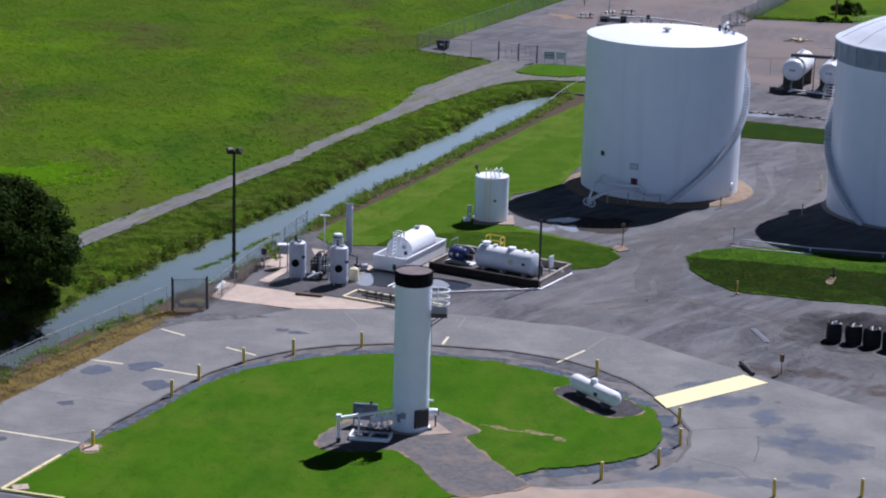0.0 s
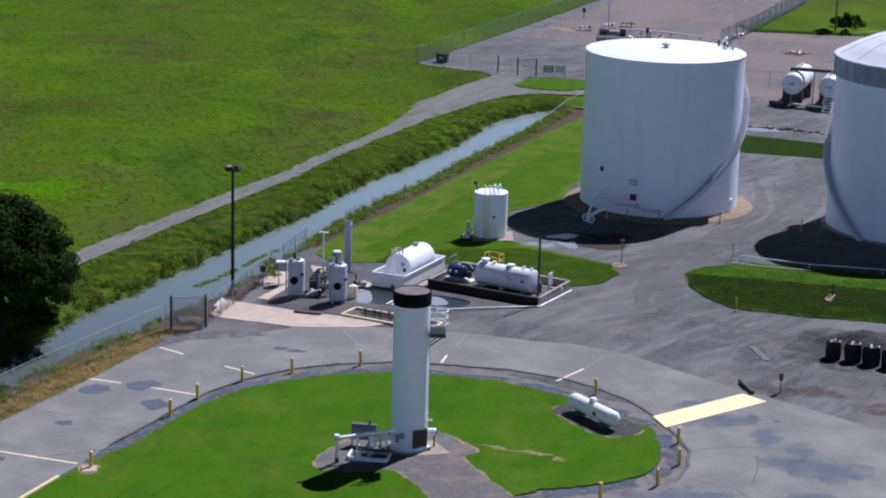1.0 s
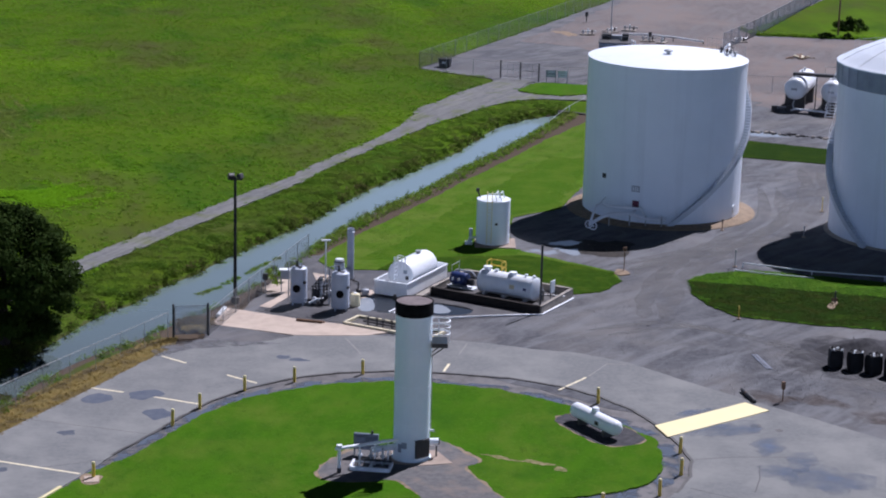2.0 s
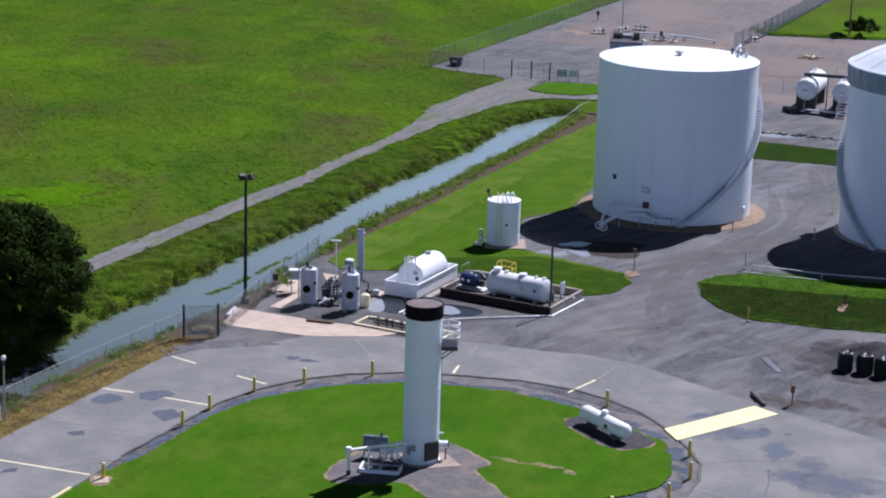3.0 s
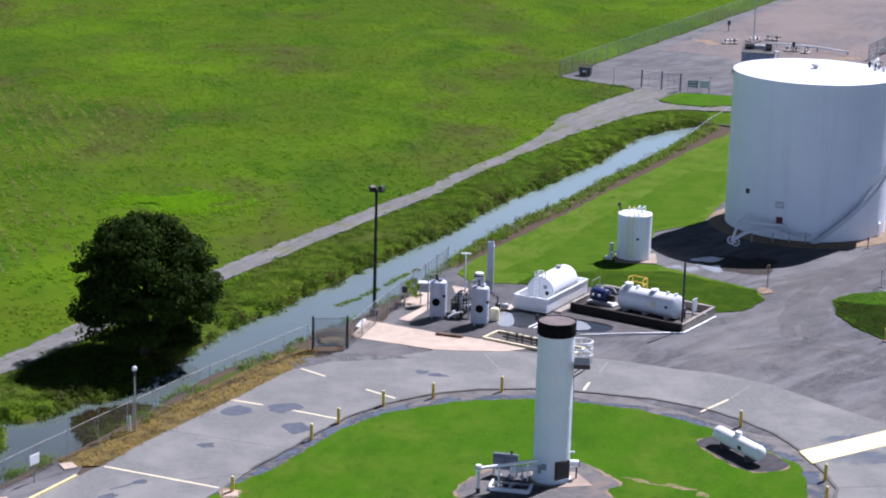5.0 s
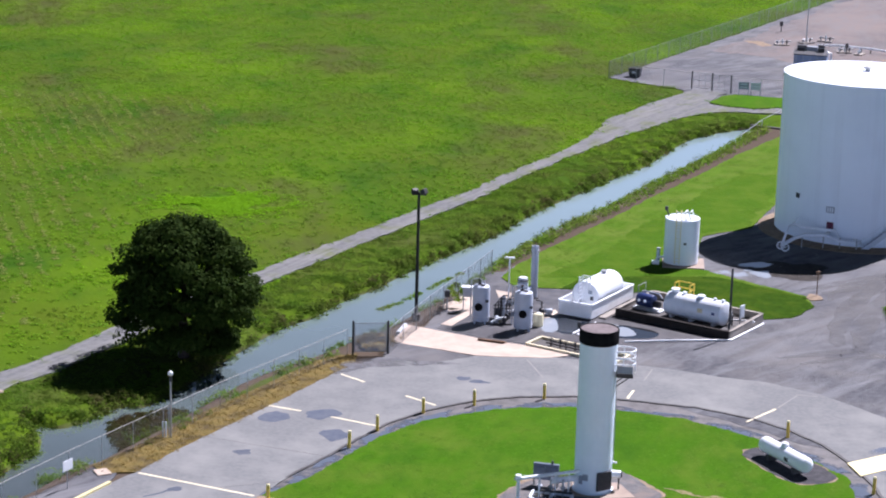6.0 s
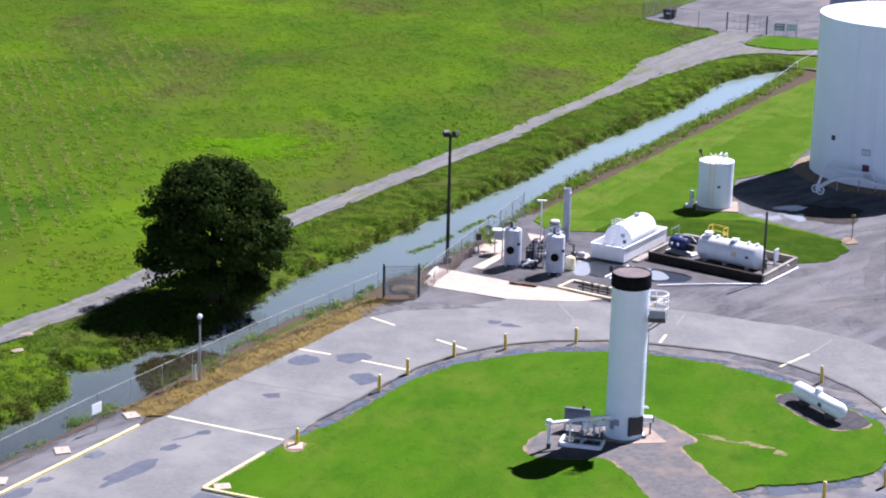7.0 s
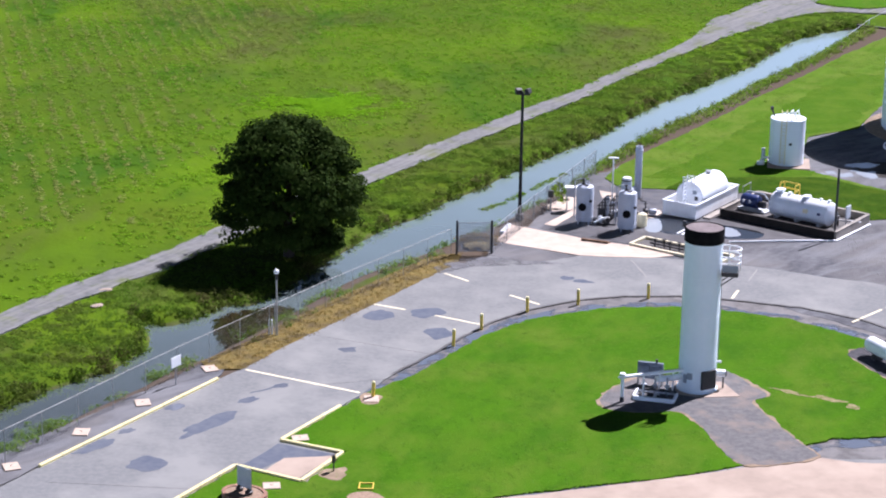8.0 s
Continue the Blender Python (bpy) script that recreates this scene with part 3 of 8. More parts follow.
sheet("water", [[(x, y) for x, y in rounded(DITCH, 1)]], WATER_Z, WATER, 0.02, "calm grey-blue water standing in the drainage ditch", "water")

# Gravel yard, with the roads, lawns and pads laid on it.
sheet("yard", [ragged(YARD, 0.8, 0.35, 0.4)], 0.012, GRAVEL, 0.1, "grey gravel yard with tyre marks round the tanks", "gravel")
LOWER = [(-60, -42), (-42.5, 1.7), (-40.7, 7.2), (-38.5, 12.1), (-36.25, 16.3), (-33.3, 24.6), (-27, 39.4), (-22.4, 50.5), (-16.4, 65), (-12.9, 72.6), (-9.2, 83.4), (-5.6, 92.4), (-2.9, 98.8), (0.0, 105.7), (3.1, 111.3), (6.4, 117.9), (9.8, 122.2), (13.2, 123.8), (16.5, 123.7), (21, 123.4)]
UPPER = [(21, 126.8), (18, 127), (15.3, 125.6), (12.0, 126.8), (10.0, 128.4), (11.0, 133), (12.5, 136), (8.6, 137.5), (6.4, 133), (3.3, 127), (0.6, 120.2), (-1.7, 115.3), (-2.2, 110.1), (-3.6, 103.9), (-5.8, 96.7), (-8.4, 90.3), (-11.4, 82.9), (-13.2, 77.4), (-16.8, 69.6), (-23.0, 55), (-28, 43.6), (-35, 27.4), (-37.1, 20.9), (-39.6, 15.6), (-41.9, 10.8), (-43.9, 5.7), (-62, -38)]
sheet("track", [ragged(LOWER + UPPER, 0.5, 0.35, 0.5)], 0.10, TRACK, 0.4, "pale gravel farm track beside the ditch", "track")

ROAD = [(-60, -80), (-46, -47), (-35.0, -21.3), (-33.6, -17.8), (-27.7, -3.7), (-26.5, -1.4), (-25.1, 2.5), (-21.1, 11.5), (-17.5, 20.2), (-14.9, 23.6), (-8.8, 24.7), (-3.6, 25.3), (1.3, 24.8), (5.3, 23.9), (8, 22.9), (11.2, 22.2), (14.6, 20.3), (19.1, 15.5), (22.1, 12.5), (24.4, 10.4), (29.5, 5.4), (36, -1), (60, -22), (60, -80)]
RING = [(-17.7, -0.9), (-15.9, 2.9), (-15, 5.2), (-13.1, 9.4), (-10.9, 12.4), (-8.1, 14.8), (-5.2, 16.2), (-1.7, 16.9), (1.3, 16.8), (6.3, 16), (10, 14.3), (12.1, 12.5), (14.1, 9.9), (15.3, 7.2), (16.3, 3.8), (16.8, 1), (16.4, -2), (15.2, -5.0), (13.2, -7.6), (10, -8.9), (6.5, -9.4), (2.8, -11.0), (-0.9, -13.4), (-8.2, -16.8), (-13, -19.0), (-20, -22.4), (-27, -25.5), (-25.2, -20.1), (-23.4, -15.85), (-19.65, -17.2), (-18.3, -12.95), (-21.8, -11.9), (-19.8, -6.4), (-18.9, -4.2)]
sheet("road", [ragged(ROAD, 0.5, 0.08, 0.8), ragged(RING, 0.3, 0.10, 0.9)], 0.055, ASPHALT, 0.12, "sun-bleached grey asphalt ring road with worn edges", "road")
GUTTER = material("broken_gutter", (0.087, 0.08352, 0.08526, 1), (0.1305, 0.1218, 0.1175, 1), 0.5, 0.7, bump=0.6, bump_size=0.15, rough_var=0.2, third=(0.0522, 0.04872, 0.04698, 1), third_size=1.3, third_amount=0.6)
GUTTER_WATER = thin_film(water_material("gutter_water", (0.110, 0.130, 0.165, 1), 0.02, 0.01, 1.7), 1.6, 0.40, 0.54)
sheet("gutter", [ragged(RING, 0.5, 0.0)], 0.0, GUTTER, 0.1, "wet broken gutter holding shallow rainwater", "gutter")
APRON = [(-27, -26), (-20, -22.5), (-13, -19.1), (-8.2, -16.9), (-4.6, -15.1), (-0.8, -13.3), (1.4, -12.1), (2.9, -11.2), (5.0, -10.3), (6.8, -9.2), (8.7, -9.6), (11.2, -9.3), (14.4, -8.7), (15.9, -9.0), (17.6, -10.0), (20, -12.5), (25, -16), (40, -30), (40, -60), (-45, -60)]
sheet("concrete_apron", [ragged(APRON, 0.5, 0.12, 0.5)], 0.070, SANDY, 0.12, "pale sandy concrete paving along the lawn", "pavement")
SLAB = [(-15.0, 27.0), (-14.4, 31.3), (-8.6, 28.7), (-4.4, 27.4), (-2.0, 26.1), (-3.6, 25.1), (-7.1, 24.7), (-8.8, 24.7), (-11.6, 25.7), (-13.7, 26.4)]
sheet("concrete_slab", [ragged(SLAB, 0.4, 0.05, 0.8)], 0.075, PALE_SLAB, 0.1, "pale concrete slab between road and vessels", "pavement")

ISLAND = [(-16.7, -1.3), (-14.9, 3), (-13.2, 7), (-11, 10.2), (-7.9, 12.6), (-5, 13.9), (-1.7, 14.6), (1.3, 14.5), (5.4, 13.5), (8.35, 11.7), (10.6, 9.9), (13.3, 6.9), (15, 4.4), (15.2, 2.0), (15.0, -0.6), (14.4, -2.5), (13.5, -3.8), (12.2, -4.7), (10.8, -5.4), (8.8, -6.0), (7.5, -6.4), (6.6, -7.2), (5.9, -7.6), (5.4, -9.0), (2.8, -10.9), (1.4, -11.9), (-0.8, -13.1), (-8.2, -16.6), (-13, -18.8), (-20, -22.2), (-26.8, -25.2), (-25.0, -20.1), (-23.3, -15.9), (-19.5, -17.3), (-18.2, -12.9), (-21.7, -11.8), (-19.6, -6.4), (-18.7, -4.2)]
def grown(loop, d):
    """The outline moved outwards by about d metres."""
    area = sum(p[0] * q[1] - q[0] * p[1] for p, q in zip(loop, loop[1:] + loop[:1]))
    out = []
    for i, p in enumerate(loop):
        q, r = loop[i - 1], loop[(i + 1) % len(loop)]
        tx, ty = (r[0] - q[0], r[1] - q[1]) if area > 0 else (q[0] - r[0], q[1] - r[1])
        k = math.hypot(tx, ty) or 1
        out.append((p[0] + ty / k * d, p[1] - tx / k * d))
    return out


sheet("puddle", [ragged(grown(ISLAND, 1.05), 0.3, 0.55, 0.7, 3)], 0.012, GUTTER_WATER, 0.01, "shallow rainwater standing in the gutter", "puddle")
sheet("lawn", [ragged(ISLAND, 0.18, 0.20, 1.3)], 0.10, LAWN, 0.12, "bright mown lawn inside the ring road", "lawn")
MIDDLE = [(-8.5, 45.8), (-8.0, 48.6), (-6.8, 51.8), (-5.1, 56.4), (-1.9, 63.8), (0.6, 69.8), (3.2, 76.7), (9.0, 90.4), (12.3, 99.0), (15.7, 106.5), (18.4, 112.5), (19.8, 112), (15.1, 77), (13.9, 73.2), (12.3, 67), (7.9, 62.9), (7.2, 57.5), (7.6, 51.3), (15.8, 44.6), (15.9, 42.2), (14, 38.5), (11.9, 37.7), (9, 40.6), (4, 43.6), (-3.8, 43.4), (-7.2, 43.4)]
sheet("lawn", [ragged(MIDDLE, 0.4, 0.18, 0.6)], 0.07, LAWN_STRIP, 0.1, "mown grass strip between ditch and tanks", "lawn")
EAST = [(21.3, 42.9), (23.1, 44.9), (27, 46.3), (33, 45), (37, 43.6), (60, 38), (60, 22), (34.6, 29.9), (27.8, 31.4), (23.75, 32.75), (22.3, 35.4), (21.2, 39)]
sheet("lawn", [ragged(EAST, 0.4, 0.2, 0.6)], 0.07, LAWN, 0.1, "mown grass island in the gravel yard", "lawn")
NORTH = [(26, 103.5), (33.9, 101.6), (42.6, 97.9), (75, 84), (75, 77), (41.2, 90), (32.65, 92.3), (25, 94)]
sheet("lawn", [ragged(NORTH, 0.5, 0.15, 0.6)], 0.07, LAWN_LONG, 0.1, "mown grass strip behind the storage tanks", "lawn")
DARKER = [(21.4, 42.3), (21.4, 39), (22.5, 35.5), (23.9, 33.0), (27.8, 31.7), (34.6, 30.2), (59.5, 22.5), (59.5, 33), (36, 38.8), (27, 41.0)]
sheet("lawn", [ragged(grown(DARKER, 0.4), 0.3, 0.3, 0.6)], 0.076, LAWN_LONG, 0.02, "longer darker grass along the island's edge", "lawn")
SHADE = [(-3.6, 43.7), (3.9, 43.9), (9.1, 40.9), (11.9, 38.0), (13.8, 38.8), (15.6, 42.2), (15.3, 44.3), (8.5, 49.0), (3, 48.0), (-2, 46.5)]
sheet("lawn", [ragged(grown(SHADE, 0.35), 0.3, 0.3, 0.6)], 0.076, LAWN_SHORE, 0.02, "longer darker grass behind the dike", "lawn")
SWATH = [(-5.4, 46.9), (-3.4, 50.1), (-0.6, 55.9), (1.2, 61.8), (3.1, 67.2), (7.5, 78), (12.5, 90), (16.4, 90), (14.6, 77), (13.4, 73.2), (11.8, 67), (7.4, 63.2), (6.7, 57.5), (7.1, 51.5), (8.5, 49.3), (3, 48.2), (-2, 46.7)]
sheet("lawn", [ragged(SWATH, 0.25, 0.8, 0.5)], 0.073, LAWN_MID, 0.02, "darker swath of mown grass beside the tanks", "lawn")
GATE_GRASS = [(10.2, 128.8), (11.8, 133.4), (13.5, 135.2), (22, 133.5), (22, 127.4), (18, 127.5), (15.3, 126.0), (12.2, 127.2)]
sheet("lawn", [ragged(GATE_GRASS, 0.5, 0.25, 0.6)], 0.13, LAWN, 0.3, "small grass verge beside the far gate", "lawn")
PATHWAY = [(-5.5, -2.6), (-5.2, -3.9), (-4.4, -4.4), (-2.5, -4.4), (-0.9, -3.7), (-0.3, -4.4), (0.6, -6.5), (1.3, -8.4), (2.0, -10.1), (2.9, -11.3), (6.9, -9.5), (6.2, -8.0), (5.6, -7.0), (4.9, -5.5), (4.2, -3.9), (3.5, -2.5), (3.0, -1.6), (3.8, -1.0), (4.2, -0.3), (3.4, 0.7), (2.7, 1.8), (1.9, 2.9), (1.0, 3.5), (-1.4, 1.9), (-3.4, 1.2), (-4.7, -0.7)]
EDGE = [(x * 1.0 + 0.14 * (x - 0.5) / max(1, abs(x - 0.5)), y + 0.10 * (y + 3) / max(1, abs(y + 3))) for x, y in PATHWAY]
sheet("earth_border", [ragged(rounded(EDGE, 1), 0.2, 0.30, 0.8, 5)], 0.106, EARTH, 0.04, "bare pale earth along the gravel path", "earth")
sheet("path", [ragged(rounded(PATHWAY, 1), 0.2, 0.16, 1.0)], 0.112, PATH_GRAVEL, 0.05, "dark gravel path and pad at the stack", "path")
PATCH = [(8.7, 7.7), (10.1, 9.1), (11.7, 8.3), (13.3, 6.6), (14.4, 4.7), (14.3, 3.9), (13.3, 2.95), (12.1, 2.8), (11.1, 3.5), (9.6, 6.1)]
sheet("earth_border", [ragged(rounded([(11.4 + (x - 11.4) * 1.02, 6 + (y - 6) * 1.02) for x, y in PATCH], 1), 0.2, 0.28, 0.9, 5)], 0.106, EARTH, 0.04, "bare pale earth round the gas tank", "earth")
sheet("path", [ragged(rounded(PATCH, 1), 0.25, 0.10, 1.2)], 0.112, GRAVEL_DARK, 0.05, "dark gravel bed under the gas tank", "gravel")
STRIP = [(-28.6, -1.9), (-27.9, -1.7), (-26.4, -1.5), (-24.8, 2.5), (-21.9, 9.3), (-19.0, 16.3), (-17.1, 21.0), (-17.0, 23.6), (-18.9, 23.0), (-21.0, 18.4), (-23.2, 13.6), (-25.5, 8.2), (-27.4, 3.4), (-29.3, -0.8)]
sheet("straw_verge", [ragged(STRIP, 0.25, 0.16, 0.9)], 0.03, STRAW, 0.5, "dead straw-brown grass verge beside the road", "verge")
VERGE = [(-47, -46), (-35.2, -21.3), (-33.8, -17.8), (-27.9, -3.7), (-27.6, -1.8), (-29.3, -1.2), (-30.5, -4.3), (-36.9, -17.8), (-48.3, -43.2)]
sheet("gravel_verge", [ragged(VERGE, 0.3, 0.14, 0.9)], 0.026, GRAVEL, 0.5, "grey gravel verge between kerb and fence", "verge")

FAR_YARD = [(12.5, 170), (18.5, 187), (34, 226), (62, 296), (94, 298), (65, 230), (52, 200), (45.0, 186.5), (45.6, 180.4), (55.6, 179.3), (65, 178.3), (149, 171), (149, 104), (75, 106), (60, 112), (47, 113.5), (43, 119), (38, 124), (36, 136), (38, 150), (34, 158), (22, 163)]
sheet("yard", [ragged(FAR_YARD, 0.8, 1.6, 0.25)], 0.020, WARM_GRAVEL, 0.02, "warm brownish gravel of the far compound", "gravel")



# ======== storage tanks ========
def arc_stair(tank, r, z_top, start, end, steps):
    """A spiral stair up the shell: stringers, treads, handrail."""
    width = 0.5
    stair = part("spiral_stair", stringers(r, z_top, start, end, steps, width), STAIR, tank, "grey steel stair winding up the shell")
    first_tread = None
    for i in range(steps):
        a = start + (end - start) * (i + 0.5) / steps
        m = Matrix.Rotation(a, 4, "Z") @ Matrix.Translation((r + 0.06 + width / 2, 0, z_top * (i + 1) / steps - 0.03))
        if first_tread is None:
            half = 0.52 * (r + 0.3) * abs(end - start) / steps
            first_tread = part("tread", box(B(), -width / 2, width / 2, -half, half, -z_top / steps, 0.02), STAIR, stair)
            first_tread.matrix_basis = m
        else:
            other = new("tread", first_tread.data)
            other.parent, other.matrix_basis = stair, m
    bm = B()
    for off in (1.0, 0.5):
        tube(bm, [spiral(r + 0.06 + width, start + (end - start) * k / 40, z_top * k / 40 + off) for k in range(41)], 0.010, 5)
    for k in range(0, 41, 2):
        a = start + (end - start) * k / 40
        tube(bm, [spiral(r + 0.06 + width, a, z_top * k / 40), spiral(r + 0.06 + width, a, z_top * k / 40 + 1.0)], 0.012, 5)
    part("handrail", bm, WHITE_OLD, stair)


STAIR = material("stair_grey", (0.56, 0.61, 0.67, 1), (0.50, 0.54, 0.60, 1), 0.5, 0.7)


def spiral(r, a, z):
    return (r * math.cos(a), r * math.sin(a), z)


def stringers(r, z_top, start, end, steps, width):
    bm = B()
    n = 48
    for rad, low, high in ((r + 0.06, 0.20, 0.08), (r + 0.06 + width, 0.30, 0.22)):
        for k in range(n):
            a0, a1 = start + (end - start) * k / n, start + (end - start) * (k + 1) / n
            z0, z1 = z_top * k / n, z_top * (k + 1) / n
            ring = []
            for a, z in ((a0, z0), (a1, z1)):
                ring.append([spiral(rad - 0.02, a, z - low), spiral(rad + 0.02, a, z - low), spiral(rad + 0.02, a, z + high), spiral(rad - 0.02, a, z + high)])
            v = [[bm.verts.new(p) for p in q] for q in ring]
            for j in range(4):
                bm.faces.new((v[0][j], v[0][(j + 1) % 4], v[1][(j + 1) % 4], v[1][j]))
    bmesh.ops.remove_doubles(bm, verts=bm.verts, dist=0.001)
    bmesh.ops.recalc_face_normals(bm, faces=bm.faces)
    return bm


def rim_rail(tank, r, z, a0, a1, n=10):
    bm = B()
    for off in (1.05, 0.55):
        tube(bm, [spiral(r, a0 + (a1 - a0) * k / n, z + off) for k in range(n + 1)], 0.014, 5)
    for k in range(n + 1):
        a = a0 + (a1 - a0) * k / n
        tube(bm, [spiral(r, a, z), spiral(r, a, z + 1.05)], 0.013, 5)
    part("guard_rail", bm, GALV, tank)


def plate_seams(tank, r, z_low, z_top, courses, plates, material_):
    """Weld seams between the shell's plates, a few millimetres proud."""
    bm = B()
    for c in range(1, courses):
        z = z_low + (z_top - z_low) * c / courses
        lathe(bm, [(r + 0.001, z - 0.018), (r + 0.008, z - 0.010), (r + 0.008, z + 0.010), (r + 0.001, z + 0.018)], 96)
    for c in range(courses):
        z0, z1 = z_low + (z_top - z_low) * c / courses, z_low + (z_top - z_low) * (c + 1) / courses
        for k in range(plates):
            a = 2 * math.pi * (k + 0.5 * (c % 2)) / plates
            abox(bm, spiral(r, a, z0), spiral(r, a, z1), 0.03, 0.014, up=spiral(1, a, 0))
    part("weld_seams", bm, material_, tank)


def on_shell(r, a, z, w, h, t=0.04):
    """A plate of w x h that follows a shell of radius r."""
    bm = B()
    n = 6
    cols = []
    for k in range(n + 1):
        b = a + (k / n - 0.5) * w / r
        cols.append([bm.verts.new(spiral(rad, b, zz)) for rad, zz in ((r + 0.004, z - h / 2), (r + t, z - h / 2), (r + t, z + h / 2), (r + 0.004, z + h / 2))])
    for p, q in zip(cols, cols[1:]):
        for j in range(4):
            bm.faces.new((p[j], q[j], q[(j + 1) % 4], p[(j + 1) % 4]))
    bm.faces.new(cols[0])
    bm.faces.new(cols[-1][::-1])
    bmesh.ops.recalc_face_normals(bm, faces=bm.faces)
    return bm


def big_tank():
    r, h = 7.16, 14.05
    front = math.atan2(-186, -21)
    t = thing("storage_tank", pose(21.50, 68.13, 0), "large white welded steel storage tank with a shallow cone roof", "storage tank", "large storage tanks")
    part("shell", lathe(B(), [(r, 0.22), (r, h - 0.02), (r - 0.1, h)], 128), WHITE, t)
    part("foundation_ring", lathe(B(), [(0, 0.20), (r - 0.2, 0.215), (r + 1.1, 0.20), (r + 1.45, 0.06), (r + 1.5, -0.1)], 96), EARTH, t, "pale tan stone foundation ring")
    part("roof", lathe(B(), [(r + 0.05, h - 0.10), (r + 0.05, h + 0.01), (r - 0.03, h + 0.03), (0.3, h + 0.30), (0.0, h + 0.30)], 128), WHITE, t, "smooth white cone roof", 25)
    plate_seams(t, r, 0.22, h, 6, 10, WHITE)
    vent = part("roof_vent", lathe(B(), [(0.20, h + 0.26), (0.20, h + 0.52), (0.42, h + 0.55), (0.40, h + 0.66), (0.1, h + 0.74), (0, h + 0.74)], 20), GALV, t, "grey mushroom vent")
    arc_stair(t, r, h, front + radians(4.5), front + radians(140), 66)
    rim_rail(t, r - 0.12, h + 0.04, front + radians(100), front + radians(150), 12)
    for k, (a, rad) in enumerate(((104, 6.2), (111, 5.7), (118, 6.3), (126, 5.9))):
        bm = B()
        x, y, z = spiral(rad, front + radians(a), h + 0.1)
        tube(bm, [(x, y, z), (x, y, z + 0.35 + 0.2 * (k % 2))], 0.11, 10)
        tube(bm, [(x - 0.2, y, z + 0.35), (x + 0.25, y, z + 0.35)], 0.06, 8)
        part("gauge_hatch", bm, DARK_STEEL if k % 2 else GALV, t, "dark gauge hatch")
    bm = B()
    tube(bm, [spiral(5.6 + 0.25 * k, front + radians(108 + 4 * k), h + 0.2 + 0.75 * math.sin(math.pi * k / 7)) for k in range(8)], 0.07, 8)
    part("gauge_pipe", bm, WHITE_SMALL, t, "white bent gauge pipe on the roof's rim")
    bm = B()
    for k in range(3):
        a0 = front + radians(104 + 5 * k)
        tube(bm, [spiral(6.0, a0, h + 0.1), spiral(6.0, a0, h + 0.9)], 0.035, 6)
    tube(bm, [spiral(6.0, front + radians(104), h + 0.9), spiral(6.0, front + radians(114), h + 0.9)], 0.04, 6)
    part("pipe_rack", bm, DARK_STEEL, t, "dark pipe rack on the roof's rim")
    part("hazard_sign", on_shell(r, front - radians(17.5), 1.85, 0.60, 0.66), RED, t, "dark red square hazard sign")
    sign = part("number_sign", on_shell(r, front - radians(18), 3.25, 0.75, 0.55), GREY_STEEL, t, "grey framed sign plate")
    bars = B()
    for k in range(3):
        m = on_shell(r + 0.04, front - radians(18) + (k - 1) * 0.028, 3.25, 0.10, 0.36, 0.012)
        tmp = bpy.data.meshes.new("tmp")
        m.to_mesh(tmp)
        m.free()
        bars.from_mesh(tmp)
        bpy.data.meshes.remove(tmp)
    part("lettering", bars, WHITE_SMALL, sign)
    part("manhole", on_shell(r, front - radians(45), 3.95, 0.36, 0.40, 0.10), DARK_STEEL, t, "small dark shell opening")
    mw = part("shell_manway", lathe(B(), [(0, 0), (0.38, 0.0), (0.38, 0.14), (0.0, 0.16)], 20, "z", (0, 0, 0)), WHITE_SMALL, t)
    a = front + radians(66)
    mw.matrix_basis = Matrix.Translation(spiral(r, a, 1.0)) @ Matrix.Rotation(a, 4, "Z") @ Matrix.Rotation(radians(90), 4, "Y")
    # Pipe manifold at the foot of the shell.
    bm = B()
    f = Matrix.Rotation(front, 3, "Z")

    def at(u, v, z):
        """u metres to the viewer's right of the front, v metres out from the shell."""
        p = f @ Vector((r + v, u, 0))
        return (p.x, p.y, z)

    tube(bm, [at(-2.2, -0.3, 1.25), at(-2.6, 0.8, 1.25), at(-4.2, 0.8, 1.15), at(-5.0, 1.3, 0.95), at(-6.0, 2.3, 0.50)], 0.16, 10)
    tube(bm, [at(-2.6, 0.8, 1.25), at(-1.2, 0.9, 0.85), at(0.4, 0.5, 0.75), at(0.6, -0.5, 0.75)], 0.14, 8)
    bypass = B()
    tube(bypass, [at(-6.0, 2.3, 0.55), at(-5.6, 1.3, 1.9), at(-5.1, 0.7, 2.05), at(-4.6, 0.45, 1.75), at(-1.6, 0.5, 1.65), at(-1.3, 0.5, 1.0), at(-1.2, 0.9, 0.85)], 0.12, 8)
    tube(bypass, [at(-5.3, 0.9, 2.0), at(-4.9, -1.4, 2.1)], 0.08, 8)
    part("pipework", bm, WHITE_SMALL, t, "white pipe manifold on stands")
    part("bypass_pipe", bypass, WHITE_SMALL, t, "thin white bypass pipe")
    for u in (-4.4, -2.6, -1.2, 0.2):
        part("pipe_stand", tube(B(), [at(u, 0.8, 0.0), at(u, 0.8, 1.1)], 0.05, 8), GALV, t)
    for k, (u, v, z, tilt) in enumerate(((-6.1, 2.5, 0.50, 1), (-5.7, 2.7, 0.40, 1), (0.1, 0.75, 1.05, 0))):
        bm = lathe(B(), [(0.26, -0.05), (0.36 if tilt else 0.28, 0.0), (0.26, 0.05)], 16)
        tube(bm, [(0, 0, -0.45), (0, 0, 0.02)], 0.05, 6)
        for q in range(3):
            abox(bm, (-0.27 * math.cos(q * 1.05), -0.27 * math.sin(q * 1.05), 0), (0.27 * math.cos(q * 1.05), 0.27 * math.sin(q * 1.05), 0), 0.03, 0.03)
        hw = part("hand_wheel", bm, WHITE_SMALL, t, "valve hand wheel")
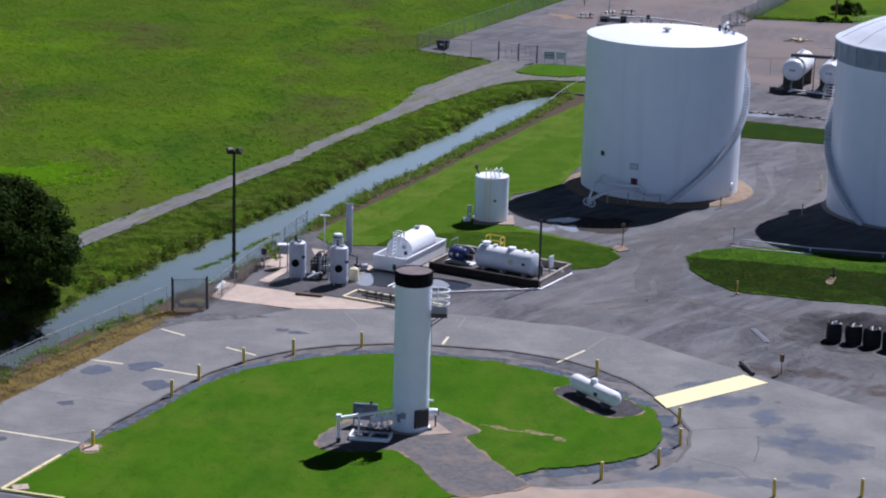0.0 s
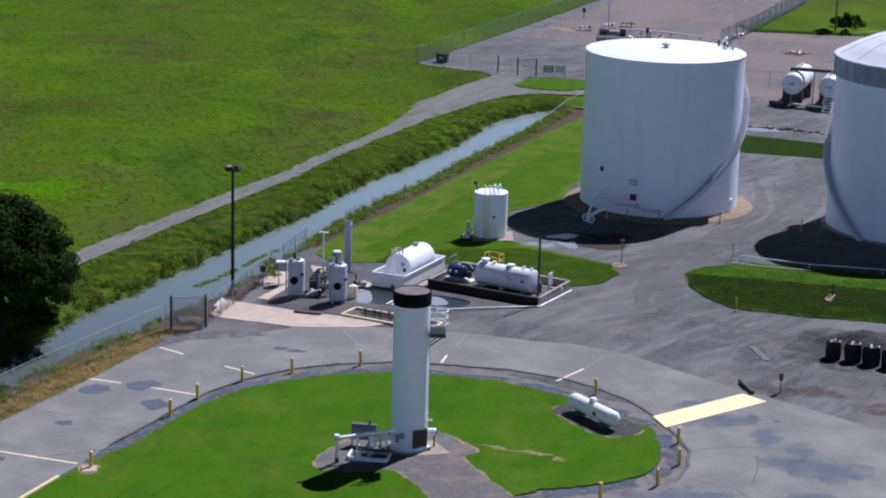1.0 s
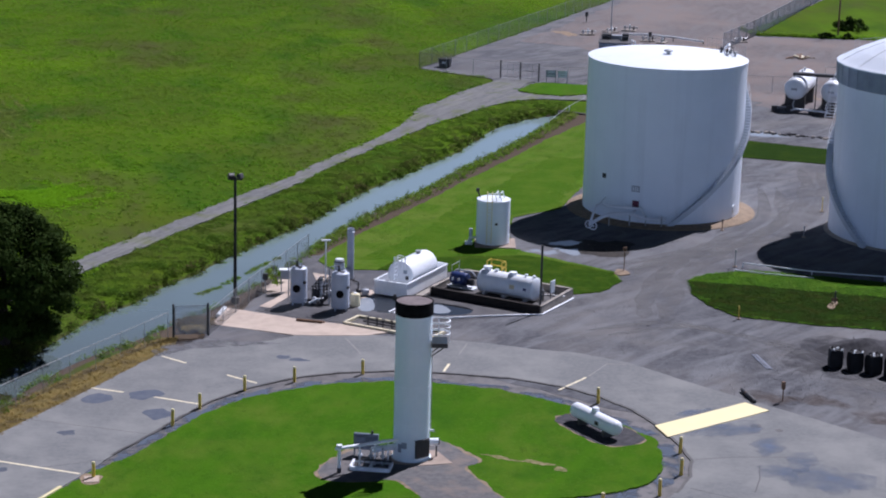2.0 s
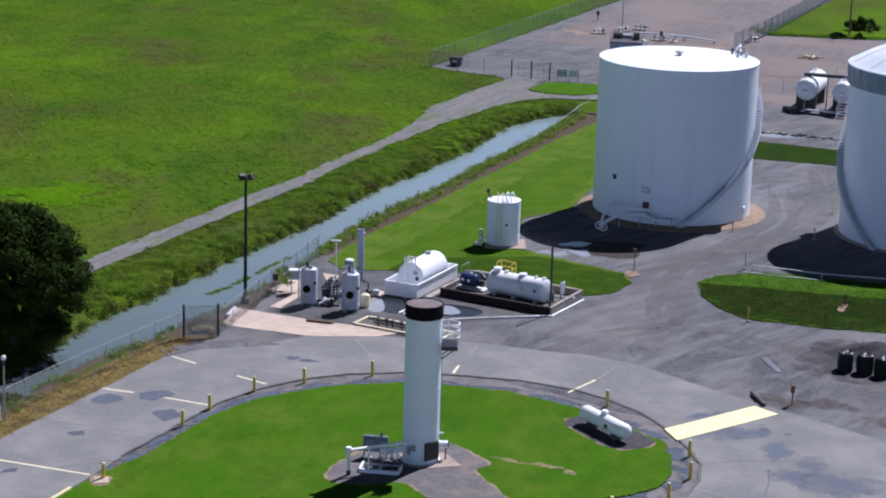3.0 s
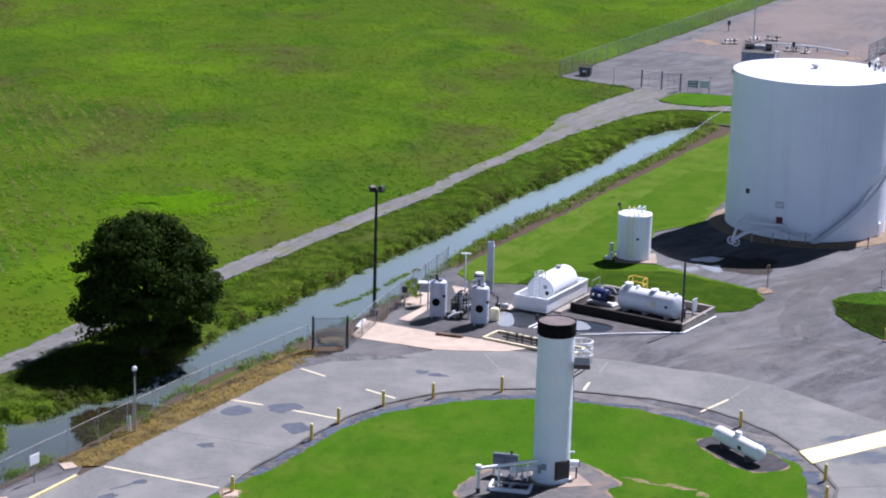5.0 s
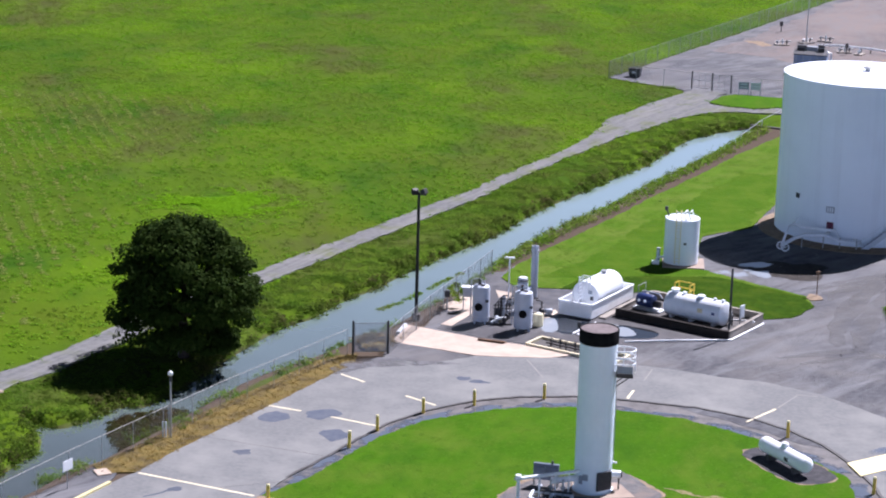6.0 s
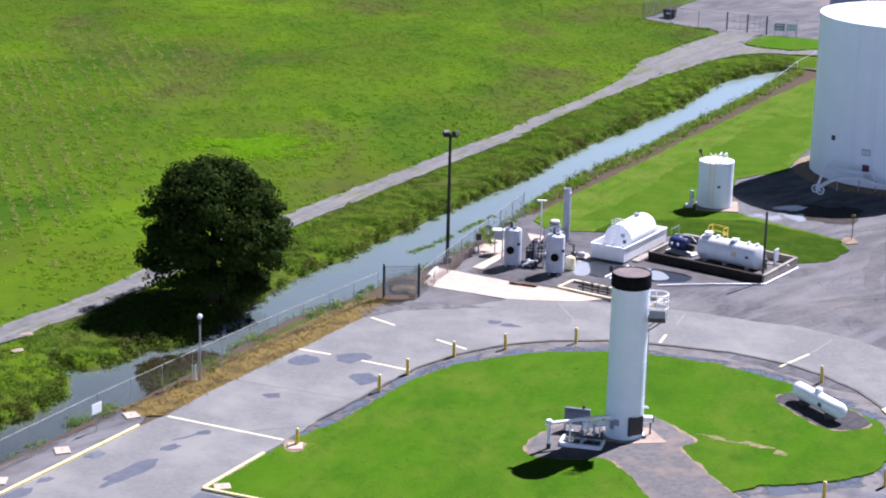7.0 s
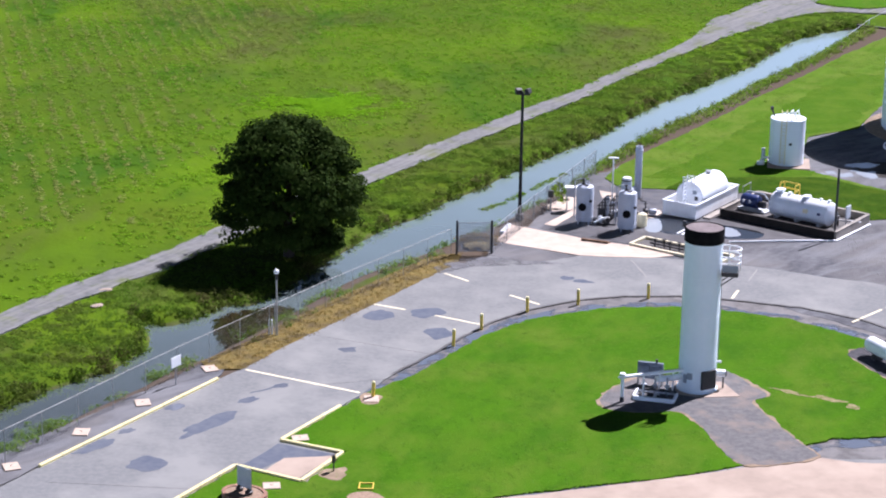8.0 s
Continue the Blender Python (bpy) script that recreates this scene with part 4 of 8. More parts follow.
        hw.matrix_basis = Matrix.Translation(at(u, v, z)) @ (Matrix.Rotation(front, 4, "Z") @ Matrix.Rotation(radians(80), 4, "Y") if tilt else Matrix.Identity(4))
    return t


def dome_tank():
    r, h = 8.3, 15.1
    front = math.atan2(-178, -43.4)
    t = thing("storage_tank", pose(44.1, 61.1, 0), "large white storage tank with a grey top band and faceted roof", "storage tank", "large storage tanks")
    part("shell", lathe(B(), [(r, 0.1), (r, h)], 128), WHITE, t)
    part("foundation_ring", lathe(B(), [(0, 0.14), (r - 0.2, 0.15), (r + 0.2, 0.14), (r + 0.4, 0.02), (r + 0.4, -0.1)], 96), CONCRETE, t, "grey concrete foundation ring")
    band = part("top_band", lathe(B(), [(r + 0.05, h - 1.75), (r + 0.22, h - 1.7), (r + 0.22, h), (r + 0.05, h + 0.02)], 40), BAND, t, "blue-grey panelled band below the roof edge", 20)
    for p in band.data.polygons:
        p.use_smooth = False
    rib = part("band_rib", abox(B(), (r + 0.23, 0, h - 1.7), (r + 0.23, 0, h), 0.06, 0.05, up=(1, 0, 0)), BAND, band)
    for k in range(1, 40):
        other = new("band_rib", rib.data)
        other.parent, other.matrix_basis = band, Matrix.Rotation(2 * math.pi * k / 40, 4, "Z")
    roof = part("roof", lathe(B(), [(r + 0.30, h - 0.04), (r + 0.30, h + 0.06), *((rad, h + 2.7 * (1 - (rad / 8.6) ** 2)) for rad in (8.2, 6.8, 5.2, 3.5, 1.8, 0.4)), (0, h + 2.7)], 28), WHITE, t, "white faceted dome roof", 8)
    for p in roof.data.polygons:
        p.use_smooth = False
    bm = B()
    for k in range(14):
        a = 2 * math.pi * k / 14
        for r0, r1 in ((8.2, 6.8), (6.8, 5.2), (5.2, 3.5), (3.5, 1.8)):
            abox(bm, spiral(r0, a, h + 0.01 + 2.7 * (1 - (r0 / 8.6) ** 2)), spiral(r1, a, h + 0.01 + 2.7 * (1 - (r1 / 8.6) ** 2)), 0.10, 0.03)
    part("roof_ribs", bm, WHITE_OLD, roof)
    plate_seams(t, r, 0.1, h - 1.75, 5, 11, WHITE)
    arc_stair(t, r, h - 0.3, front - radians(33), front - radians(160), 66)
    rim_rail(t, r + 0.1, h + 0.1, front - radians(176), front - radians(120), 12)
    rim_rail(t, r + 0.1, h + 0.1, front + radians(150), front + radians(186), 8)
    return t


def small_tank():
    r, h = 1.42, 3.88
    t = thing("chemical_tank", pose(5.80, 53.2, 0.05), "small upright white steel tank with a caged ladder", "tank")
    part("shell", lathe(B(), [(r, 0.15), (r, h - 0.05), (r - 0.04, h)], 48), WHITE, t)
    part("roof", lathe(B(), [(r + 0.02, h - 0.03), (r, h + 0.01), (0.2, h + 0.12), (0, h + 0.12)], 48), WHITE, t, "", 20)
    bm = B()
    for i in range(3):
        lathe(bm, [(r + 0.001, 0.9 * (i + 1) - 0.02), (r + 0.012, 0.9 * (i + 1)), (r + 0.001, 0.9 * (i + 1) + 0.02)], 48)
    part("weld_seams", bm, WHITE, t)
    bm = B()
    box(bm, -1.5, 1.95, -1.75, 1.6, -0.06, 0.10, 0.03)
    part("pad", bm, SANDY, t, "pale concrete pad")
    # Ladder on the near side, with loops above the roof.
    bm = B()
    for x in (-0.55, -0.15):
        tube(bm, [(x, -1.48, 0.3), (x, -1.48, h + 0.75), (x, -1.2, h + 0.85), (x, -0.6, h + 0.75), (x, -0.6, h + 0.05)], 0.028, 6)
    for k in range(13):
        tube(bm, [(-0.55, -1.48, 0.5 + 0.28 * k), (-0.15, -1.48, 0.5 + 0.28 * k)], 0.018, 5)
    part("ladder", bm, YELLOW_PALE, t, "pale yellow ladder")
    bm = B()
    for x in (0.25, 0.65):
        tube(bm, [(x, -1.1, h + 0.05), (x - 0.15, -0.9, h + 0.62), (x + 0.1, -0.2, h + 0.72), (x + 0.25, 0.1, h + 0.1)], 0.05, 6)
    tube(bm, [(-0.5, -0.9, h + 0.6), (0.6, -0.9, h + 0.66)], 0.045, 6)
    part("roof_rail", bm, WHITE_SMALL, t)
    bm = B()
    tube(bm, [(-1.1, 0.4, h), (-1.35, 0.4, h + 0.55)], 0.06, 8)
    box(bm, -1.48, -1.22, 0.3, 0.5, h + 0.5, h + 0.8, 0.02)
    part("level_gauge", bm, DARK_STEEL, t, "dark level gauge head")
    bm = B()
    bx = on_shell(r, radians(-80), 2.0, 0.22, 0.18)
    part("sign_plate", bx, DARK_STEEL, t, "small dark notice")
    tube(bm, [(-1.3, -0.4, 0.6), (-1.9, -0.6, 0.6), (-2.1, -0.6, 0.2)], 0.09, 8)
    tube(bm, [(-1.9, -0.6, 0.6), (-1.9, -0.6, 1.2)], 0.05, 8)
    box(bm, -2.35, -1.75, -0.85, -0.35, 0.0, 0.28, 0.03)
    part("outlet_pipe", bm, WHITE_SMALL, t)
    bm = B()
    box(bm, -2.0, -1.7, 0.1, 0.35, 0.0, 1.2, 0.03)
    part("switch_box", bm, GREY_STEEL, t)
    return t


big_tank()
dome_tank()
small_tank()


# ======== enclosed flare stack ========
def flare_stack():
    r, h = 1.085, 9.85
    t = thing("flare_stack", pose(0, 0, 0.11), "tall pale enclosed flare stack with a black heat-stained top", "flare stack")
    part("shell", lathe(B(), [(r, 0.0), (r, 8.97)], 56), TOWER_PAINT, t)
    part("top_band", lathe(B(), [(r + 0.02, 8.92), (r + 0.05, 8.95), (r + 0.05, 9.70), (r + 0.03, 9.74), (r - 0.01, 9.74), (r - 0.01, 9.30)], 56), SOOT, t, "black scorched top band")
    part("lining", lathe(B(), [(r - 0.01, 9.60), (r - 0.015, 9.70), (0.3, 9.69), (0, 9.69)], 56), material("grey_refractory", (0.20, 0.17, 0.17, 1), (0.14, 0.12, 0.12, 1), 0.5, 0.9), t, "dull grey refractory cap")
    bm = B()
    for z in (2.3, 4.6, 6.9):
        lathe(bm, [(r, z - 0.02), (r + 0.012, z), (r, z + 0.02)], 56)
    for k in range(3):
        for c in range(4):
            a = radians(-150 + 100 * k + 40 * c)
            abox(bm, spiral(r, a, 2.3 * c), spiral(r, a, min(8.9, 2.3 * (c + 1))), 0.025, 0.012, up=spiral(1, a, 0))
    part("weld_seams", bm, TOWER_PAINT, t)
    part("base_flange", lathe(B(), [(r, 0.0), (r + 0.10, 0.0), (r + 0.10, 0.07), (r, 0.07)], 56), TOWER_PAINT, t)
    a = radians(-90 + 38)
    bm = B()
    box(bm, -0.05, 0.10, -0.50, 0.50, -0.56, 0.56, 0.02)
    inlet = part("air_inlet", bm, DARK_STEEL, t, "black louvred air inlet")
    inlet.matrix_basis = Matrix.Translation(spiral(r - 0.03, a, 0.85)) @ Matrix.Rotation(a, 4, "Z")
    for k in range(7):
        part("louvre", box(B(), 0.10, 0.125, -0.46, 0.46, -0.46 + 0.145 * k, -0.40 + 0.145 * k), DARK_STEEL, inlet)
    # Purge blower drum behind the inlet.
    bm = lathe(B(), dome(0.21, 0.5, 0.05), 20, "x", (1.34, 0.15, 0.95))
    part("blower", bm, WHITE_SMALL, t, "white blower drum")
    bm = lathe(B(), [(0.0, 0.0), (0.20, 0.0), (0.20, 0.06), (0, 0.06)], 16, "x", (1.62, 0.15, 0.95))
    tube(bm, [(1.5, 0.15, 0.7), (1.5, 0.15, 0.0)], 0.05, 8)
    part("blower_motor", bm, DARK_STEEL, t)
    # Sample platform near the top, with curved guard rails.
    bm = B()
    box(bm, 1.06, 2.02, -0.80, 0.35, 7.08, 7.34, 0.02)
    deck = part("platform", bm, DARK_STEEL, t, "dark boxed sampling platform")
    for x in np.linspace(1.16, 1.92, 6):
        part("grating_bar", box(B(), x - 0.03, x + 0.03, -0.74, 0.32, 7.335, 7.36), GALV, deck)
    part("side_panel", box(B(), 1.10, 1.98, -0.82, -0.795, 7.36, 7.78, 0.01), BAND, deck, "grey plate below the rail")
    for z in (7.85, 8.25, 8.62):
        rail = tube(B(), [(1.0, -0.78, z), (1.5, -0.78, z)] + [(1.58 + 0.55 * math.sin(math.pi * k / 8), -0.22 - 0.56 * math.cos(math.pi * k / 8), z) for k in range(9)] + [(1.0, 0.34, z)], 0.040, 8)
        part("guard_rail", rail, WHITE_SMALL, deck, "white curved guard rail")
    for x, y in ((1.45, -0.78), (2.10, -0.38), (2.10, -0.02), (1.45, 0.34)):
        part("rail_post", tube(B(), [(x, y, 7.34), (x, y, 8.62)], 0.03, 6), WHITE_SMALL, deck)
    for y in (-0.6, 0.2):
        part("bracket", tube(B(), [(1.06, y, 6.5), (1.85, y, 7.1)], 0.035, 6), DARK_STEEL, deck)
    # Conduits, ignition box and thermocouple leads.
    bm = B()
    tube(bm, [(1.12, 0.1, 1.6), (1.12, 0.1, 6.45)], 0.028, 6)
    part("conduit", bm, GALV, t)
    bm = B()
    part("sample_port", tube(bm, [(1.05, -0.1, 1.75), (1.35, -0.15, 1.75)], 0.07, 8), WHITE_SMALL, t)
    bm = B()
    tube(bm, [(-0.95, 0.35, 9.5), (-1.2, 0.35, 9.9)], 0.05, 8)
    box(bm, -1.28, -1.08, 0.25, 0.42, 9.6, 9.95, 0.02)
    part("thermocouple", bm, DARK_STEEL, t)
    bm = on_shell(r, radians(-112), 1.05, 0.30, 0.36, 0.08)
    part("sight_glass_box", bm, BAND, t)
    bm = on_shell(r, radians(-128), 0.85, 0.22, 0.5, 0.06)
    part("junction_box", bm, BAND, t)
    return t


flare_stack()


def stack_pad():
    bm = B()
    vs = [(-1.2, 0.9), (-1.2, -1.25), (0.4, -1.55), (2.5, -1.0), (1.5, 1.2)]
    top = [bm.verts.new((x, y, 0.14)) for x, y in vs]
    low = [bm.verts.new((x, y, 0.0)) for x, y in vs]
    bm.faces.new(top)
    for i in range(len(vs)):
        bm.faces.new((top[i], top[(i + 1) % len(vs)], low[(i + 1) % len(vs)], low[i]))
    bmesh.ops.recalc_face_normals(bm, faces=bm.faces)
    tagged(part("stack_pad", bm, SANDY), "pale concrete footing under the stack", "concrete pad", kind="structure")


stack_pad()


def gas_train():
    """The valve skid and burner pipe beside the stack."""
    t = thing("valve_skid", pose(-2.3, -2.05, 0.115, 0, 0, -8), "white tubular skid frame with valves on dark gravel", "skid")
    bm = B()
    for y in (-0.62, 0.62):
        box(bm, -1.15, 1.15, y - 0.07, y + 0.07, 0.0, 0.24, 0.01)
    for x in (-1.15, 0.0, 1.15):
        box(bm, x - 0.07, x + 0.07, -0.55, 0.55, 0.0, 0.24, 0.01)
    part("frame", bm, WHITE_SMALL, t)
    bm = B()
    box(bm, -1.1, 1.1, -0.56, 0.56, 0.02, 0.06)
    part("drip_tray", bm, DARK_STEEL, t)
    for k, x in enumerate((-0.75, -0.1, 0.6)):
        bm = B()
        tube(bm, [(x, 0.35, 0.06), (x, 0.35, 0.95 + 0.1 * k)], 0.06, 8)
        lathe(bm, [(0.0, 0), (0.16, 0.0), (0.16, 0.06), (0.0, 0.10)], 12, "z", (x, 0.35, 0.6))
        part("valve", bm, GREY_STEEL, t)
    bm = B()
    tube(bm, [(-1.0, 0.2, 0.4), (1.2, 0.2, 0.4)], 0.07, 8)
    tube(bm, [(-0.4, -0.2, 0.06), (-0.4, -0.2, 0.5), (0.5, 0.2, 0.5)], 0.04, 8)
    part("gas_pipe", bm, DARK_STEEL, t)
    p = thing("gas_pipe", pose(0, 0, 0.11), "white gas pipe on legs running into the stack", "pipe")
    bm = B()
    tube(bm, [(-4.35, -3.10, 1.50), (-0.80, -1.00, 1.42)], 0.10, 10)
    tube(bm, [(-4.15, -2.98, 0.2), (-4.15, -2.98, 1.62)], 0.10, 10)
    lathe(bm, [(0.0, -0.05), (0.17, -0.05), (0.17, 0.05), (0.0, 0.05)], 14, "z", (-4.15, -2.98, 1.66))
    part("main_pipe", bm, WHITE_SMALL, p)
    bm = B()
    tube(bm, [(-4.15, -2.98, -0.02), (-4.15, -2.98, 0.3)], 0.13, 10)
    part("foot", bm, DARK_STEEL, p)
    for k in (0.35, 0.62, 0.85):
        x, y = -4.15 + 3.3 * k, -2.98 + 1.95 * k
        bm = tube(B(), [(x, y, -0.02), (x, y, 1.5)], 0.045, 8)
        part("leg", bm, WHITE_SMALL, p)
    bm = B()
    tube(bm, [(-2.3, -1.3, 0.85), (-0.9, -0.55, 0.85)], 0.19, 12)
    part("flame_arrester", bm, WHITE_SMALL, p)
    c = thing("control_panel", pose(-2.70, 0.05, 0.11, 0, 0, -8), "dark grey control panel board on steel legs", "control panel")
    bm = B()
    box(bm, -0.75, 0.75, -0.10, 0.10, 0.38, 1.38, 0.02)
    PANEL = material("panel_grey", (0.17, 0.20, 0.27, 1), (0.13, 0.155, 0.21, 1), 0.4, 0.5)
    part("board", bm, PANEL, c)
    for x in (-0.7, 0.7):
        bm = box(B(), x - 0.05, x + 0.05, -0.05, 0.05, -0.02, 0.40)
        part("leg", bm, GALV, c)
    bm = B()
    part("cabinet", box(bm, -0.6, -0.05, -0.2, -0.10, 0.55, 1.2, 0.02), PANEL, c)
    part("cabinet", box(B(), 0.1, 0.6, -0.18, -0.10, 0.60, 1.15, 0.02), PANEL, c)
    bm = tube(B(), [(0.35, 0.0, 1.36), (0.35, 0.0, 1.58)], 0.07, 8)
    part("beacon", bm, DARK_STEEL, c)


gas_train()


# ======== gas tank on the lawn ========
def propane_tank():
    t = thing("propane_tank", Matrix.Translation((11.42, 5.75, 0.11)) @ Matrix.Rotation(radians(-57), 4, "Z"), "white horizontal propane tank on dark concrete saddles", "propane tank")
    part("drum", lathe(B(), dome(0.48, 3.95, 0.40), 32, "x", (0, 0, 0.74)), WHITE_SMALL, t)
    for x in (-1.25, 1.25):
        bm = B()
        box(bm, x - 0.14, x + 0.14, -0.42, 0.42, -0.05, 0.36, 0.02)
        part("saddle", bm, CONCRETE_DARK, t, "dark concrete saddle")
    bm = lathe(B(), [(0.24, 0.0), (0.24, 0.22), (0.18, 0.30), (0, 0.32)], 18, "z", (-0.1, 0, 1.16))
    part("valve_dome", bm, WHITE_SMALL, t)
    for x in (-0.62, 0.62):
        part("lifting_lug", tube(B(), [(x, 0.07, 1.16), (x, 0.07, 1.21), (x, -0.07, 1.21), (x, -0.07, 1.16)], 0.015, 6), WHITE_SMALL, t)
    bm2 = B()
    box(bm2, 0.50, 0.85, -0.485, -0.44, 0.60, 0.84)
    part("warning_label", bm2, DARK_STEEL, t, "dark warning label")
    return t


propane_tank()


# ======== bollards ========
def bollard():
    t = thing("bollard", pose(-3.6, 16.2, 0.0), "yellow steel bollard with a pale cap beside the ring road", "bollard", "bollards round the lawn")
    part("post", lathe(B(), [(0.105, -0.1), (0.105, 0.98), (0.09, 1.02)], 16), YELLOW, t)
    part("cap", lathe(B(), [(0.107, 0.96), (0.107, 1.0), (0.085, 1.05), (0.03, 1.08), (0, 1.08)], 16), YELLOW_PALE, t, "pale rounded cap")
    return t


BOLLARDS = [(-14.92, 4.75), (-13.62, 8.1), (-11.15, 12.0), (-8.05, 14.1), (11.96, 11.3), (16.35, 2.2), (16.0, -1.6), (14.39, -5.1), (10.91, -7.6), (20.34, -9.7), (25.28, -9.3), (-18.2, -4.8), (15.9, 24.6 - 17.4)]
first = bollard()
for k, (x, y) in enumerate(BOLLARDS[:-1]):
    copy_thing(first, pose(x, y, 0.05 if k in (0, 4, 9, 10) else 0.0, 1.5 * math.sin(k * 3.1), 1.5 * math.cos(k * 1.7), 40 * k))


# ======== tree ========
def tree():
    rnd = random.Random(5)
    t = thing("tree", pose(-28.75, 20.8, -0.05), "broad dense dark green tree at the ditch's edge", "tree")
    bm = B()
    tube(bm, [(0, 0, -0.3), (0.08, 0.02, 1.2), (0.0, 0.1, 2.6), (0.1, 0.0, 5.0), (0.0, 0.0, 8.0)], 0.42, 12, True, 0.10)
    for k in range(14):
        a, z = k * 2.4, 1.7 + 0.38 * k
        reach = 3.6 - 0.14 * k
        tube(bm, [(0, 0, z), (reach * 0.45 * math.cos(a), reach * 0.45 * math.sin(a), z + 0.9), (reach * math.cos(a + 0.2), reach * math.sin(a + 0.2), z + 2.0)], 0.17, 7, True, 0.03)
    part("trunk", bm, BARK, t, "dark brown trunk and limbs")
    # Clumps over a broad egg-shaped crown; leaves are set over each clump.
    clumps = []
    while len(clumps) < 240:
        u, v, w = rnd.uniform(-1, 1), rnd.uniform(-1, 1), rnd.uniform(-1, 1)
        q = math.sqrt(u * u + v * v + w * w)
        if q > 1 or q < 0.55:
            continue
        squeeze = 1.0 - 0.20 * max(0, w) ** 2 + (0.18 if w < -0.35 else 0)
        clumps.append((u * 4.7 * squeeze, v * 4.7 * squeeze, 5.35 + w * 4.45, rnd.uniform(0.7, 1.5)))
    # Low boughs that reach down to the bank.
    for k in range(20):
        a, r = rnd.uniform(-1.3, 2.2), rnd.uniform(2.0, 4.4)
        clumps.append((r * math.cos(a), r * math.sin(a), rnd.uniform(1.0, 2.1), rnd.uniform(0.5, 1.0)))
    verts, faces = [], []
    for cx, cy, cz, cr in clumps:
        for _ in range(230):
            d = Vector((rnd.gauss(0, 1), rnd.gauss(0, 1), rnd.gauss(0, 1))).normalized()
            p = Vector((cx, cy, cz)) + Vector((d.x, d.y, d.z * 0.5)) * cr * rnd.uniform(0.6, 1.05)
            s = rnd.uniform(0.09, 0.19)
            nrm = (d + Vector((rnd.uniform(-0.6, 0.6), rnd.uniform(-0.6, 0.6), 0.5 + rnd.uniform(-0.4, 0.4)))).normalized()
            x = nrm.orthogonal().normalized()
            x = Matrix.Rotation(rnd.uniform(0, 6.28), 3, nrm) @ x
            y = nrm.cross(x)
            i = len(verts)
            verts += [p - x * s, p - y * s * 0.6 + nrm * s * 0.15, p + x * s, p + y * s * 0.6 + nrm * s * 0.15]
            faces.append((i, i + 1, i + 2, i + 3))
    me = bpy.data.meshes.new("crown")
    me.from_pydata([tuple(v) for v in verts], [], faces)
    me.materials.append(LEAF)
    crown = new("crown", me)
    crown.parent = t
    crown["label"] = "dense crown of small dark green leaves"


tree()


# ======== grass and weeds ========
def patchy(x, y, size, seed):
    return np.array([noise.noise((a / size, b / size, seed)) for a, b in zip(x, y)])


def leafy(name, xy, z, radius, leaves, size, material_, label, seed, flat=0.6, up=0.35):
    """Low rounded clumps of small leaves, joined."""
    g = np.random.default_rng(seed)
    n = len(xy)
    rad = np.repeat(radius * g.uniform(0.55, 1.25, n), leaves)
    d = g.normal(size=(n * leaves, 3))
    d[:, 2] = np.abs(d[:, 2])
    d /= np.linalg.norm(d, axis=1)[:, None]
    c = np.repeat(np.column_stack([xy, z]), leaves, 0)
    p = c + d * (rad * g.uniform(0.55, 1.05, n * leaves))[:, None] * (1, 1, flat)
    nrm = d + g.normal(size=d.shape) * 0.45 + (0, 0, up)
    nrm /= np.linalg.norm(nrm, axis=1)[:, None]
    x = np.cross(nrm, g.normal(size=d.shape))
    x /= np.linalg.norm(x, axis=1)[:, None]
    y = np.cross(nrm, x)
    s = (size * g.uniform(0.6, 1.4, n * leaves))[:, None]
    co = np.stack([p - x * s, p - y * s * 0.5, p + x * s, p + y * s * 0.5], 1).reshape(-1, 3)
    me = bpy.data.meshes.new(name)
    me.vertices.add(len(co))
    me.vertices.foreach_set("co", co.astype(np.float32).ravel())
    me.loops.add(len(co))
    me.loops.foreach_set("vertex_index", np.arange(len(co), dtype=np.int32))
    me.polygons.add(len(co) // 4)
    me.polygons.foreach_set("loop_start", np.arange(0, len(co), 4, dtype=np.int32))
    me.update(calc_edges=True)
    me.materials.append(material_)
    return tagged(new(name, me), label, "grass", kind="stuff")


